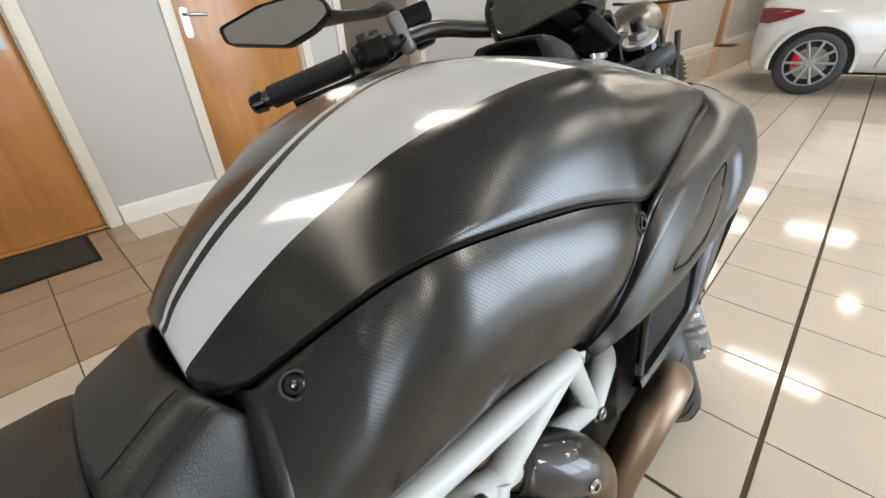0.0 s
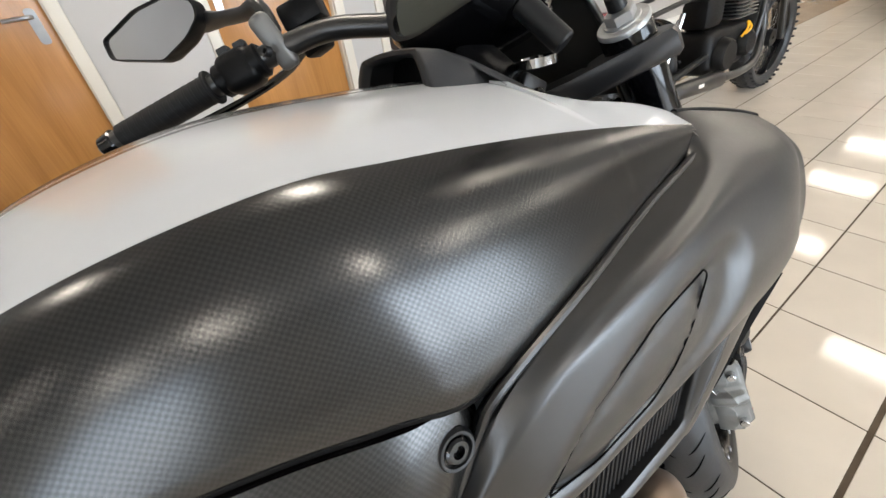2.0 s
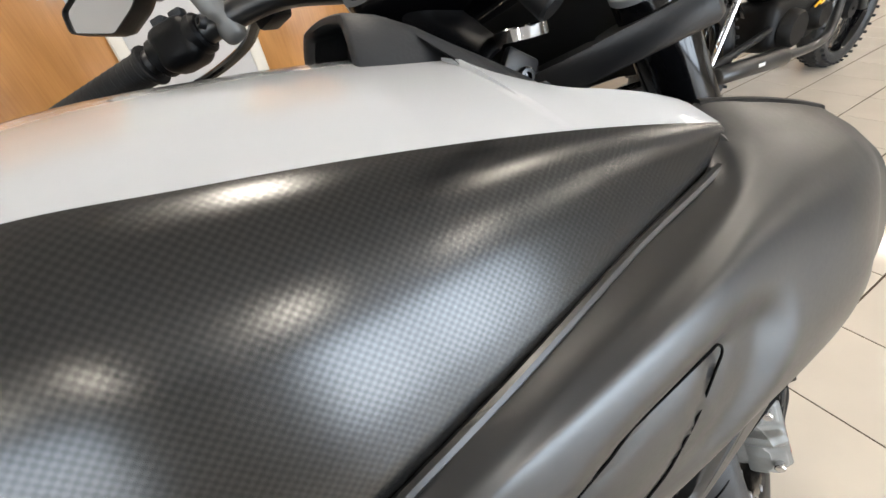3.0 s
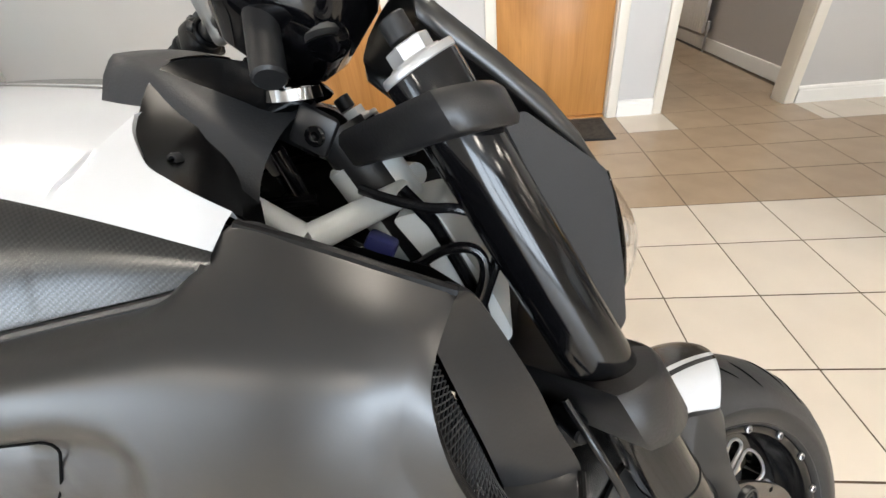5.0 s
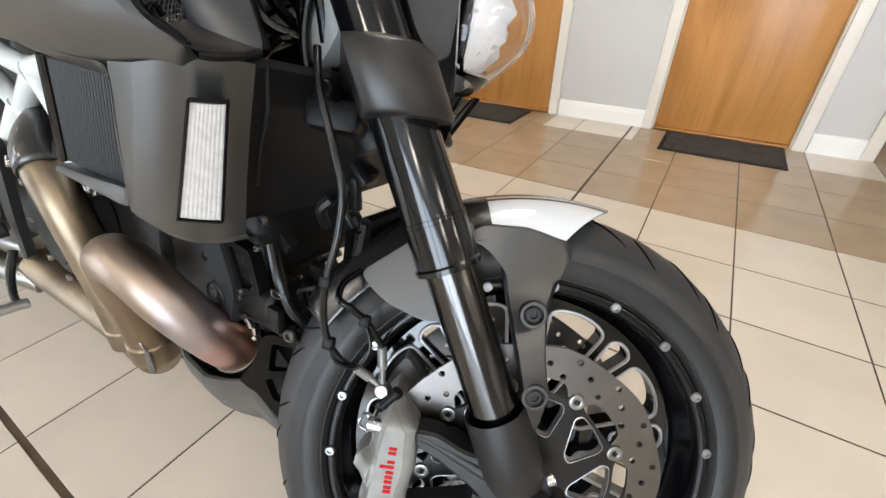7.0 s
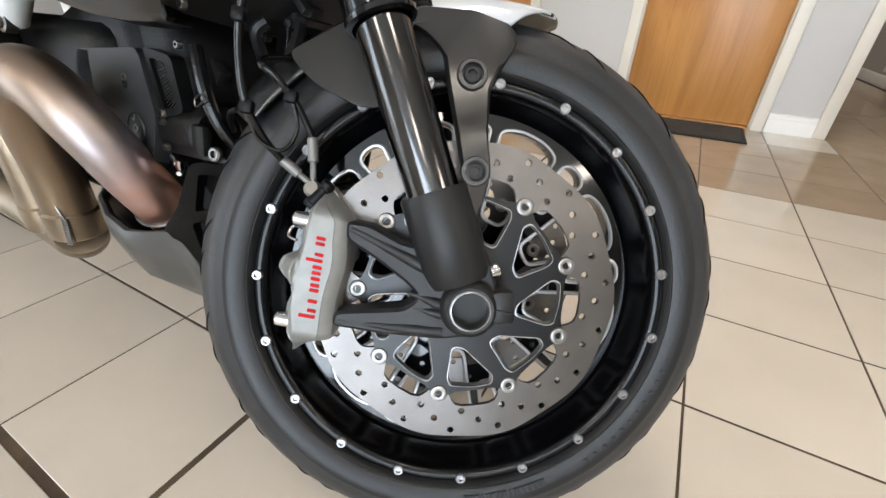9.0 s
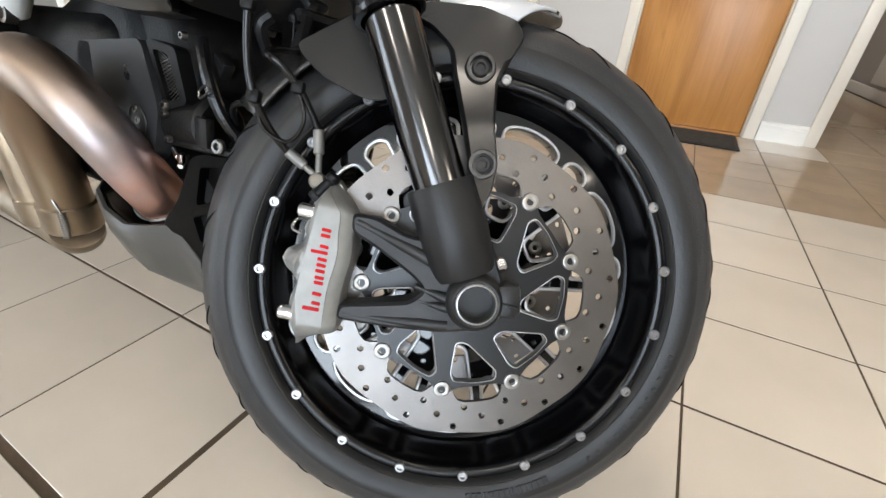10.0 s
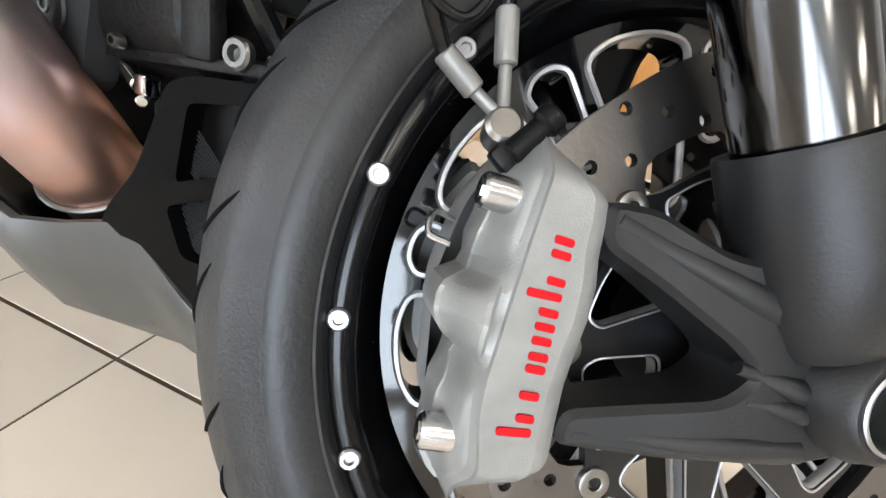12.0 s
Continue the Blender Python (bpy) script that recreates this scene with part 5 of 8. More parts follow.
SEAM = [(-1.016, -0.068, 0.803), (-1.003, -0.086, 0.807), (-0.988, -0.099, 0.812), (-0.935, -0.148, 0.852), (-0.903, -0.170, 0.870), (-0.871, -0.187, 0.879), (-0.83, -0.198, 0.879), (-0.78, -0.208, 0.875), (-0.735, -0.218, 0.870), (-0.690, -0.227, 0.860),
        (-0.645, -0.234, 0.851), (-0.564, -0.227, 0.864), (-0.477, -0.213, 0.877), (-0.425, -0.207, 0.885), (-0.390, -0.203, 0.893)]
EDGE = [(-0.486, -0.104, 0.967), (-0.478, -0.120, 0.958), (-0.463, -0.137, 0.948), (-0.449, -0.150, 0.941), (-0.433, -0.159, 0.936), (-0.411, -0.168, 0.928), (-0.386, -0.173, 0.917)]
WIDE = [(-1.02, 1.26), (-0.95, 1.34), (-0.87, 1.18), (-0.78, 1.11), (-0.65, 1.02), (-0.48, 1.0)]


def soft_line(pts, n=12, reach=0.022):
    """A line as (x, y, z) arrays by rising x, with its small waves eased out."""
    s = np.array([tuple(v) for v in spline(pts, n)])
    s = s[np.argsort(s[:, 0])]
    x = np.linspace(s[0, 0], s[-1, 0], 160)
    out = [x]
    for k in (1, 2):
        v = np.interp(x, s[:, 0], s[:, k])
        w = max(1, int(reach / (x[1] - x[0])))
        ends = np.concatenate([2 * v[0] - v[w:0:-1], v, 2 * v[-1] - v[-2:-w - 2:-1]])
        ker = np.hanning(2 * w + 3)[1:-1]
        out.append(np.convolve(ends, ker / ker.sum(), 'valid'))
    return out


TANK_TOP, TANK_STR, TANK_SEAM = soft_line(TOP), soft_line(STR), soft_line(SEAM, reach=0.008)
SIDE_STEPS, STRIPE_STEPS = 16, 9


def tank_row(x, s, inner=None):
    """Half of a section, from the ridge (or the inner edge) out to the seam; s is -1 for the right half."""
    zt = float(np.interp(x, TANK_TOP[0], TANK_TOP[2]))
    ys, zs = (float(np.interp(x, TANK_STR[0], TANK_STR[k])) for k in (1, 2))
    ye, ze = (float(np.interp(x, TANK_SEAM[0], TANK_SEAM[k])) for k in (1, 2))
    wide = float(np.interp(x, *zip(*WIDE))) if s > 0 else 1.0
    ye += ys * (wide - 1)
    ys *= wide
    k = 0.55 + 0.45 * min(1.0, max(0.25, (x + 1.03) / 0.10))
    cols = [0.0, -0.015, -0.030 * k, -0.0375 * k, -0.0465 * k]
    cols += [cols[-1] + (ys - cols[-1]) * (q + 1) / STRIPE_STEPS for q in range(STRIPE_STEPS)]
    pts = [V(x, y, zt + (zs - zt) * (y / ys) ** 2) for y in cols]
    if inner is not None:
        yi, zi = inner
        dz = zi - (zt + (zs - zt) * (yi / ys) ** 2)
        for p in pts:
            if p.y > yi:
                p.y, p.z = yi, zi
            else:
                p.z += dz * max(0.0, (p.y - ys) / (yi - ys)) ** 2
    slope = (pts[-1] - pts[-2]).normalized()
    a, e = V(x, ys, zs), V(x, ye, ze)
    c = a + slope * (e - a).length * 0.33
    for q in range(1, SIDE_STEPS + 1):
        t = q / SIDE_STEPS
        pts.append((1 - t) ** 2 * a + 2 * t * (1 - t) * c + t * t * e)
    pts += [e + V(0, 0.0012, -0.003), e + V(0, 0.005, -0.0065), e + V(0, 0.016, -0.012)]
    return [V(p.x, p.y * -s, p.z) for p in pts]


def tank_half(bm, s):
    def stripes(i, j):
        return 1 if s < 0 and (j == 2 or 4 <= j < 4 + STRIPE_STEPS) else 0

    def nose(i, j):
        return 1 if s < 0 and j < 4 + STRIPE_STEPS else 0

    grid_faces(bm, [tank_row(x, s) for x in np.linspace(-1.012, -0.486, 104)], stripes, anchor=4 + STRIPE_STEPS)
    rows = [tank_row(-0.486, s)]
    for x in np.linspace(-0.4855, -0.390, 24):
        rows.append(tank_row(x, s, at_x(EDGE, x)))
    grid_faces(bm, rows, nose, anchor=4 + STRIPE_STEPS)
    # rolled lip along the front cut-out
    lip = []
    for x in np.linspace(-0.486, -0.390, 24):
        y, z = at_x(EDGE, x)
        lip.append([V(x, q * -s, w) for q, w in ((y, z), (y + 0.002, z - 0.004), (y + 0.006, z - 0.016))])
    grid_faces(bm, lip, nose)
    # rear roll
    r0 = tank_row(-1.012, s)
    grid_faces(bm, [[V(p.x + dx, p.y * kk, p.z + dz) for p in r0] for dx, dz, kk in ((0, 0, 1), (-0.004, -0.004, 0.99), (-0.005, -0.014, 0.985), (0.0, -0.04, 0.97))], stripes)


bm = bmesh.new()
tank_half(bm, -1)
tank_half(bm, 1)
bmesh.ops.remove_doubles(bm, verts=bm.verts, dist=0.0003)
bpart("fuel_tank", bm, ["carbon_satin", "white_paint"], "satin woven-carbon fuel tank with a white stripe", angle=60)

# ---- side panel under the tank seam
PTOP = [(x, y - 0.001, z - 0.007) for x, y, z in [(-0.985, -0.104, 0.813)] + SEAM[3:10]] + [(-0.660, -0.2275, 0.846), (-0.650, -0.2245, 0.830)]
PBOT = [(-1.006, -0.155, 0.702), (-0.975, -0.166, 0.706), (-0.944, -0.175, 0.711), (-0.893, -0.185, 0.724), (-0.864, -0.190, 0.730), (-0.833, -0.195, 0.735), (-0.799, -0.200, 0.737), (-0.762, -0.205, 0.733), (-0.734, -0.208, 0.728), (-0.718, -0.207, 0.716)]
for s in (-1, 1):
    bm = bmesh.new()
    ta, tb = spline(PTOP, 8), spline(PBOT, 8)
    rows = []
    n = 48
    for i in range(n + 1):
        a = ta[round(i / n * (len(ta) - 1))]
        c = tb[round(i / n * (len(tb) - 1))]
        row = [a + V(0, 0.012, 0.0), a + V(0, 0.003, -0.001)]
        for q in range(21):
            t = q / 20
            p = a.lerp(c, t)
            out = 0.017 * min(1.0, 0.70 + 2.5 * (i / n) * (1 - i / n)) * math.sin(math.pi * t ** 0.9) - 0.004 * math.exp(-((i / n - 0.55) / 0.08) ** 2) * t
            row.append(p + V(0, -out, 0))
        row += [c + V(0, 0.004, -0.004), c + V(0, 0.014, -0.002)]
        rows.append([V(p.x, p.y if s < 0 else -p.y, p.z) for p in row])
    grid_faces(bm, rows)
    for e, d in ((0, -1), (-1, 1)):
        edge = rows[e]
        grid_faces(bm, [edge] + [[p + V(d * q, s * -w, -0.001) for p in edge] for q, w in ((((0.004, 0.002), (0.008, 0.007), (0.011, 0.018), (0.012, 0.05)) if d < 0 else ((0.003, 0.005), (0.003, 0.02))))])
    sp = bpart("side_panel", bm, "carbon_satin", "satin carbon panel beside the tank with two screws", angle=50)
    skin = [(p, rows[i + 1][j] - rows[i - 1][j], rows[i][j + 1] - rows[i][j - 1]) for i in range(1, n) for j in range(3, 21) for p in (rows[i][j],)]
    for x, z in ((-0.669, 0.8305), (-0.9675, 0.812)):
        p, du, dv = min(skin, key=lambda q: (q[0].x - x) ** 2 + (q[0].z - z) ** 2)
        dd = du.cross(dv).normalized()
        if dd.y * s < 0:
            dd = -dd
        dd = (dd + V(-0.15, s * 0.9, 0.25)).normalized()
        p = p + dd * 0.0014
        hex_bolt("panel_screw", sp, p - dd * 0.002, dd, 0.0072, "black_gloss", "black socket screw", 0.004)
        bm = bmesh.new()
        u = dd.orthogonal().normalized()
        w = dd.cross(u)
        rr = [[p + dd * h + (u * math.cos(k) + w * math.sin(k)) * q for k in (2 * math.pi * i / 24 for i in range(24))] for q, h in ((0.0080, -0.0010), (0.0088, 0.0010), (0.0104, 0.0011), (0.0118, -0.0014))]
        grid_faces(bm, rr, closed=True)
        part("screw_rim", bm, "scoop_black", sp)

# dark rubber edging between tank, panel and pod
bm = bmesh.new()
tube(bm, [(x, y + 0.004, z - 0.004) for x, y, z in SEAM], 0.0030, 8, 4)
trim = bpart("seam_trim", bm, "black_plastic", "black rubber edging along the tank seam")
bm = bmesh.new()
SEAM_POD = [(-0.386, -0.172, 0.912), (-0.394, -0.196, 0.900), (-0.402, -0.206, 0.889), (-0.477, -0.213, 0.875), (-0.564, -0.228, 0.862), (-0.640, -0.235, 0.845), (-0.655, -0.231, 0.825), (-0.680, -0.227, 0.785), (-0.703, -0.220, 0.750), (-0.716, -0.206, 0.716)]
tube(bm, [(x, y - 0.0012, z + 0.0012) for x, y, z in SEAM_POD], 0.0030, 8, 6)
bpart("seam_trim", bm, "satin_black", "dark woven edging between tank and pod")
# near-black tube drawn in as the shade below the edging
bm = bmesh.new()
tube(bm, [(x, y + 0.002, z - 0.003) for x, y, z in SEAM_POD], 0.0042, 8, 6)
bpart("seam_shade", bm, "sipe", "near-black strip for the shade under the woven edging")

# ---- front side pods with the air intakes
PT_TOP = [(-0.722, -0.206, 0.714), (-0.703, -0.224, 0.748), (-0.676, -0.232, 0.790), (-0.645, -0.238, 0.836), (-0.60, -0.236, 0.856), (-0.564, -0.231, 0.863), (-0.477, -0.216, 0.876), (-0.415, -0.209, 0.888), (-0.385, -0.182, 0.915), (-0.344, -0.189, 0.905), (-0.306, -0.194, 0.893), (-0.276, -0.195, 0.882)]
PT_CR = [(-0.723, -0.207, 0.714), (-0.704, -0.227, 0.743), (-0.678, -0.239, 0.776), (-0.648, -0.248, 0.808), (-0.605, -0.252, 0.832), (-0.567, -0.253, 0.841), (-0.485, -0.251, 0.852), (-0.425, -0.247, 0.858), (-0.383, -0.245, 0.860), (-0.344, -0.245, 0.858), (-0.312, -0.2415, 0.855), (-0.293, -0.237, 0.851)]
PT_OUT = [(-0.725, -0.207, 0.712), (-0.706, -0.226, 0.730), (-0.682, -0.240, 0.748), (-0.65, -0.251, 0.765), (-0.61, -0.258, 0.775), (-0.57, -0.260, 0.782), (-0.49, -0.259, 0.790), (-0.43, -0.258, 0.796), (-0.38, -0.258, 0.802), (-0.34, -0.256, 0.806), (-0.312, -0.250, 0.808), (-0.294, -0.243, 0.808)]
PT_BOT = [(-0.726, -0.204, 0.710), (-0.702, -0.212, 0.716), (-0.678, -0.216, 0.716), (-0.642, -0.218, 0.713), (-0.602, -0.220, 0.711), (-0.562, -0.221, 0.7105), (-0.502, -0.222, 0.709), (-0.442, -0.222, 0.7075), (-0.382, -0.222, 0.7068), (-0.322, -0.221, 0.708), (-0.272, -0.219, 0.712), (-0.240, -0.217, 0.716)]
LIP = [(-0.271, -0.195, 0.880), (-0.279, -0.222, 0.865), (-0.281, -0.2355, 0.849), (-0.275, -0.241, 0.815), (-0.264, -0.239, 0.780), (-0.250, -0.231, 0.744), (-0.2133, -0.2193, 0.7246)]
MESH = [(-0.282, -0.190, 0.868), (-0.285, -0.1985, 0.857), (-0.280, -0.200, 0.838), (-0.271, -0.201, 0.811), (-0.261, -0.201, 0.780), (-0.255, -0.200, 0.757), (-0.2515, -0.199, 0.743)]
INNER = [(-0.271, -0.193, 0.880), (-0.264, -0.178, 0.868), (-0.250, -0.172, 0.840), (-0.2295, -0.172, 0.798), (-0.216, -0.171, 0.762), (-0.2035, -0.172, 0.737), (-0.2005, -0.1738, 0.7287)]
DISH = [(-0.655, 0.762), (-0.600, 0.812), (-0.534, 0.838), (-0.450, 0.850), (-0.422, 0.842), (-0.413, 0.822), (-0.424, 0.786), (-0.455, 0.757), (-0.505, 0.742), (-0.580, 0.741)]
SLOT = [(-0.636, 0.767), (-0.596, 0.801), (-0.534, 0.824), (-0.470, 0.834), (-0.463, 0.828), (-0.480, 0.795), (-0.505, 0.768), (-0.525, 0.758), (-0.585, 0.754)]
NS = 9


def inside(poly, x, z):
    """Distance from the point to the outline, positive inside."""
    d, odd = 1.0, False
    for k in range(len(poly)):
        (ax, az), (bx, bz) = poly[k - 1], poly[k]
        ux, uz = bx - ax, bz - az
        t = min(1, max(0, ((x - ax) * ux + (z - az) * uz) / (ux * ux + uz * uz)))
        d = min(d, math.hypot(x - ax - t * ux, z - az - t * uz))
        if (az > z) != (bz > z) and x < ax + (z - az) / uz * ux:
            odd = not odd
    return d if odd else -d


def resample(pts, n):
    s = spline(pts, 12)
    return [s[round(k / (n - 1) * (len(s) - 1))] for k in range(n)]


def even(pts, n):
    """The same line at n evenly spaced points."""
    run = [0.0]
    for p, q in zip(pts, pts[1:]):
        run.append(run[-1] + (q - p).length)
    out, i = [], 0
    for k in range(n):
        s = run[-1] * k / (n - 1)
        while i < len(pts) - 2 and run[i + 1] < s:
            i += 1
        out.append(pts[i].lerp(pts[i + 1], (s - run[i]) / max(1e-9, run[i + 1] - run[i])))
    return out


dish_line, slot_line = rounded(DISH, 0.02, 4), rounded(SLOT, 0.008, 3)


def pod(s):
    tt, cc, oo, bb = (spline(q, NS) for q in (PT_TOP, PT_CR, PT_OUT, PT_BOT))
    rows, base = [], []
    soft = []
    for i in range(len(tt)):
        near = tt[max(0, i - 9):i + 10]
        soft.append(sum(near, V(0, 0, 0)) / len(near) if 9 < i < len(tt) - 10 else tt[i])
    for a, sm, cr, o, c in zip(tt, soft, cc, oo, bb):
        up = sm.lerp(cr, 0.5) + V(0, -0.004, 0.004)
        lo = o.lerp(c, 0.55) + V(0, -0.010, -0.004)
        row = spline([a, up, cr, o, lo, c], 12)
        for p in row:
            d = inside(dish_line, p.x, p.z)
            if d > -0.004:
                p.y += 0.0075 * ease((d + 0.004) / 0.026)
                base.append(p.copy())
                e = inside(slot_line, p.x, p.z)
                p.y += 0.0022 * ease((e + 0.003) / 0.003) - 0.003 * ease((e - 0.001) / 0.010)
        rows.append([a + V(0, 0.010, -0.006), a + V(0, 0.003, 0.0)] + row + [c + V(0, 0.005, -0.004), c + V(0, 0.02, -0.002)])
    edge = resample(LIP, len(rows[0]))
    rows.append(edge)
    b = bmesh.new()
    grid_faces(b, [[V(p.x, p.y if s < 0 else -p.y, p.z) for p in r] for r in rows])
    rim = []
    for x, z in slot_line:
        near = sorted(base, key=lambda p: (p.x - x) ** 2 + (p.z - z) ** 2)[:6]
        w = [1 / ((p.x - x) ** 2 + (p.z - z) ** 2 + 1e-6) for p in near]
        rim.append(V(x, (sum(k * p.y for k, p in zip(w, near)) / sum(w) + 0.0004) * -s, z))
    ys = [p.y for p in rim]
    for k, p in enumerate(rim):
        p.y = sum(ys[(k + d) % len(ys)] for d in range(-4, 5)) / 9
    return b, rim


for s in (-1, 1):
    def flip(p):
        return V(p.x, p.y if s < 0 else -p.y, p.z)
    shell, rim = pod(s)
    podob = bpart("intake_pod", shell, "pod_paint", "satin black radiator pod with a front air intake", angle=45)
    # thin near-black line: the slot's shadow gap laid on as a tube
    bm = bmesh.new()
    tube(bm, rim + [rim[0]], 0.0007, 6, 1, cap=False)
    part("slot_shade", bm, "sipe", podob, "near-black line for the shade round the slot cover")
    n = 60
    lip, mline, inn = ([flip(p) for p in resample(q, n)] for q in (LIP, MESH, INNER))
    # rolled double lip round the opening
    for off, r in ((0.0030, 0.0026), (0.0095, 0.0022)):
        bm = bmesh.new()
        tube(bm, [p.lerp(q, off / max(0.004, (q - p).length)) + V(-0.001 - off * 0.4, 0, 0) for p, q in zip(lip, mline)], r, 8, 1)
        part("lip", bm, "black_plastic", podob, "dark rubber lip round the intake" if off == 0 else "")
    bm = bmesh.new()
    rr = []
    for t in np.linspace(0, 1, 9):
        rr.append([q.lerp(w, t) + V(-0.004, s * 0.004, 0) * math.sin(math.pi * t) for q, w in zip(inn, mline)])
    grid_faces(bm, [[p + V(-0.010, -s * 0.010, 0) for p in inn], [p + V(-0.001, -s * 0.003, 0) for p in inn]] + rr)
    part("scoop_wall", bm, "scoop_black", podob, "smooth grey inner wall of the intake", angle=60)
    bm = bmesh.new()
    tip = flip(V(-0.2005, -0.1738, 0.7287))
    back = [mline[-1].lerp(tip, t) for t in np.linspace(0, 1, 9)]
    fore = [flip(p) for p in resample([LIP[-2], LIP[-1], (-0.2035, -0.1938, 0.7243), (-0.2005, -0.1750, 0.7285)], 9)]
    grid_faces(bm, [[a.lerp(b, t) + V(0, 0, -0.002 * math.sin(math.pi * t)) for a, b in zip(back, fore)] for t in np.linspace(0, 1, 7)])
    part("scoop_floor", bm, "scoop_black", podob, "satin floor of the intake", angle=60)
    bm = bmesh.new()
    tube(bm, [p + V(0, 0, -0.002) for p in fore[3:]], 0.0032, 8, 3)
    part("lip", bm, "black_plastic", podob)
    bm = bmesh.new()
    tube(bm, [flip(V(x, y + 0.002, z - 0.001)) for x, y, z in PT_TOP[8:] + [LIP[0]]], 0.0034, 8, 5)
    part("edge_trim", bm, "black_plastic", podob, "black edging along the pod's upper rim")
    deep = [p.lerp(q, 0.2) + V(-0.010, 0, 0) for p, q in zip(lip, mline)]
    wallb = [q + V(-0.003, 0, 0) for q in mline]
    bm = bmesh.new()
    steps = 8
    deep_line, wall_line = even(deep, 97), even(wallb, 97)
    for a in range(-10, 44):
        for d in (1, -1):
            pts = []
            for q in range(0, steps + 1):
                k = a * 2.6 + d * (q - 4) * 1.3
                if 0 <= k <= 95.9:
                    i, f = int(k), k - int(k)
                    pts.append(deep_line[i].lerp(deep_line[i + 1], f).lerp(wall_line[i].lerp(wall_line[i + 1], f), q / steps))
            if len(pts) > 1:
                tube(bm, pts, 0.00055, 4, 1, cap=False)
    tagged(part("mesh_screen", bm, "grey_plastic", podob, "black wire mesh screen"), kind="stuff")
    # black sheet put close behind the mesh as the intake's shade
    bm = bmesh.new()
    grid_faces(bm, [lip, [p + V(-0.012, 0, 0) for p in deep], [p + V(-0.012, 0, 0) for p in wallb], wallb])
    part("mesh_backing", bm, "black_plastic", podob, "black backing for the shaded depth behind the mesh")
    hex_bolt("intake_screw", podob, (-0.2556, s * 0.2193, 0.7449), (1, 0, 0), 0.0055, "black_gloss")
    # no hole is cut: a black disc carries its shade
    bm = bmesh.new()
    slab(bm, [[(-0.629 + 0.0085 * math.cos(a) * 0.8 + 0.004 * math.sin(a), 0.7715 + 0.006 * math.sin(a) + 0.004 * math.cos(a)) for a in (2 * math.pi * k / 20 for k in range(20))]], 0.006, Matrix.Translation((0, -0.2492 if s < 0 else 0.2432, 0)))
    part("slot_hole_shade", bm, "black_gloss", podob, "black oval disc for the shade in a fixing hole")

# ---- lower cowl with the radiator and the running lamp
for s in (-1, 1):
    def P(x, y, z):
        return V(x, y if s < 0 else -y, z)
    bm = bmesh.new()
    T0, T1 = [(-0.553, -0.197, 0.697), (-0.360, -0.197, 0.692)]
    B0, B1 = [(-0.578, -0.195, 0.573), (-0.390, -0.195, 0.578)]
    bm = bmesh.new()
    tube(bm, [P(*V(*T0)), P(*V(*T1))], 0.004, 8, 1)
    rad = bpart("radiator_core", bm, "black_plastic", "black finned radiator")
    nf = 26
    fin = None
    for k in range(nf):
        t = (k + 0.5) / nf
        a, c = V(*T0).lerp(V(*T1), t), V(*B0).lerp(V(*B1), t)
        bm = bmesh.new()
        tube(bm, [P(*a), P(*c)], 0.0022, 6, 1)
        part("fin", bm, "cast_black", rad)
    bm = bmesh.new()
    cnr = [V(*q) for q in (T0, T1, B1, B0)]
    grid_faces(bm, [[P(*(p + V(0, d, 0))) for p in cnr] for d in (0.006, 0.05)], closed=True)
    part("core_body", bm, "black_plastic", rad, "black radiator body", smooth=False)
    bm = bmesh.new()
    f = [P(x, y + 0.008, z) for x, y, z in (T0, T1, B1, B0)]
    bm.faces.new([bm.verts.new(p) for p in f])
    part("core_back", bm, "engine_dark", rad, smooth=False)
    bm = bmesh.new()
    fr = [V(*q) for q in (T0, T1, B1, B0)]
    tube(bm, [P(*(p + V(0, -0.004, 0))) for p in (fr[3], fr[0])], 0.0055, 8, 1)
    part("core_frame", bm, "black_gloss", rad)
    # shell: louvre rail, front cheek with the lamp recess
    bm = bmesh.new()
    top = [(-0.338, -0.2215, 0.7065), (-0.312, -0.2225, 0.708), (-0.294, -0.2225, 0.709), (-0.285, -0.2218, 0.7105), (-0.258, -0.218, 0.714), (-0.236, -0.211, 0.717), (-0.227, -0.203, 0.718), (-0.218, -0.191, 0.719), (-0.212, -0.172, 0.718)]
    bot = [(-0.397, -0.2055, 0.556), (-0.391, -0.2055, 0.555), (-0.388, -0.2055, 0.554), (-0.375, -0.204, 0.552), (-0.348, -0.198, 0.546), (-0.326, -0.188, 0.542), (-0.313, -0.176, 0.541), (-0.300, -0.163, 0.542), (-0.290, -0.145, 0.546)]
    ta, tb = spline(top, 5), spline(bot, 5)
    rows = []
    for a, c in zip(ta, tb):
        rows.append([P(*(a.lerp(c, q / 8) + V(0, -0.002 * math.sin(math.pi * q / 8), 0))) for q in range(9)])
    grid_faces(bm, rows)
    grid_faces(bm, [[P(*(c + V(0, d, e))) for c in tb] for d, e in ((0, 0), (0.004, -0.006), (0.03, -0.008))])
    grid_faces(bm, [[p for p in rows[0]], [p + V(-0.008, -s * 0.012, 0) for p in rows[0]], [p + V(-0.002, -s * 0.034, 0) for p in rows[0]]])
    cw = bpart("lower_cowl", bm, "pod_paint", "satin black lower cowl beside the radiator", angle=45)
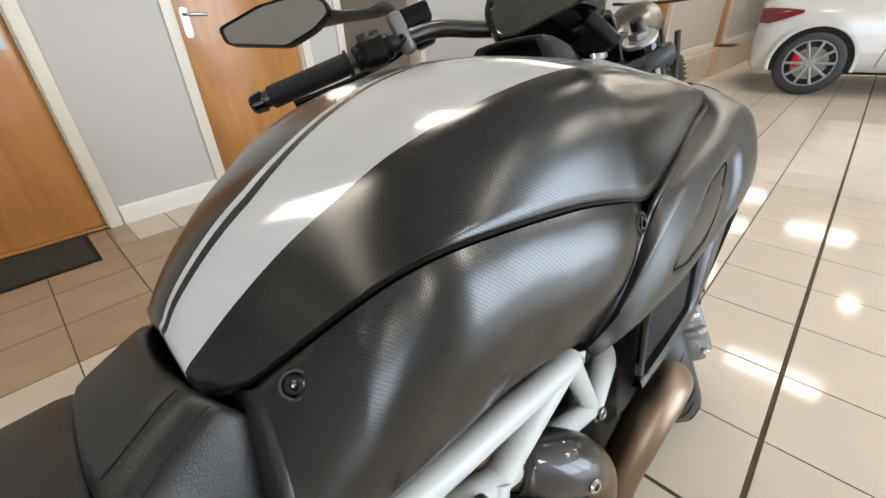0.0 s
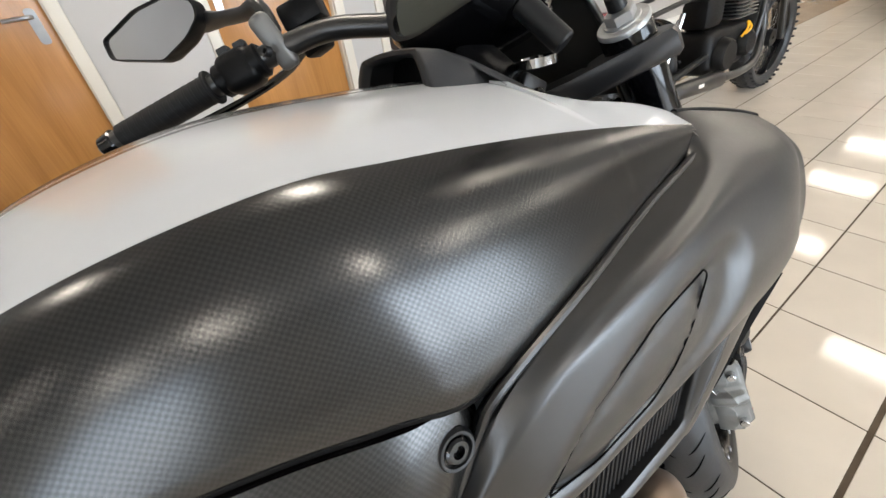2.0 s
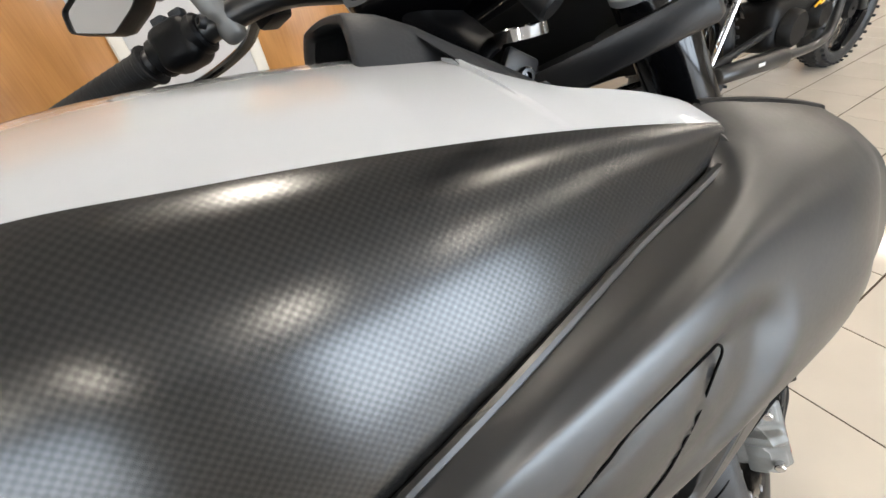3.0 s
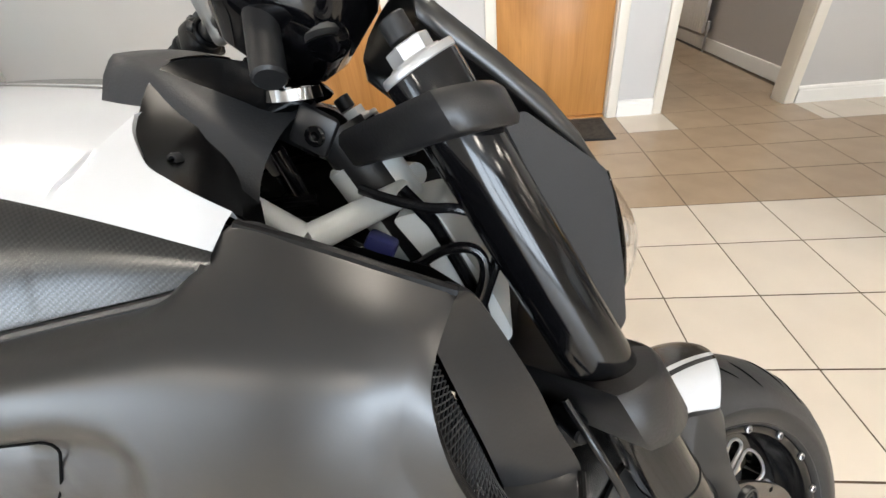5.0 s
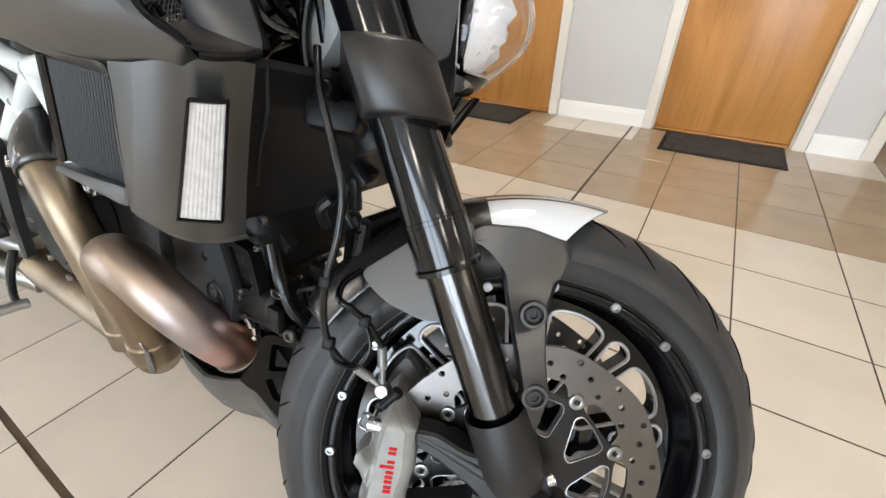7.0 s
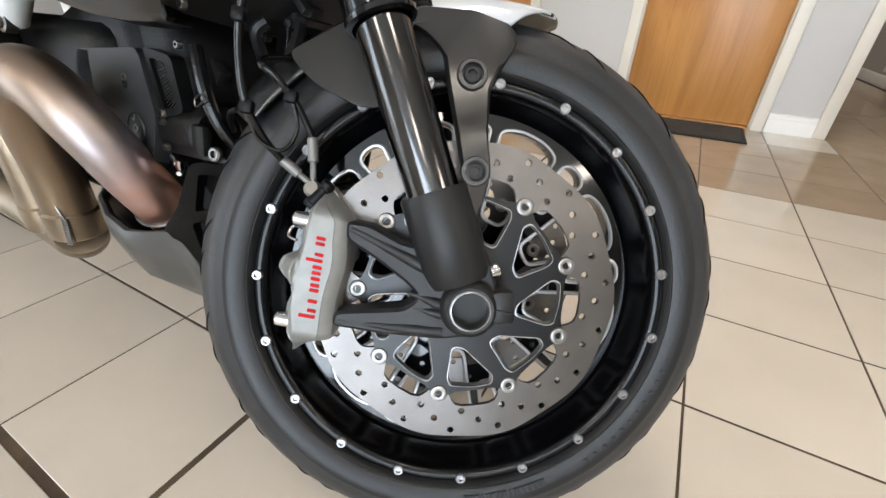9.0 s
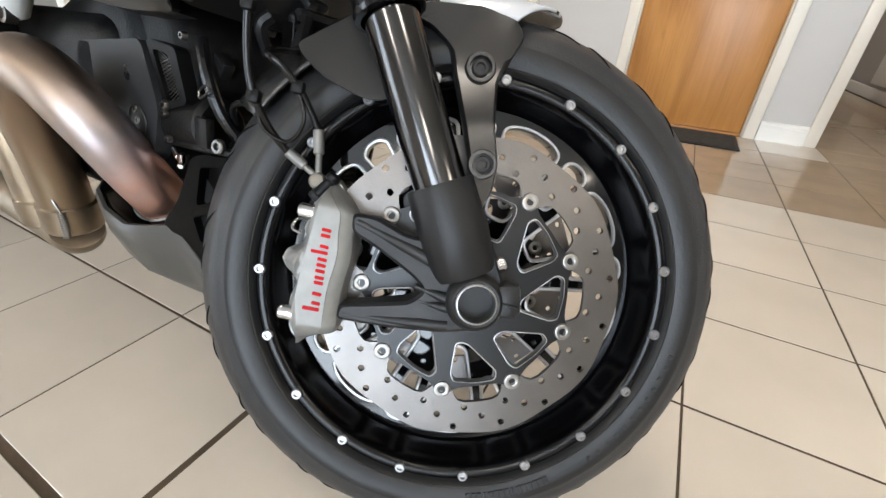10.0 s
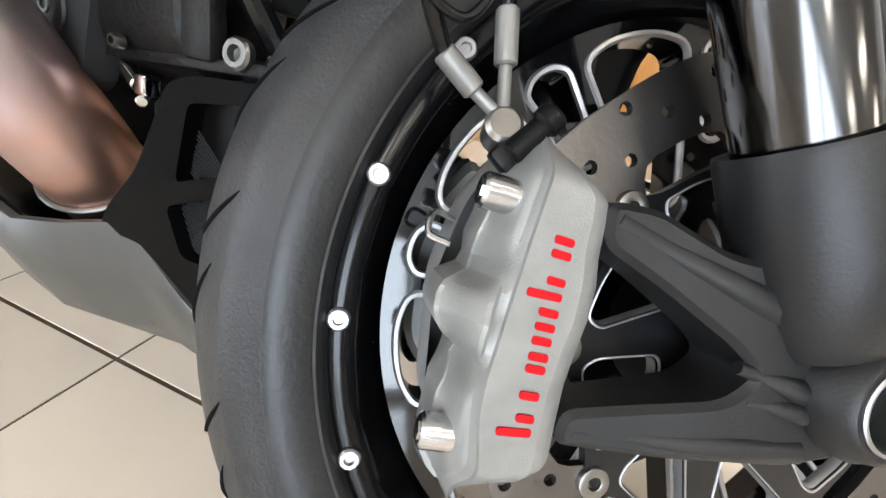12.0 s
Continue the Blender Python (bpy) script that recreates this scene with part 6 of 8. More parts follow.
    hole = [(-0.600, -0.203, 0.703), (-0.551, -0.206, 0.6995), (-0.510, -0.206, 0.697), (-0.468, -0.206, 0.694), (-0.425, -0.206, 0.693), (-0.390, -0.206, 0.692), (-0.375, -0.206, 0.688), (-0.3685, -0.206, 0.677), (-0.377, -0.2055, 0.645), (-0.386, -0.205, 0.612), (-0.3945, -0.2045, 0.588), (-0.403, -0.2045, 0.580), (-0.420, -0.2045, 0.578), (-0.484, -0.205, 0.573), (-0.530, -0.205, 0.570), (-0.585, -0.204, 0.567)]
    rimmed = [(-0.600, -0.213, 0.713), (-0.551, -0.218, 0.7085), (-0.510, -0.219, 0.707), (-0.468, -0.2195, 0.706), (-0.425, -0.220, 0.705), (-0.385, -0.2205, 0.7045), (-0.350, -0.2215, 0.704), (-0.341, -0.2215, 0.694), (-0.354, -0.2185, 0.655), (-0.369, -0.2140, 0.615), (-0.383, -0.2095, 0.585), (-0.392, -0.2075, 0.566), (-0.410, -0.2075, 0.560), (-0.480, -0.2085, 0.560), (-0.530, -0.2085, 0.560), (-0.588, -0.2070, 0.558)]
    bm = bmesh.new()
    hl_, ro_ = ([P(*p) for p in spline([V(*q) for q in line], 4)] for line in (hole, rimmed))
    inward = V(0, -s, 0)
    grid_faces(bm, [[p + inward * 0.014 for p in ro_], [p + inward * 0.002 for p in ro_], ro_] + [[a.lerp(b, t) - inward * 0.0015 * math.sin(math.pi * t) for a, b in zip(ro_, hl_)] for t in (0.2, 0.5, 0.8)] + [hl_, [p + inward * 0.003 for p in hl_], [p + inward * 0.016 for p in hl_]])
    part("radiator_frame", bm, "pod_paint", cw, "satin black frame round the radiator", angle=50)
    # lamp
    LQ = [V(-0.2325, -0.2120, 0.6905), V(-0.2170, -0.1930, 0.6907), V(-0.2885, -0.1680, 0.5697), V(-0.3200, -0.1915, 0.5697)]
    def lp(u, v, d):
        p = LQ[0].lerp(LQ[1], u).lerp(LQ[3].lerp(LQ[2], u), v)
        return P(p.x + 0.6 * (d + 0.006), p.y - 0.75 * (d + 0.006), p.z - 0.2 * (d + 0.006))
    bm = bmesh.new()
    fr = [(0, 0), (1, 0), (1, 1), (0, 1)]
    rows = [[lp(0.5 + (u - 0.5) * k, 0.5 + (v - 0.5) * kk, d) for u, v in fr] for k, kk, d in ((1.10, 1.035, -0.002), (1.08, 1.030, 0.0035), (1.02, 1.005, 0.0035), (1.0, 1.0, -0.004))]
    grid_faces(bm, rows, closed=True)
    lamp = bpart("running_lamp", bm, "black_plastic", "upright clear running lamp in a black surround", angle=20)
    bm = bmesh.new()
    grid_faces(bm, [[lp(0.01 + 0.98 * k / 72, v, 0.0004 * abs(math.sin(math.pi * k / 8)) + 0.0015 * math.sin(math.pi * k / 72)) for v in (0.01, 0.34, 0.67, 0.99)] for k in range(73)])
    part("ribbed_lens", bm, "lens_white", lamp, "milky white ribbed lens", angle=60)
    bm = bmesh.new()
    bm.faces.new([bm.verts.new(lp(u, v, -0.0012)) for u, v in fr])
    part("lamp_back", bm, "lens_white", lamp, smooth=False)
    # dark inner bodywork between cowl and headstock
    bm = bmesh.new()
    rows = []
    for z, dx, dy in ((0.722, -0.012, 0), (0.715, -0.004, 0), (0.66, -0.030, 0.010), (0.650, -0.040, 0.012), (0.60, -0.066, 0.022), (0.555, -0.088, 0.032)):
        rows.append([P(-0.280 + dx, -0.180 + dy, z), P(-0.212 + dx, -0.172 + dy, z), P(-0.218 + dx, -0.150 + 0.7 * dy, z), P(-0.222 + dx, -0.110, z - 0.004), P(-0.225 + dx, -0.05, z - 0.008), P(-0.228 + dx, 0.0, z - 0.01)])
    grid_faces(bm, rows)
    ic = bpart("inner_cowl", bm, "cast_black", "dark plastic inner bodywork", angle=30)
    bm = bmesh.new()
    tube(bm, [P(-0.218, -0.158, 0.716), P(-0.232, -0.150, 0.68), P(-0.258, -0.142, 0.64), P(-0.278, -0.134, 0.60)], 0.0018, 8, 5)
    part("seam", bm, "cast_black", ic)
    bm = bmesh.new()
    rows = []
    for x0, z in ((-0.262, 0.862), (-0.246, 0.82), (-0.232, 0.775), (-0.212, 0.728)):
        rows.append([P(x0 - 0.004, -0.165, z), P(x0 - 0.03, -0.135, z), P(x0 - 0.09, -0.10, z), P(x0 - 0.16, -0.095, z)])
    grid_faces(bm, rows)
    bpart("intake_back", bm, "black_plastic", "dark plastic behind the intake")


# ---- seat
SEAT = [(-1.018, 0.098, 0.790, 0.028), (-1.023, 0.102, 0.810, 0.026), (-1.031, 0.105, 0.818, 0.026), (-1.043, 0.109, 0.815, 0.028), (-1.060, 0.114, 0.806, 0.032), (-1.075, 0.119, 0.799, 0.036), (-1.086, 0.122, 0.794, 0.040)]
bm = bmesh.new()
rows = []
for x, w, z, e in SEAT:
    row = []
    for v in np.linspace(-1, 1, 49):
        a = abs(v)
        fold = 0.0022 * math.exp(-((a - 0.50) / 0.035) ** 2) + 0.0022 * math.exp(-((a - 0.80) / 0.03) ** 2)
        row.append(V(x + 0.028 * a ** 2.2 * (1 if x > -1.05 else 0.75), w * math.sin(a * 1.45) / math.sin(1.45) * (1 if v > 0 else -1), z - e * a ** (4.5 if v < 0 else 2.4) - (fold if x < -1.03 else 0)))
    rows.append(row)
fine = [spline([r[j] for r in rows], 4) for j in range(49)]
rows = [[c[i] for c in fine] for i in range(len(fine[0]))]
for r in rows:
    r.insert(0, r[0] + V(-0.004, -0.012, -0.09))
    r.insert(1, r[1] + V(-0.001, -0.006, -0.03))
    r.append(r[-1] + V(-0.001, 0.006, -0.03))
    r.append(r[-1] + V(-0.004, 0.006, -0.06))
grid_faces(bm, [[p + V(0.006, 0, -0.06) for p in rows[0]]] + rows + [[p + V(-0.004, 0, -0.012) for p in rows[-1]]])
seat = bpart("seat", bm, "seat", "black stitched vinyl seat", angle=60)
for v in (-0.80, -0.50, 0.50, 0.80):
    j = round((v + 1) / 2 * 48) + 2
    bm = bmesh.new()
    tube(bm, [r[j] + V(0, 0, 0.0004) for r in rows[8:-1]], 0.0008, 6, 1)
    part("stitching", bm, "rubber", seat, "sewn seam line")
bm = bmesh.new()
rows = []
for x, w, z, e in ((-1.083, 0.120, 0.776, 0.06), (-1.088, 0.130, 0.783, 0.066), (-1.11, 0.140, 0.784, 0.07), (-1.14, 0.152, 0.780, 0.08), (-1.19, 0.168, 0.778, 0.10), (-1.26, 0.17, 0.772, 0.10), (-1.38, 0.165, 0.785, 0.10), (-1.48, 0.14, 0.82, 0.10)):
    rows.append([V(x + 0.018 * abs(v) ** 2.2, w * math.sin(abs(v) * 1.45) / math.sin(1.45) * (1 if v > 0 else -1), z - e * abs(v) ** 3) for v in np.linspace(-1, 1, 33)])
grid_faces(bm, [[p + V(0.003, 0, -0.03) for p in rows[0]]] + rows)
part("saddle", bm, "seat", seat, "grained black saddle behind the nose", angle=60)

# ---- trellis frame, white tubes (both sides)
for s in (-1, 1):
    def Q(x, y, z):
        return (x, s * y, z)
    for a, c, r in ((Q(-0.318, 0.015, 0.805), Q(-0.700, 0.172, 0.668), 0.0155), (Q(-0.700, 0.172, 0.668), Q(-0.96, 0.168, 0.690), 0.0155), (Q(-0.500, 0.150, 0.66), Q(-0.623, 0.152, 0.525), 0.0165),
                    (Q(-0.700, 0.170, 0.665), Q(-0.628, 0.152, 0.535), 0.0135), (Q(-0.623, 0.152, 0.525), Q(-0.838, 0.160, 0.600), 0.0145), (Q(-0.712, 0.168, 0.662), Q(-0.835, 0.160, 0.597), 0.0155),
                    (Q(-0.832, 0.160, 0.598), Q(-0.970, 0.165, 0.660), 0.0155), (Q(-0.835, 0.162, 0.605), Q(-0.900, 0.186, 0.505), 0.0165), (Q(-0.302, 0.012, 0.775), Q(-0.50, 0.150, 0.655), 0.0165), (Q(-0.328, 0.028, 0.880), Q(-0.390, 0.100, 0.869), 0.0118), (Q(-0.390, 0.100, 0.869), Q(-0.445, 0.090, 0.900), 0.0112)):
        b = bmesh.new()
        rod(b, a, c, r, 18)
        bpart("frame_tube", b, "frame_white", "white painted trellis frame tube")
    for (x, y, z) in ((-0.623, 0.168, 0.522), (-0.902, 0.200, 0.505), (-0.880, 0.196, 0.628)):
        b = bmesh.new()
        lathe(b, [(0.0001, 0.004), (0.004, 0.004), (0.0040, 0.007), (0.007, 0.008), (0.0095, 0.006), (0.0105, 0.002), (0.0150, 0.001), (0.0150, -0.012)], 24, (0, 0, 0))
        for v in b.verts:
            v.co = V(x + v.co.x, s * (y + v.co.y - 0.004), z + v.co.z)
        bpart("frame_bolt", b, "steel", "bright frame bolt with a dark ring")
bm = bmesh.new()
rod(bm, WC + SD * 0.49 - FN * 0.045, WC + SD * 0.715 - FN * 0.045, 0.033, 28, bevel=0.004)
bpart("headstock", bm, "frame_white", "white painted headstock", angle=40)
bm = bmesh.new()
slab(bm, [rounded([(-0.336, 0.868), (-0.311, 0.830), (-0.289, 0.791), (-0.296, 0.742), (-0.270, 0.714), (-0.238, 0.752), (-0.258, 0.800), (-0.300, 0.875)], 0.008)], 0.09, Matrix.Translation((0, -0.06, 0)))
bpart("headstock_gusset", bm, "frame_white", "white painted gusset below the headstock", angle=40)

# ---- engine: cases, cylinders, covers, clutter
bm = bmesh.new()
box(bm, (-0.66, 0, 0.42), (0.42, 0.26, 0.24), 0.04, None, 3)
engine = bpart("engine", bm, "engine_dark", "dark grey V-twin engine", angle=35)
for c_, s_ in (((-0.52, 0, 0.50), (0.22, 0.22, 0.16)), ((-0.42, 0, 0.50), (0.16, 0.20, 0.15))):
    bm = bmesh.new()
    box(bm, c_, s_, 0.03, Matrix.Rotation(radians(-20), 4, 'Y'), 3)
    part("cylinder", bm, "engine_dark", engine, angle=35)
bm = bmesh.new()
rod(bm, (-0.76, -0.12, 0.43), (-0.76, -0.185, 0.43), 0.105, 48, 0.098, bevel=0.012)
rod(bm, (-0.76, -0.185, 0.43), (-0.76, -0.192, 0.43), 0.070, 40, bevel=0.004)
cover = part("clutch_cover", bm, "engine_dark", engine, "round dark engine cover", angle=40)
for k in range(8):
    a = 2 * math.pi * k / 8 + 0.2
    hex_bolt("cover_bolt", cover, (-0.76 + 0.094 * math.cos(a), -0.186, 0.43 + 0.094 * math.sin(a)), (0, -1, 0), 0.006, "steel")
bm = bmesh.new()
slab(bm, [rounded([(-0.54, 0.400), (-0.52, 0.500), (-0.375, 0.512), (-0.352, 0.440), (-0.372, 0.378), (-0.42, 0.366)], 0.012), circle(-0.411, 0.470, 0.006, 14)], 0.02, Matrix.Translation((0, -0.130, 0)))
cyl = part("cylinder_cover", bm, "grey_plastic", engine, "flat dark grey engine cover", angle=30)
bm = bmesh.new()
lathe(bm, [(0.0165, -0.1312), (0.0180, -0.1325), (0.0195, -0.1312)], 32, (-0.396, 0, 0.420))
part("embossed_ring", bm, "grey_plastic", cyl)
bm = bmesh.new()
slab(bm, [rounded([(-0.372, 0.514), (-0.318, 0.508), (-0.302, 0.452), (-0.345, 0.440)], 0.008), rounded([(-0.360, 0.504), (-0.331, 0.500), (-0.315, 0.456), (-0.340, 0.450)], 0.006)], 0.016, Matrix.Translation((0, -0.126, 0)))
grl = part("grille_frame", bm, "black_plastic", engine, "black frame of a small vent", angle=30)
bm = bmesh.new()
for k in range(16):
    a0, a1 = V(-0.360, -0.121, 0.504), V(-0.340, -0.121, 0.450)
    b0, b1 = V(-0.331, -0.121, 0.500), V(-0.315, -0.121, 0.456)
    for d in (0.22, -0.22):
        u0, u1 = k / 15, k / 15 + d
        if 0 <= u1 <= 1:
            tube(bm, [a0.lerp(a1, u0), b0.lerp(b1, u1)], 0.0005, 4, 1, cap=False)
tagged(part("vent_grille", bm, "steel", grl, "small bright wire grille"), kind="stuff")
random.seed(4)
bm = bmesh.new()
for k in range(46):
    p = V(random.uniform(-0.46, -0.27), random.uniform(-0.12, 0.05), random.uniform(0.36, 0.60))
    if k % 2:
        box(bm, p, (random.uniform(0.01, 0.05), random.uniform(0.01, 0.03), random.uniform(0.01, 0.04)), 0.003, Matrix.Rotation(random.uniform(0, 3), 4, 'Y'))
    else:
        q = p + V(random.uniform(-0.05, 0.05), random.uniform(-0.02, 0.02), random.uniform(-0.05, 0.05))
        tube(bm, [p, p.lerp(q, 0.5) + V(0, -0.012, 0.008), q], random.uniform(0.003, 0.008), 8, 4)
for p in bm.verts:
    p.co.y += 0.012
tagged(part("cable_clutter", bm, "cast_black", engine, "dark hoses, wires and brackets"), kind="stuff")
for k in range(8):
    p = (random.uniform(-0.44, -0.28), -0.125, random.uniform(0.38, 0.56))
    hex_bolt("engine_bolt", engine, p, (0, -1, 0), random.uniform(0.004, 0.006), "dull_steel")
bm = bmesh.new()
tube(bm, [(-0.286, -0.122, 0.468), (-0.262, -0.130, 0.476), (-0.258, -0.130, 0.470), (-0.282, -0.124, 0.461), (-0.286, -0.122, 0.468)], 0.0010, 8, 5)
part("spring_clamp", bm, "steel", engine, "bright hose spring clamp")
bm = bmesh.new()
tube(bm, [(-0.295, -0.11, 0.52), (-0.275, -0.118, 0.485), (-0.262, -0.115, 0.45), (-0.252, -0.10, 0.42)], 0.007, 10, 5)
part("coolant_hose", bm, "hose", engine, "black coolant hose")

bm = bmesh.new()
rod(bm, (-0.420, -0.092, 0.425), (-0.292, -0.092, 0.428), 0.034, 28, bevel=0.006)
part("starter_housing", bm, "engine_dark", engine, "dark round housing")
bm = bmesh.new()
box(bm, (-0.286, -0.118, 0.424), (0.022, 0.012, 0.034), 0.003)
box(bm, (-0.290, -0.113, 0.4055), (0.150, 0.014, 0.007), 0.002, Matrix.Rotation(radians(-3), 4, 'Y'))
part("mount_bracket", bm, "engine_dark", engine, "dark bracket with a flat lower rail", angle=40)
hex_bolt("mount_bolt", engine, (-0.258, -0.119, 0.4135), (0.1, -1, 0.1), 0.0085, "dull_steel", "pale mounting bolt", 0.006)
bm = bmesh.new()
box(bm, (-0.330, -0.119, 0.387), (0.011, 0.010, 0.012), 0.002)
rod(bm, (-0.336, -0.117, 0.380), (-0.326, -0.125, 0.378), 0.0035, 12, bevel=0.001)
rod(bm, (-0.352, -0.116, 0.394), (-0.338, -0.118, 0.386), 0.0050, 12, bevel=0.001)
part("pipe_stud", bm, "chrome", engine, "bright exhaust stud and nut", angle=40)

# ---- exhaust
REAR_PIPE = [(-0.930, -0.060, 0.620), (-0.860, -0.100, 0.605), (-0.790, -0.148, 0.578), (-0.728, -0.182, 0.540), (-0.688, -0.184, 0.490), (-0.666, -0.176, 0.42), (-0.658, -0.165, 0.345), (-0.656, -0.153, 0.262)]
bm = bmesh.new()
HEADER = [(-0.400, -0.100, 0.305), (-0.388, -0.128, 0.340), (-0.389, -0.150, 0.372), (-0.393, -0.170, 0.405), (-0.410, -0.186, 0.435), (-0.442, -0.196, 0.460), (-0.485, -0.199, 0.466), (-0.526, -0.192, 0.444), (-0.550, -0.180, 0.400), (-0.564, -0.165, 0.345), (-0.571, -0.152, 0.278)]
tube(bm, HEADER, 0.0325, 28, 7)
ex = bpart("exhaust_header", bm, "titanium", "heat-tinted curved front exhaust pipe", angle=60)
bm = bmesh.new()
rod(bm, (-0.574, -0.146, 0.238), (-0.571, -0.152, 0.280), 0.0362, 28, bevel=0.003)
part("joint_sleeve", bm, "pipe", ex)
bm = bmesh.new()
for k in range(12):
    p = V(-0.541 + 0.0004 * k, -0.171, 0.272 - 0.0032 * k)
    q = [p + V(0.0045 * math.cos(t), 0.0045 * math.sin(t), 0) for t in (0, 1.57, 3.14, 4.71, 6.28)]
    tube(bm, q, 0.0011, 6, 2, cap=False)
tube(bm, [(-0.552, -0.176, 0.300), (-0.545, -0.176, 0.288), (-0.541, -0.172, 0.273)], 0.0014, 6, 4)
part("joint_spring", bm, "steel", ex, "bright retaining spring")
bm = bmesh.new()
tube(bm, REAR_PIPE, 0.0300, 26, 7)
ex2 = bpart("exhaust_header", bm, "pipe", "straw-tinted rear exhaust pipe", angle=60)
bm = bmesh.new()
rod(bm, (-0.657, -0.147, 0.226), (-0.656, -0.153, 0.268), 0.0340, 26, bevel=0.003)
part("joint_sleeve", bm, "pipe", ex2)
bm = bmesh.new()
rows = []
cl = spline(REAR_PIPE, 7)[14:24]
for i, p in enumerate(cl):
    t = (cl[min(i + 1, len(cl) - 1)] - cl[max(i - 1, 0)]).normalized()
    o = V(0, -1, 0)
    o = (o - t * o.dot(t)).normalized()
    sd = t.cross(o)
    w = 0.034 + 0.003 * math.sin(math.pi * i / (len(cl) - 1))
    rows.append([p + (o * math.cos(a) + sd * math.sin(a)) * w for a in np.linspace(-1.9, 1.9, 18)])
grid_faces(bm, rows)
hs = bpart("heat_shield", bm, "carbon_gloss", "glossy carbon heat shield on the exhaust", angle=50)
hs.modifiers.new("thick", 'SOLIDIFY').thickness = 0.003
for p in ((-0.738, -0.2145, 0.540),):
    hex_bolt("shield_bolt", hs, p, (-0.2, -1, 0.1), 0.0085, "machined", "bright shield bolt")
bm = bmesh.new()
tube(bm, [(-0.578, -0.144, 0.236), (-0.605, -0.136, 0.220), (-0.68, -0.132, 0.222), (-0.80, -0.145, 0.245), (-0.95, -0.175, 0.285)], [0.034, 0.036, 0.038, 0.038, 0.036], 26, 6)
bpart("collector", bm, "collector", "tan heat-stained exhaust collector", angle=60)
for z, l in ((0.36, "upper"), (0.285, "lower")):
    bm = bmesh.new()
    tube(bm, [(-0.93, -0.180, z - 0.03), (-0.98, -0.215, z - 0.005), (-1.02, -0.235, z + 0.01)], 0.026, 24, 6)
    rod(bm, (-1.015, -0.232, z + 0.008), (-1.035, -0.240, z + 0.016), 0.043, 28, bevel=0.003)
    sil = bpart("silencer", bm, "steel", "bright stub silencer", angle=50)
    bm = bmesh.new()
    rod(bm, (-1.033, -0.240, z + 0.015), (-1.33, -0.265, z + 0.075), 0.052, 32, 0.050, bevel=0.006)
    part("sleeve", bm, "carbon_gloss" if l == "upper" else "steel", sil, "round silencer sleeve", angle=50)
bm = bmesh.new()
hanger_line = rounded([(-0.85, 0.545), (-0.905, 0.56), (-0.925, 0.50), (-0.93, 0.40), (-0.905, 0.33), (-0.875, 0.33), (-0.875, 0.42), (-0.86, 0.49)], 0.012)
slab(bm, [hanger_line], 0.014, Matrix.Translation((0, -0.205, 0)))
hang = bpart("footrest_hanger", bm, "cast_black", "black footrest hanger plate", angle=30)
bm = bmesh.new()
tube(bm, [(-0.900, -0.215, 0.385), (-0.915, -0.27, 0.375), (-0.925, -0.325, 0.372)], [0.013, 0.016, 0.012], 14, 6)
part("footrest", bm, "rubber", hang, "black rubber footrest")
bm = bmesh.new()
tube(bm, [(-0.885, -0.218, 0.350), (-0.865, -0.235, 0.315), (-0.835, -0.245, 0.290), (-0.800, -0.248, 0.285)], [0.007, 0.007, 0.006, 0.006], 10, 6)
bl = part("brake_lever", bm, "cast_black", hang, "black rear brake lever")
bm = bmesh.new()
rod(bm, (-0.800, -0.235, 0.285), (-0.800, -0.290, 0.285), 0.009, 14, bevel=0.002)
part("lever_tip", bm, "alu", bl, "bright lever tip")

# ---- clamp at the foot of the front pipe
bm = bmesh.new()
d = (V(*HEADER[1]) - V(*HEADER[0])).normalized()
c = V(*HEADER[0]).lerp(V(*HEADER[1]), 0.45)
e1 = d.cross(V(0, 1, 0)).normalized()
e2 = d.cross(e1)
tube(bm, [c + (e1 * math.cos(2 * math.pi * k / 30) + e2 * math.sin(2 * math.pi * k / 30)) * 0.0345 for k in range(31)], 0.0022, 8, 1, cap=False)
part("pipe_clamp", bm, "dull_steel", ex, "thin bright pipe clamp")

# ---- belly pan and oil cooler
PAN = ((-0.530, 0.120, 0.318, 0.235), (-0.500, 0.143, 0.310, 0.205), (-0.455, 0.156, 0.297, 0.187), (-0.407, 0.157, 0.288, 0.176), (-0.375, 0.148, 0.292, 0.171), (-0.339, 0.133, 0.300, 0.167), (-0.318, 0.129, 0.280, 0.166), (-0.298, 0.125, 0.258, 0.166), (-0.272, 0.116, 0.232, 0.170), (-0.248, 0.100, 0.212, 0.178))
bm = bmesh.new()
rows = [[V(x, w * a, zt + (zb - zt) * c) for a, c in ((-0.94, 0.02), (-0.97, -0.03), (-1.0, -0.02), (-1.01, 0.06), (-0.98, 0.25), (-0.86, 0.62), (-0.60, 0.92), (0, 1.0), (0.60, 0.92), (0.86, 0.62), (0.98, 0.25), (1.01, 0.06), (1, -0.02), (0.97, -0.03), (0.94, 0.02))] for x, w, zt, zb in PAN]
grid_faces(bm, rows)
pan = bpart("belly_pan", bm, "pan_grey", "satin grey belly pan under the engine, paled for floor sheen", angle=50)
pan.modifiers.new("thick", 'SOLIDIFY').thickness = 0.003
bm = bmesh.new()
rows = [[V(x, w * a, zt + (zb - zt) * c) for a, c in ((-0.945, 0.0), (-0.93, 0.10), (-0.84, 0.30), (-0.70, 0.52), (0, 0.56), (0.70, 0.52), (0.84, 0.30), (0.93, 0.10), (0.945, 0.0))] for x, w, zt, zb in PAN[:6]]
grid_faces(bm, rows)
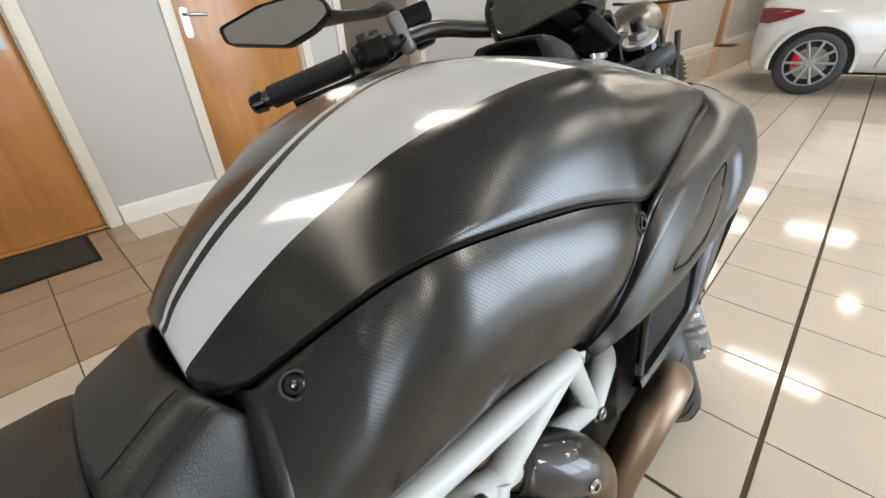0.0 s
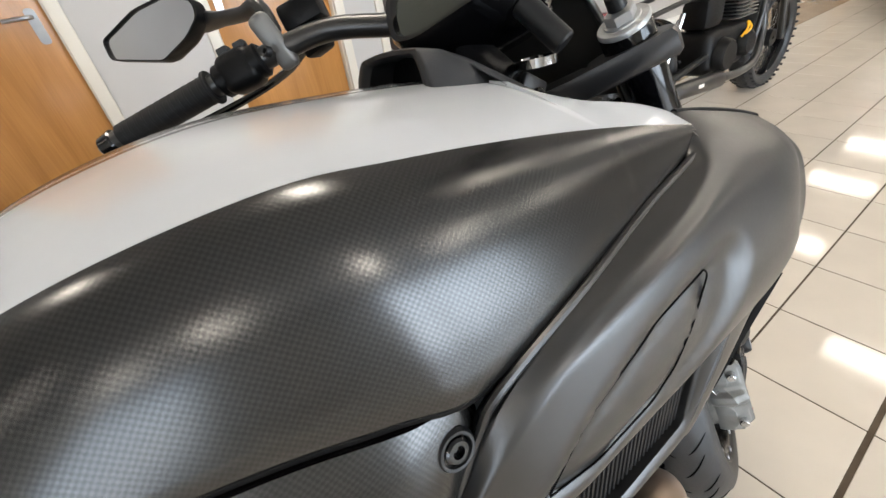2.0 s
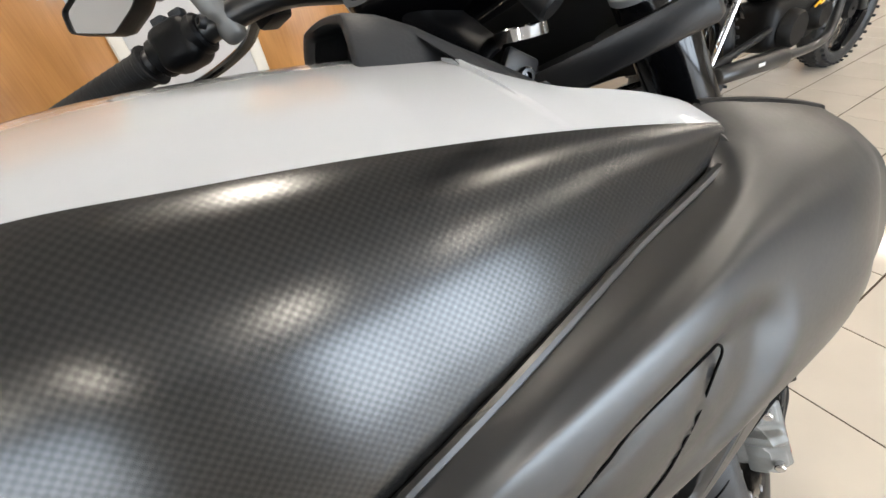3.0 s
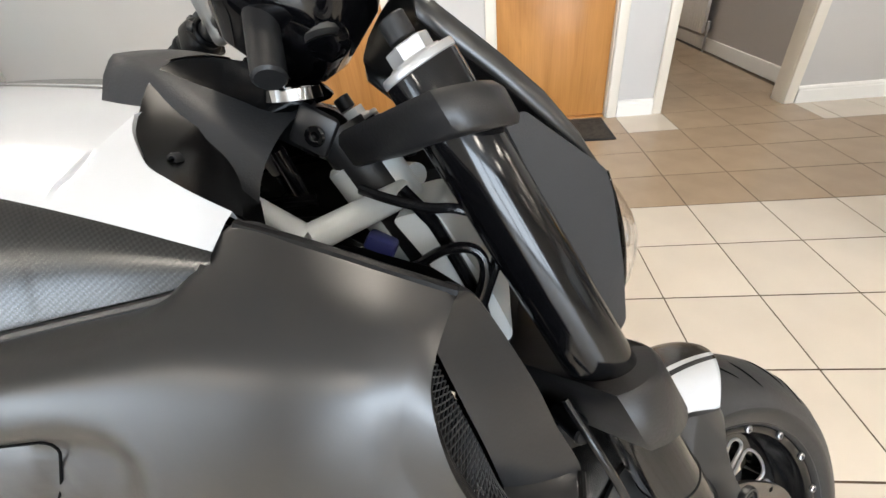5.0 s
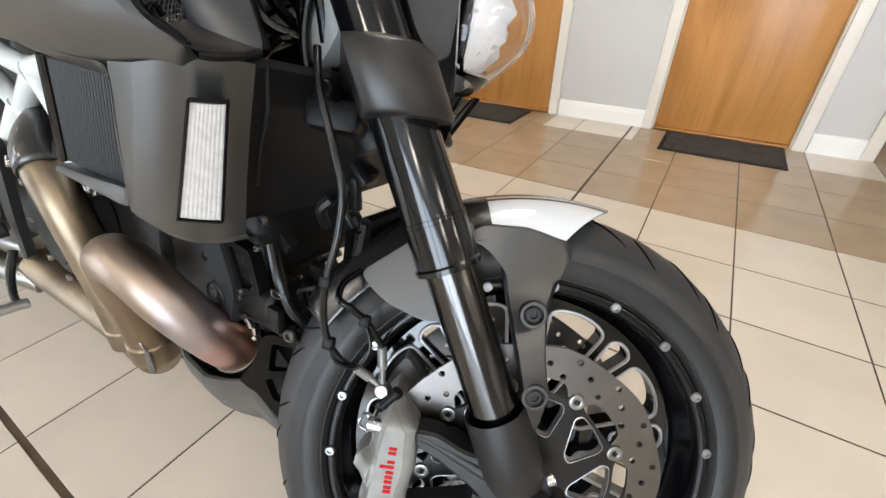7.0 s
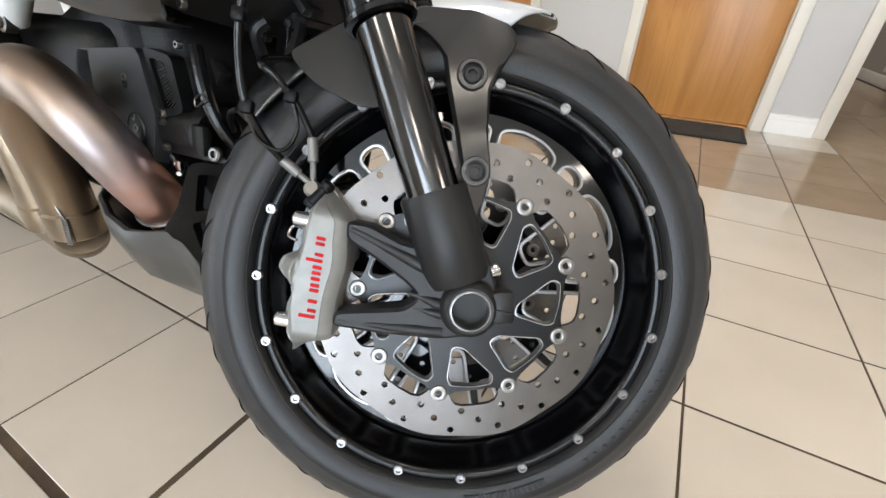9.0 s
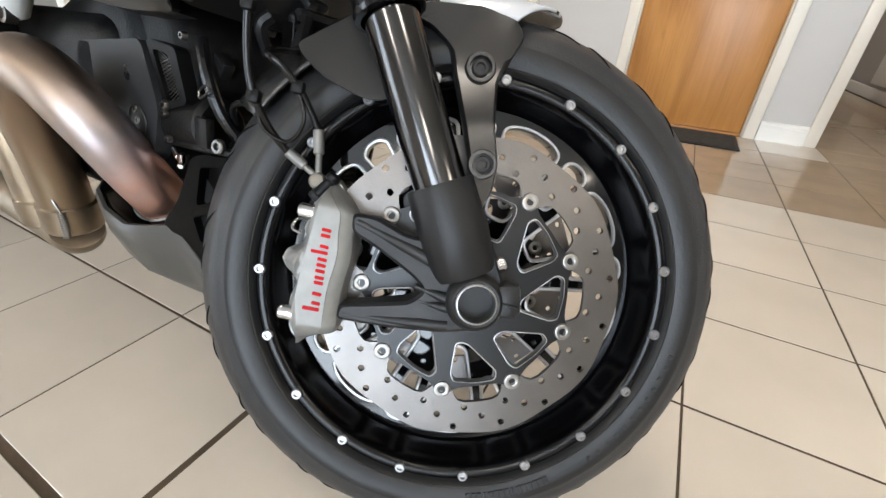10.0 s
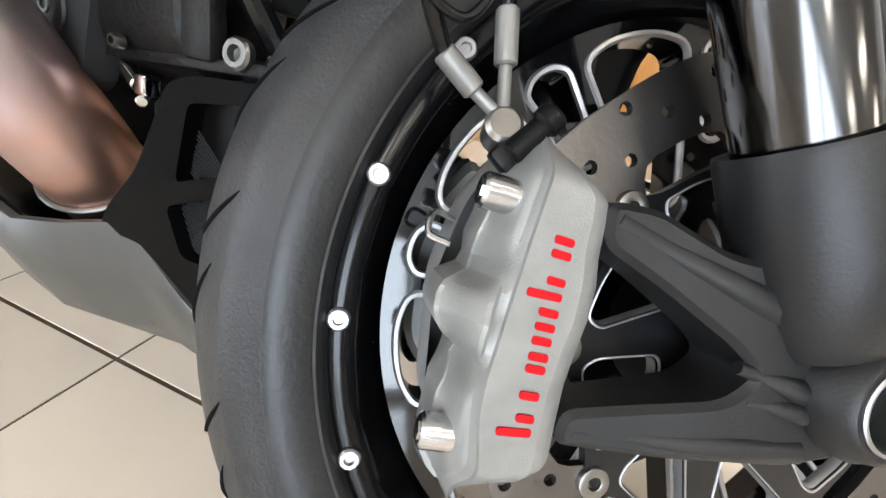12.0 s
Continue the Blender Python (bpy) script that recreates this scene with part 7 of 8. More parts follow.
part("inner_trough", bm, "black_plastic", pan, "black inner trough of the pan", angle=60).modifiers.new("thick", 'SOLIDIFY').thickness = 0.002
duct_line = rounded([(-0.352, 0.298), (-0.346, 0.312), (-0.327, 0.338), (-0.312, 0.376), (-0.306, 0.393), (-0.290, 0.399), (-0.238, 0.402), (-0.226, 0.36), (-0.234, 0.29), (-0.250, 0.226), (-0.300, 0.256), (-0.338, 0.290)], 0.008, 3)
duct_holes = [rounded([(-0.294, 0.384), (-0.246, 0.390), (-0.246, 0.356), (-0.303, 0.336)], 0.005, 3), rounded([(-0.309, 0.320), (-0.250, 0.342), (-0.254, 0.280), (-0.300, 0.288)], 0.005, 3)]
for s in (-1, 1):
    def lean(x, y, z):
        return V(x, s * (0.124 - 0.28 * (x + 0.31) + y), z)
    bm = bmesh.new()
    slab(bm, [duct_line] + duct_holes, 0.012)
    for v in bm.verts:
        v.co = lean(v.co.x, v.co.y - 0.010, v.co.z)
    bmesh.ops.recalc_face_normals(bm, faces=bm.faces)
    duct = part("duct_frame", bm, "dash_black", pan, "black frame with two mesh-filled openings", angle=40)
    bm = bmesh.new()
    for k in range(44):
        for d in (1, -1):
            line = [V(-0.320 + 0.0022 * k + d * q * 0.003, 0, 0.272 + q * 0.004) for q in range(31)]
            run = []
            for p in line + [None]:
                if p is not None and any(inside(h, p.x, p.z) > -0.003 for h in duct_holes):
                    run.append(lean(p.x, -0.008, p.z))
                else:
                    if len(run) > 2:
                        tube(bm, [run[0], run[-1]], 0.0005, 4, 1, cap=False)
                    run = []
    tagged(part("duct_mesh", bm, "grey_plastic", duct, "fine black wire mesh"), kind="stuff")
    # one black face behind the mesh stands for the duct's shade
    bm = bmesh.new()
    vs = [bm.verts.new(lean(x, -0.024, z)) for x, z in duct_line]
    bm.faces.new(vs)
    part("duct_back", bm, "black_plastic", duct, "black sheet for the shade inside the duct", smooth=False)
bm = bmesh.new()
for s in (-1, 1):
    tube(bm, [(-0.232, s * 0.078, 0.34), (-0.212, s * 0.075, 0.40), (-0.200, s * 0.070, 0.50), (-0.205, s * 0.05, 0.555)], 0.009, 8, 5)
tube(bm, [(-0.205, -0.05, 0.555), (-0.205, 0.05, 0.555)], 0.010, 8, 1)
tube(bm, [(-0.222, -0.076, 0.36), (-0.222, 0.076, 0.36)], 0.010, 8, 1)
cool = bpart("oil_cooler", bm, "black_plastic", "black oil cooler in front of the engine")
bm = bmesh.new()
for k in range(22):
    z = 0.37 + 0.18 * k / 21
    x = -0.222 + (z - 0.36) * 0.10
    tube(bm, [(x, -0.068, z), (x, 0.068, z)], 0.0016, 5, 1)
for k in range(20):
    y = -0.068 + 0.136 * k / 19
    tube(bm, [(-0.221, y, 0.37), (-0.203, y, 0.55)], 0.0010, 5, 1)
tagged(part("cooler_mesh", bm, "black_plastic", cool, "fine black mesh"), kind="stuff")
bm = bmesh.new()
bm.faces.new([bm.verts.new(p) for p in ((-0.235, -0.07, 0.37), (-0.235, 0.07, 0.37), (-0.217, 0.07, 0.55), (-0.217, -0.07, 0.55))])
part("cooler_back", bm, "engine_dark", cool, smooth=False)

# ---- air scoop, ignition surround, clutter under the yokes
bm = bmesh.new()
rows = []
for x, zc, w, dz in ((-0.529, 1.009, 0.055, 0.003), (-0.512, 1.006, 0.060, 0.005), (-0.492, 0.998, 0.066, 0.008), (-0.470, 0.986, 0.073, 0.012), (-0.440, 0.970, 0.081, 0.018), (-0.41, 0.952, 0.088, 0.022)):
    half = [V(x, w * v, zc - dz * v * v) for v in np.linspace(0, 1, 9)]
    half += [V(x - 0.001, w + 0.005, zc - dz - 0.004), V(x - 0.003, w + 0.013, zc - dz - 0.014), V(x - 0.006, w + 0.022, zc - dz - 0.035), V(x - 0.010, w + 0.030, zc - dz - 0.075)]
    rows.append([V(p.x, -p.y, p.z) for p in half[:0:-1]] + half)
r0 = rows[0]
inner = [V(p.x + 0.003, p.y * 0.72, 0.972 + (p.z - 0.972) * 0.80) for p in r0]
rows = [[p + V(0.030, 0, 0) for p in inner], inner, [p.lerp(q, 0.45) + V(-0.003, 0, 0) for p, q in zip(inner, r0)], [p.lerp(q, 0.9) + V(-0.002, 0, 0) for p, q in zip(inner, r0)]] + rows
grid_faces(bm, rows)
scoop = bpart("ignition_surround", bm, "grey_plastic", "dark grey arched scoop ahead of the tank", angle=45)
# flat black sheet in the mouth, in place of shaded depth
bm = bmesh.new()
bm.faces.new([bm.verts.new(p + V(0.028, 0, 0)) for p in inner])
part("scoop_back", bm, "black_plastic", scoop, "black sheet for the shade inside the scoop", smooth=False)
bm = bmesh.new()
lathe(bm, [(0.0001, 0), (0.014, 0), (0.016, -0.004), (0.020, -0.004), (0.021, 0.004)], 28, (0, 0, 0))
for v in bm.verts:
    v.co = V(-0.398 + v.co.x, -0.052 + v.co.z, 0.968 - v.co.y)
bpart("ignition_switch", bm, "chrome", "bright ringed ignition switch", steer=False)
bm = bmesh.new()
rod(bm, (-0.4435, -0.041, 0.929), (-0.4375, -0.031, 0.904), 0.0062, 18, bevel=0.0015)
damper = bpart("damper_sleeve", bm, "steel", "bright damper sleeve", angle=40)
bm = bmesh.new()
rod(bm, (-0.4375, -0.031, 0.904), (-0.431, -0.022, 0.880), 0.0050, 18, bevel=0.001)
rod(bm, (-0.428, -0.044, 0.928), (-0.420, -0.032, 0.880), 0.0070, 14, bevel=0.002)
rod(bm, (-0.455, -0.040, 0.878), (-0.405, -0.036, 0.880), 0.0060, 14, bevel=0.002)
part("damper_body", bm, "black_gloss", damper, angle=40)
bm = bmesh.new()
box(bm, (-0.395, -0.036, 0.938), (0.034, 0.010, 0.034), 0.004, Matrix.Rotation(radians(32), 4, 'Y'))
lug = bpart("damper_lug", bm, "yoke_black", "dark grey lug with a socket bolt", angle=40)
hex_bolt("lug_bolt", lug, (-0.392, -0.0425, 0.9345), (0, -1, 0), 0.0085, "black_gloss", "", 0.004)
for s in (-1, 1):
    bm = bmesh.new()
    outer = even(spline([V(x, y + 0.002, z - 0.002) for x, y, z in EDGE], 6), 19)
    ridge = even(spline([V(*q) for q in ((-0.434, -0.035, 0.992), (-0.408, -0.030, 0.972), (-0.398, -0.030, 0.961), (-0.4235, -0.040, 0.953), (-0.439, -0.060, 0.935), (-0.4416, -0.080, 0.910))], 6), 19)
    rows = []
    for i, (a, c) in enumerate(zip(outer, ridge)):
        t = i / 18
        row = []
        for u in np.linspace(0, 1, 15):
            p = a.lerp(c, u) + V(-0.030, 0.018, 0.018) * math.sin(math.pi * u) * (1 - t) ** 3 + V(-0.010, 0.016, -0.004) * math.sin(math.pi * u) * math.sin(math.pi * t)
            row.append(V(p.x, p.y if s < 0 else -p.y, p.z))
        rows.append([row[0] + V(0, -s * 0.002, -0.012)] + row + [row[-1] + V(0.004, -s * 0.010, -0.002)])
    grid_faces(bm, rows)
    grid_faces(bm, [rows[-1], [p + V(0.004, -s * 0.012, -0.012) for p in rows[-1]]])
    dc = bpart("dash_cheek", bm, "dash_black", "hollowed glossy black cheek beside the dash", angle=50)
    hex_bolt("cheek_screw", dc, rows[9][3], (0, s, 0.2), 0.004, "cast_black")
bm = bmesh.new()
for k in range(5):
    y = -0.06 - 0.012 * k
    tube(bm, [(-0.40, y, 0.86 - 0.01 * k), (-0.35, y - 0.02, 0.845), (-0.315, y - 0.01, 0.80 - 0.02 * k), (-0.29, y + 0.02, 0.74)], 0.005 + 0.001 * (k % 3), 8, 5)
bpart("wiring_loom", bm, "hose", "black cables beside the headstock")
bm = bmesh.new()
box(bm, (-0.345, -0.072, 0.848), (0.026, 0.018, 0.022), 0.004, Matrix.Rotation(0.5, 4, 'Y'))
bpart("connector", bm, "blue", "blue cable connector")
bm = bmesh.new()
box(bm, (-0.51, 0, 0.765), (0.26, 0.13, 0.15), 0.04, None, 3)
box(bm, (-0.80, 0, 0.72), (0.40, 0.24, 0.22), 0.05, None, 3)
bpart("airbox", bm, "engine_dark", "dark airbox under the tank", angle=40)
bm = bmesh.new()
box(bm, (-1.20, 0, 0.66), (0.42, 0.22, 0.14), 0.04, None, 3)
bpart("subframe_box", bm, "black_plastic", "dark plastic tail under the seat", angle=40)

# ---- rear wheel, swing arm and side stand, out of most views
bm = bmesh.new()
RW = V(-1.59, 0, 0.315)
crown = [(0.315 - 0.06 * (abs(y) / 0.12) ** 2.2, y) for y in np.linspace(-0.12, 0.12, 25)]
lathe(bm, [(0.222, -0.10), (0.235, -0.118)] + crown + [(0.235, 0.118), (0.222, 0.10)], 96, RW)
rear = bpart("rear_wheel", bm, "tyre", "wide black rear tyre on a black rim", angle=50)
bm = bmesh.new()
lathe(bm, [(0.225, -0.10), (0.218, -0.102), (0.205, -0.07), (0.19, -0.02), (0.19, 0.02), (0.205, 0.07), (0.218, 0.102), (0.225, 0.10)], 96, RW)
part("rim", bm, "black_gloss", rear)
bm = bmesh.new()
for k in range(10):
    a = 2 * math.pi * k / 10
    rod(bm, RW + V(0.03 * math.cos(a), 0, 0.03 * math.sin(a)), RW + V(0.195 * math.cos(a + 0.1), 0, 0.195 * math.sin(a + 0.1)), 0.011, 8)
lathe(bm, [(0.01, -0.05), (0.05, -0.05), (0.05, 0.05), (0.01, 0.05)], 24, RW)
part("spokes", bm, "black_gloss", rear)
bm = bmesh.new()
tube(bm, [(-0.98, 0.02, 0.40), (-1.15, 0.14, 0.40), (-1.40, 0.17, 0.35), (-1.59, 0.15, 0.315)], [0.05, 0.04, 0.035, 0.03], 14, 6)
bpart("swing_arm", bm, "cast_black", "black single-sided swing arm")
bm = bmesh.new()
tube(bm, [(-0.88, 0.12, 0.28), (-0.86, 0.22, 0.14), (-0.84, 0.285, -0.045)], 0.012, 10, 6)
box(bm, (-0.84, 0.287, -0.047), (0.06, 0.03, 0.008), 0.003)
bpart("side_stand", bm, "cast_black", "black side stand")

# ---- cables round the headstock
for pts, r in (([(-0.39, -0.085, 0.842), (-0.355, -0.080, 0.848), (-0.325, -0.075, 0.831), (-0.291, -0.075, 0.846), (-0.267, -0.075, 0.844), (-0.262, -0.075, 0.820), (-0.279, -0.072, 0.767), (-0.285, -0.06, 0.72)], 0.0045),
               ([(-0.350, -0.080, 0.900), (-0.328, -0.085, 0.893), (-0.301, -0.085, 0.885), (-0.278, -0.085, 0.883), (-0.250, -0.080, 0.870)], 0.004),
               ([(-0.248, -0.068, 0.850), (-0.252, -0.070, 0.832), (-0.264, -0.070, 0.795), (-0.277, -0.070, 0.744), (-0.270, -0.070, 0.700), (-0.262, -0.066, 0.66)], 0.005),
               ([(-0.325, -0.055, 0.890), (-0.309, -0.060, 0.873), (-0.297, -0.060, 0.855), (-0.267, -0.060, 0.785), (-0.262, -0.055, 0.74)], 0.006)):
    bm = bmesh.new()
    tube(bm, pts, r, 10, 6)
    bpart("cable", bm, "hose", "black sheathed cable by the headstock")


# ---------------------------------------------------------------- second motorcycle further along the wall
B2 = Matrix.Translation((1.40, 1.02, 0)) @ pose(0, 0, 0, 0, 0, -2)
other = thing("motorcycle", "black classic twin with wire wheels and low silencers", "motorcycle", B2 @ pose(0, 0, 0, -4, 0, 0))


def old_wheel(x, name):
    c = V(x, 0, 0.32)
    b = bmesh.new()
    lathe(b, [(0.235, -0.045), (0.25, -0.065), (0.28, -0.070), (0.305, -0.06), (0.318, -0.035), (0.322, 0), (0.318, 0.035), (0.305, 0.06), (0.28, 0.070), (0.25, 0.065), (0.235, 0.045)], 72, c)
    w = part(name, b, "tyre", other, "chunky black tyre on a black wire wheel", angle=50)
    b = bmesh.new()
    for k in range(40):
        a = 2 * math.pi * k / 40
        for y in (-0.067, -0.03, 0.03, 0.067):
            box(b, c + V((0.30 if abs(y) > 0.05 else 0.319) * math.cos(a), y, (0.30 if abs(y) > 0.05 else 0.319) * math.sin(a)), (0.011, 0.024, 0.014), 0.002, Matrix.Rotation(-a, 4, 'Y'), 1)
    tagged(part("tread_block", b, "tyre", w), kind="stuff")
    b = bmesh.new()
    lathe(b, [(0.238, -0.05), (0.232, -0.052), (0.222, -0.03), (0.215, 0), (0.222, 0.03), (0.232, 0.052), (0.238, 0.05)], 72, c)
    part("rim", b, "black_gloss", w)
    b = bmesh.new()
    for k in range(32):
        a = 2 * math.pi * k / 32
        d = 0.35 if k % 2 else -0.35
        y = 0.03 if (k // 2) % 2 else -0.03
        rod(b, c + V(0.045 * math.cos(a + d), y, 0.045 * math.sin(a + d)), c + V(0.222 * math.cos(a), 0, 0.222 * math.sin(a)), 0.0018, 6)
    part("wire_spokes", b, "chrome", w, "bright wire spokes")
    b = bmesh.new()
    lathe(b, [(0.01, -0.06), (0.05, -0.06), (0.055, -0.03), (0.04, 0), (0.055, 0.03), (0.05, 0.06), (0.01, 0.06)], 28, c)
    part("hub", b, "cast_black", w)
    return w


old_wheel(0, "rear_wheel")
old_wheel(1.45, "front_wheel")
bm = bmesh.new()
slab(bm, [circle(0, 0.32, 0.11, 40), circle(0, 0.32, 0.075, 40)], 0.005, Matrix.Translation((0, -0.07, 0)))
part("rear_disc", bm, "disc_steel", other, "steel rear brake disc")
bm = bmesh.new()
for s in (-1, 1):
    tube(bm, [(0.48, s * 0.11, 0.40), (0.25, s * 0.11, 0.36), (0.0, s * 0.11, 0.32)], 0.018, 12, 4)
part("swing_arm", bm, "cast_black", other)
for s in (-1, 1):
    bm = bmesh.new()
    tube(bm, [(0.02, s * 0.125, 0.35), (0.06, s * 0.13, 0.45), (0.16, s * 0.13, 0.66)], 0.012, 10, 3)
    for k in range(9):
        c = V(0.05 + 0.010 * k, s * 0.13, 0.44 + 0.022 * k)
        lathe(bm, [(0.020, -0.0), (0.0245, 0.0), (0.0245, 0.004), (0.020, 0.004)], 16, c)
    part("shock_absorber", bm, "chrome" if s < 0 else "cast_black", other, "bright sprung rear shock")
    bm = bmesh.new()
    rod(bm, (0.02, s * 0.155, 0.30), (0.55, s * 0.165, 0.27), 0.040, 28, 0.046, bevel=0.006)
    tube(bm, [(0.54, s * 0.165, 0.27), (0.80, s * 0.16, 0.25), (1.0, s * 0.15, 0.28), (1.10, s * 0.12, 0.42), (1.10, s * 0.10, 0.56)], 0.023, 16, 6)
    sl = part("silencer", bm, "satin_black", other, "black low-slung silencer", angle=50)
    bm = bmesh.new()
    box(bm, (0.30, s * 0.203, 0.292), (0.05, 0.004, 0.018), 0.001, Matrix.Rotation(radians(3), 4, 'Y'))
    part("plate", bm, "trim_white", sl)
bm = bmesh.new()
box(bm, (0.72, 0, 0.40), (0.46, 0.24, 0.24), 0.05, None, 3)
rod(bm, (0.62, -0.11, 0.38), (0.62, -0.175, 0.38), 0.095, 36, 0.085, bevel=0.012)
rod(bm, (0.86, -0.11, 0.40), (0.86, -0.17, 0.40), 0.075, 36, 0.066, bevel=0.012)
eng2 = part("engine", bm, "engine_dark", other, "black twin engine", angle=40)
for k in range(9):
    bm = bmesh.new()
    box(bm, (0.86, 0, 0.545 + 0.018 * k), (0.20, 0.26, 0.005), 0.002)
    part("cooling_fin", bm, "alu", eng2, "cooling fin with a bright edge")
bm = bmesh.new()
box(bm, (0.86, 0, 0.62), (0.16, 0.20, 0.17), 0.02)
box(bm, (0.60, 0, 0.60), (0.20, 0.16, 0.16), 0.04)
part("cylinder_block", bm, "engine_dark", eng2)
bm = bmesh.new()
tube(bm, [(0.70, -0.18, 0.46), (0.72, -0.195, 0.50), (0.735, -0.185, 0.53), (0.75, -0.20, 0.50), (0.72, -0.19, 0.47)], 0.006, 8, 5)
part("yellow_tag", bm, "plate_yellow", eng2, "yellow tag tied to the engine")
bm = bmesh.new()
rows = []
for x, w, h, z in ((0.45, 0.05, 0.05, 0.80), (0.52, 0.12, 0.11, 0.82), (0.68, 0.15, 0.14, 0.86), (0.85, 0.15, 0.13, 0.88), (0.97, 0.08, 0.08, 0.89)):
    rows.append([V(x, w * math.cos(a), z + h * math.sin(a)) for a in (2 * math.pi * q / 20 for q in range(20))])
vs = grid_faces(bm, rows, closed=True)
bm.faces.new(vs[0])
bm.faces.new(vs[-1][::-1])
part("tank", bm, "steel", other, "grey teardrop fuel tank", angle=50)
bm = bmesh.new()
box(bm, (0.22, 0, 0.80), (0.56, 0.22, 0.08), 0.035, None, 3)
part("saddle", bm, "seat", other, "black bench saddle")
bm = bmesh.new()
rows = []
for a in np.linspace(30, 165, 16):
    rows.append([V(0.35 * math.cos(radians(a)) + (-0.0), y, 0.32 + (0.36 - abs(y) * 0.25) * math.sin(radians(a))) for y in np.linspace(-0.08, 0.08, 9)])
grid_faces(bm, rows)
part("rear_mudguard", bm, "black_gloss", other, "black rear mudguard").modifiers.new("thick", 'SOLIDIFY').thickness = 0.003
bm = bmesh.new()
tube(bm, [(-0.22, -0.09, 0.66), (0.05, -0.12, 0.70), (0.30, -0.12, 0.72)], 0.012, 10, 4)
tube(bm, [(-0.22, 0.09, 0.66), (0.05, 0.12, 0.70), (0.30, 0.12, 0.72)], 0.012, 10, 4)
tube(bm, [(1.30, -0.10, 0.80), (1.38, -0.10, 0.55), (1.45, -0.10, 0.32)], 0.022, 12, 3)
tube(bm, [(1.30, 0.10, 0.80), (1.38, 0.10, 0.55), (1.45, 0.10, 0.32)], 0.022, 12, 3)
tube(bm, [(0.40, 0, 0.76), (0.9, 0, 0.78), (1.22, 0, 0.86)], 0.025, 12, 4)
tube(bm, [(1.18, 0, 0.90), (1.05, -0.12, 0.60), (0.98, -0.12, 0.32)], 0.018, 12, 4)
tube(bm, [(1.15, -0.36, 1.02), (1.22, -0.15, 1.0), (1.24, 0.15, 1.0), (1.15, 0.36, 1.02)], 0.011, 12, 5)
part("chassis", bm, "satin_black", other, "black tubular chassis and fork")
bm = bmesh.new()
plate_m = Matrix.Translation((-0.33, 0, 0.60)) @ Matrix.Rotation(radians(-62), 4, 'Y')
box(bm, plate_m.translation, (0.165, 0.225, 0.004), 0.0015, Matrix.Rotation(radians(-62), 4, 'Y'))
npl = part("number_plate", bm, "plate_yellow", other, "yellow rear registration plate with dark bars")
bm = bmesh.new()
for row, (n, off) in enumerate(((4, 0.035), (3, -0.035))):
    for k in range(n):
        p = plate_m @ V(off, (k - (n - 1) / 2) * 0.047, -0.0032)
        box(bm, p, (0.048, 0.028 if k % 2 else 0.034, 0.001), 0.0, Matrix.Rotation(radians(-62), 4, 'Y'))
        p = plate_m @ V(off, (k - (n - 1) / 2) * 0.047, 0.0032)
        box(bm, p, (0.048, 0.028 if k % 2 else 0.034, 0.001), 0.0, Matrix.Rotation(radians(-62), 4, 'Y'))
part("plate_bar", bm, "black_plastic", npl, "plain dark bars")
bm = bmesh.new()
box(bm, (-0.31, 0, 0.72), (0.05, 0.10, 0.05), 0.012)
part("tail_lamp", bm, "tail_red", other, "red tail lamp")

# ---------------------------------------------------------------- white car
CAR = Matrix.Translation((5.46, 0.31, 0)) @ pose(0, 0, 0, 0, 0, -80)
car = thing("car", "white saloon car with dark alloy wheels, parked on the tiles", "car", CAR)
# local: x to the car's front, y to its far side; near flank at y = 0
bm = bmesh.new()
rows = []
prof = [(-0.58, 0.14, 0.34, 0.92, 0.05), (-0.53, 0.04, 0.26, 0.98, 0.03), (-0.42, -0.02, 0.24, 1.02, 0.0), (-0.2, -0.03, 0.24, 1.06, 0.0), (0.3, -0.03, 0.24, 1.10, 0.0), (1.2, -0.02, 0.24, 1.12, 0.0), (2.4, -0.02, 0.24, 1.05, 0.0), (3.2, 0.02, 0.26, 0.95, 0.0), (3.6, 0.12, 0.32, 0.80, 0.0)]
for x, y0, zb, zt, q in prof:
    W_ = 1.80
    row = []
    for y, z in ((y0 + 0.10, zb), (y0 + 0.02, zb + 0.04), (y0, zb + 0.2), (y0 + 0.0, (zb + zt) / 2 + 0.05), (y0 + 0.03, zt - 0.14), (y0 + 0.10, zt - 0.03), (y0 + 0.22, zt), (W_ / 2, zt + 0.03)):
        row.append(V(x, y, z))
    rows.append(row + [V(p.x, W_ - p.y, p.z) for p in row[-2::-1]])
fine_rows = []
cols = [spline([r[j] for r in rows], 5) for j in range(len(rows[0]))]
for i in range(len(cols[0])):
    fine_rows.append([c[i] for c in cols])
vs = grid_faces(bm, fine_rows)
bm.faces.new(vs[0])
bm.faces.new(vs[-1][::-1])
part("body", bm, "car_white", car, "glossy white bodywork", angle=60)
bm = bmesh.new()
rows = []
for x, z, w in ((-0.3, 1.06, 0.7), (0.35, 1.36, 0.58), (1.2, 1.42, 0.56), (2.1, 1.08, 0.7)):
    rows.append([V(x, 0.9 + w * v, z - 0.28 * abs(v) ** 4 * (1 if z > 1.2 else 0.1)) for v in np.linspace(-1, 1, 13)])
grid_faces(bm, rows)
part("cabin", bm, "black_gloss", car, "dark glazed cabin", angle=60)


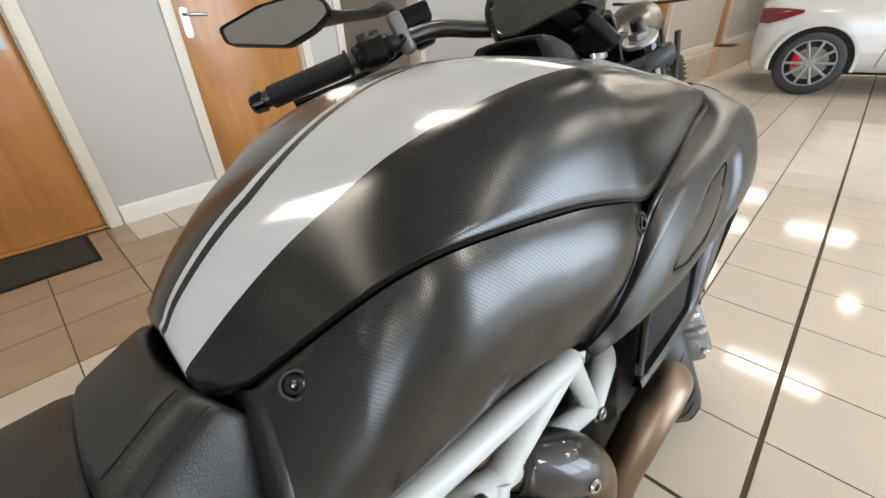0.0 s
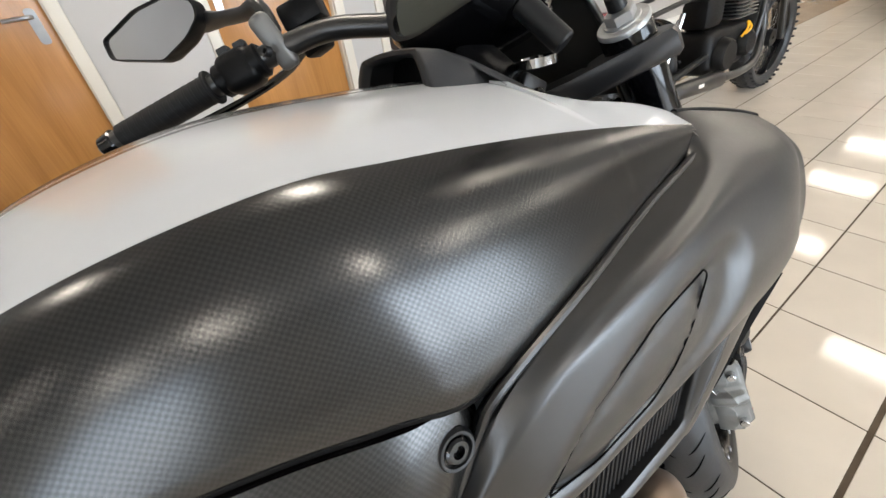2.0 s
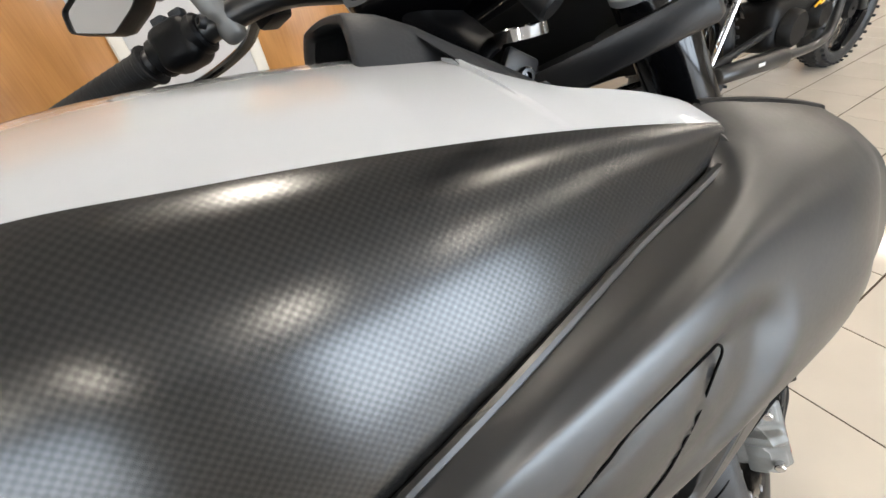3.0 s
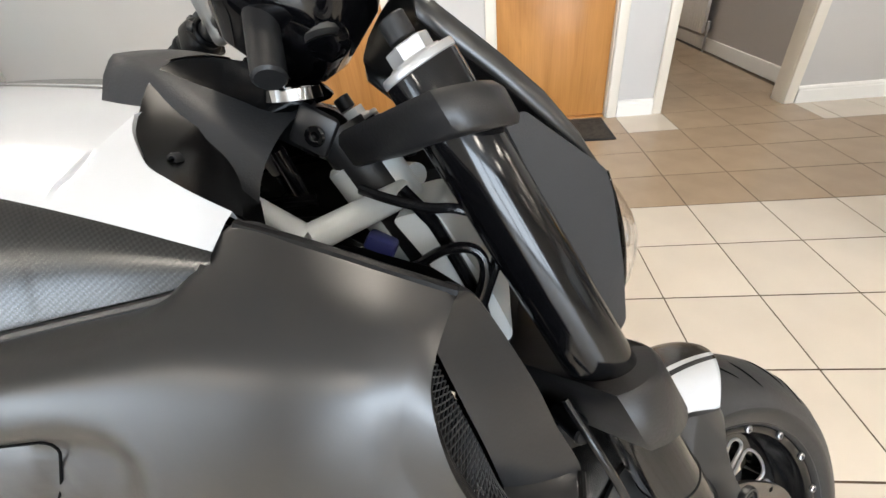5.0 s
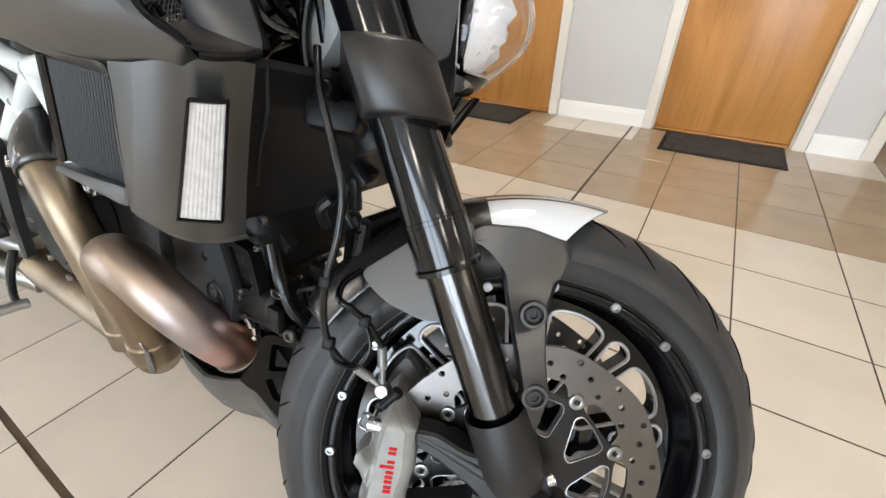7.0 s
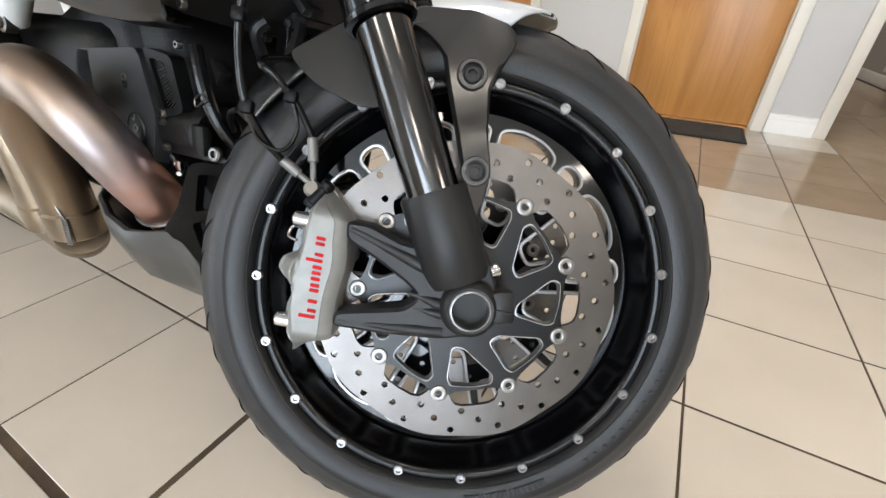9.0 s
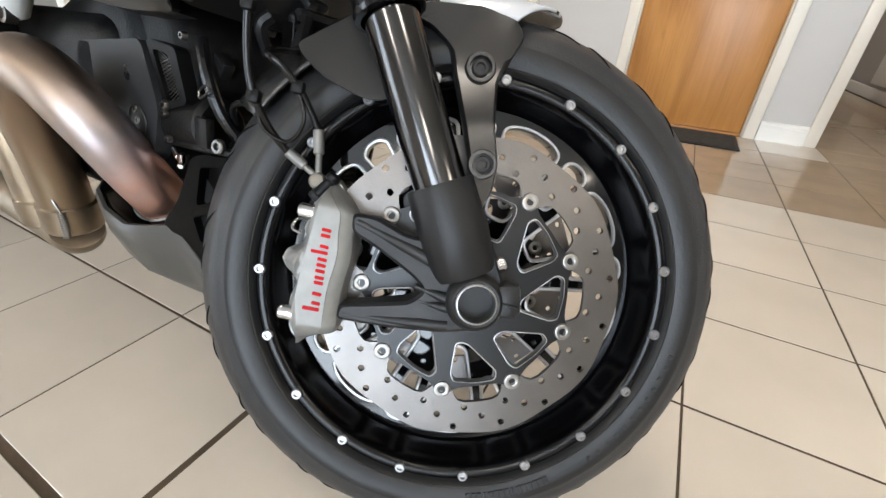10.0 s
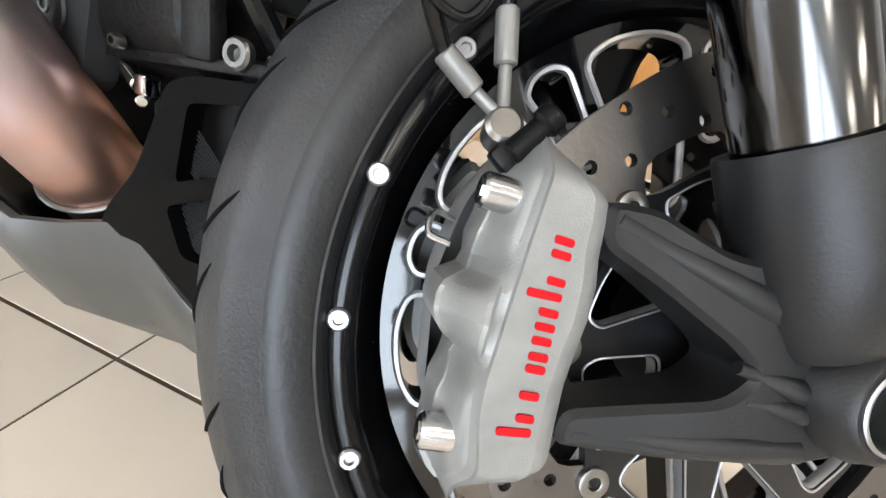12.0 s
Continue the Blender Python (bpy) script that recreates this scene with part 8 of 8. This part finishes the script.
def car_wheel(x):
    c = V(x, -0.03, 0.335)
    b = bmesh.new()
    lathe(b, [(0.235, -0.02), (0.245, -0.035), (0.30, -0.038), (0.325, -0.025), (0.335, 0.0), (0.335, 0.15), (0.32, 0.18), (0.24, 0.18)], 72, c)
    w = part("wheel", b, "tyre", car, "low-profile tyre on a dark multi-spoke alloy wheel", angle=50)
    b = bmesh.new()
    lathe(b, [(0.240, -0.022), (0.236, -0.028), (0.226, -0.028), (0.222, -0.02), (0.220, -0.01)], 72, c)
    part("rim", b, "wheel_silver", w, "bright rim edge")
    b = bmesh.new()
    lathe(b, [(0.220, -0.012), (0.213, 0.05), (0.20, 0.12)], 48, c)
    part("rim_barrel", b, "black_plastic", w, "dark rim barrel")
    b = bmesh.new()
    for k in range(10):
        a = 2 * math.pi * k / 10
        d, n = V(math.cos(a), 0, math.sin(a)), V(-math.sin(a), 0, math.cos(a))
        rows = []
        for r, wd, y in ((0.04, 0.017, -0.02), (0.12, 0.012, -0.025), (0.226, 0.014, -0.024)):
            rows.append([c + d * r + n * wd * q + V(0, y + e, 0) for q, e in ((-1, 0.02), (-1, 0.003), (-0.7, 0), (0.7, 0), (1, 0.003), (1, 0.02))])
        grid_faces(b, rows)
    rod(b, c + V(0, 0.01, 0), c + V(0, -0.026, 0), 0.05, 28, bevel=0.006)
    part("spokes", b, "wheel_silver", w, "slim bright alloy spokes", angle=40)
    b = bmesh.new()
    lathe(b, [(0.05, -0.013), (0.165, -0.013), (0.165, -0.010), (0.05, -0.010)], 40, c)
    part("brake_disc", b, "disc_steel", w)
    b = bmesh.new()
    box(b, c + V(-0.13, -0.014, 0.03), (0.06, 0.010, 0.14), 0.004)
    part("brake_caliper", b, "red", w, "red brake caliper")
    # black disc hides the white body, as the shade behind the spokes
    b = bmesh.new()
    rod(b, c + V(0, -0.011, 0), c + V(0, -0.006, 0), 0.221, 36)
    part("wheel_back_shade", b, "black_plastic", w)
    # arch
    b = bmesh.new()
    rows = []
    for r, y in ((0.365, -0.034), (0.375, -0.040), (0.40, -0.036)):
        rows.append([c + V(r * math.cos(a), y, r * math.sin(a)) for a in np.linspace(radians(-12), radians(192), 30)])
    grid_faces(b, rows)
    part("arch_lip", b, "car_white", car)
    # the body has no arch opening: its shade is a black ring
    b = bmesh.new()
    rows = []
    for r, y in ((0.30, -0.0335), (0.366, -0.0345)):
        rows.append([c + V(r * math.cos(a), y, r * math.sin(a)) for a in np.linspace(radians(-14), radians(194), 30)])
    grid_faces(b, rows)
    part("arch_shade", b, "black_plastic", car, "black ring for the shade in the wheel arch")


car_wheel(0.0)
car_wheel(2.75)
bm = bmesh.new()
rows = []
for x, y, z0, z1 in ((-0.58, 0.10, 0.74, 0.88), (-0.50, -0.010, 0.73, 0.89), (-0.36, -0.040, 0.77, 0.88), (-0.20, -0.048, 0.83, 0.86)):
    rows.append([V(x, y, z0), V(x, y - 0.012, (z0 + z1) / 2), V(x, y + 0.004, z1)])
grid_faces(bm, rows)
part("tail_lamp", bm, "tail_red", car, "red tail lamp", angle=60)
bm = bmesh.new()
tube(bm, [(0.55, -0.040, 0.30), (0.60, -0.045, 0.60), (0.66, -0.035, 0.95), (0.72, -0.0, 1.08)], 0.003, 6, 6)
tube(bm, [(0.30, -0.04, 0.245), (1.6, -0.035, 0.245), (2.4, -0.03, 0.245)], 0.012, 8, 4)
part("door_gap", bm, "black_plastic", car)


# ---------------------------------------------------------------- floor, tile by tile
bm = bmesh.new()
plain_box(bm, -6.0, 18.0, -5.1, 7.0, -0.03, -0.0013)
floor_sheet = tagged(link_mesh("floor", bm, "grout", smooth=False), "polished cream and tan ceramic floor tiles with dark joints", "floor", kind="structure")
PIERS = [(-6.0, -4.82), (-3.68, -1.70), (-0.80, -0.25), (0.60, 0.885), (1.70, 6.93), (7.82, 11.13), (12.07, 18.0)]


def tile_mesh(sx, sy):
    b = bmesh.new()
    e = 0.0008
    rows = [[(-sx / 2, -sy / 2), (sx / 2, -sy / 2), (sx / 2, sy / 2), (-sx / 2, sy / 2)]]
    lo = [b.verts.new((x, y, -0.006)) for x, y in rows[0]]
    mi = [b.verts.new((x, y, -e)) for x, y in rows[0]]
    hi = [b.verts.new((x * (1 - 2 * e / sx), y * (1 - 2 * e / sy), 0)) for x, y in rows[0]]
    for r, s in ((lo, mi), (mi, hi)):
        for k in range(4):
            b.faces.new((r[k], r[(k + 1) % 4], s[(k + 1) % 4], s[k]))
    b.faces.new(hi)
    bmesh.ops.recalc_face_normals(b, faces=b.faces)
    me = bpy.data.meshes.new("tile")
    b.to_mesh(me)
    b.free()
    return me


TILE_MESHES = {}
rest = {"tile_cream": bmesh.new(), "tile_brown": bmesh.new()}
singles = 0
for i in range(-21, 58):
    for j in range(-18, 22):
        x0, x1 = TX + i * TILE, TX + (i + 1) * TILE
        y1, y0 = TY - j * TILE_Y, TY - (j + 1) * TILE_Y
        if x0 < -5.9 or x1 > 17.9 or y0 < -5.0:
            continue
        if y1 > 6.99 or (y1 > WALL_Y + 0.1 and not (0.02 < x0 and x1 < 1.84)):
            continue
        g = 0.0021
        h = 0.0028
        gl = 0.0055 if i == -3 else g
        gr = 0.0055 if i + 1 == -3 else g
        gt = 0.0065 if j == 6 else h
        gb = 0.0065 if j + 1 == 6 else h
        brown = y0 > TY - 0.01
        spans = [(x0 + gl, x1 - gr, "tile_brown" if brown else "tile_cream")]
        if -4.5 < j < -3.5 and y1 < WALL_Y:
            cuts = [c for p in PIERS for c in p if x0 + 0.03 < c < x1 - 0.03]
            edges = [x0 + gl] + cuts + [x1 - gr]
            spans = []
            for a, b in zip(edges[:-1], edges[1:]):
                mid = (a + b) / 2
                inside = any(p[0] - 0.02 < mid < p[1] + 0.02 for p in PIERS)
                spans.append((a + (0.0008 if a in cuts else 0), b - (0.0008 if b in cuts else 0), "tile_cream" if inside else "tile_brown"))
        for a, b, mt in spans:
            cx, cy, sx, sy = (a + b) / 2, (y0 + gb + y1 - gt) / 2, b - a, y1 - gt - y0 - gb
            near = -2.3 < cx < 2.7 and -1.1 < cy < 2.7
            key = (round(sx, 4), round(sy, 4), mt)
            if key not in TILE_MESHES:
                TILE_MESHES[key] = tile_mesh(sx, sy)
                TILE_MESHES[key].materials.append(M[mt])
            if near and singles < 298:
                singles += 1
                ob = new("tile", TILE_MESHES[key])
                ob.location = (cx, cy, 0)
                ob.parent = floor_sheet
            else:
                tmp = TILE_MESHES[key]
                n0 = len(rest[mt].verts)
                rest[mt].from_mesh(tmp)
                rest[mt].verts.ensure_lookup_table()
                for v in rest[mt].verts[n0:]:
                    v.co += Vector((cx, cy, 0))
for mt in rest:
    ob = link_mesh("tiles_beyond", rest[mt], mt, floor_sheet, smooth=False)
    tagged(ob, "the further floor tiles", kind="stuff")
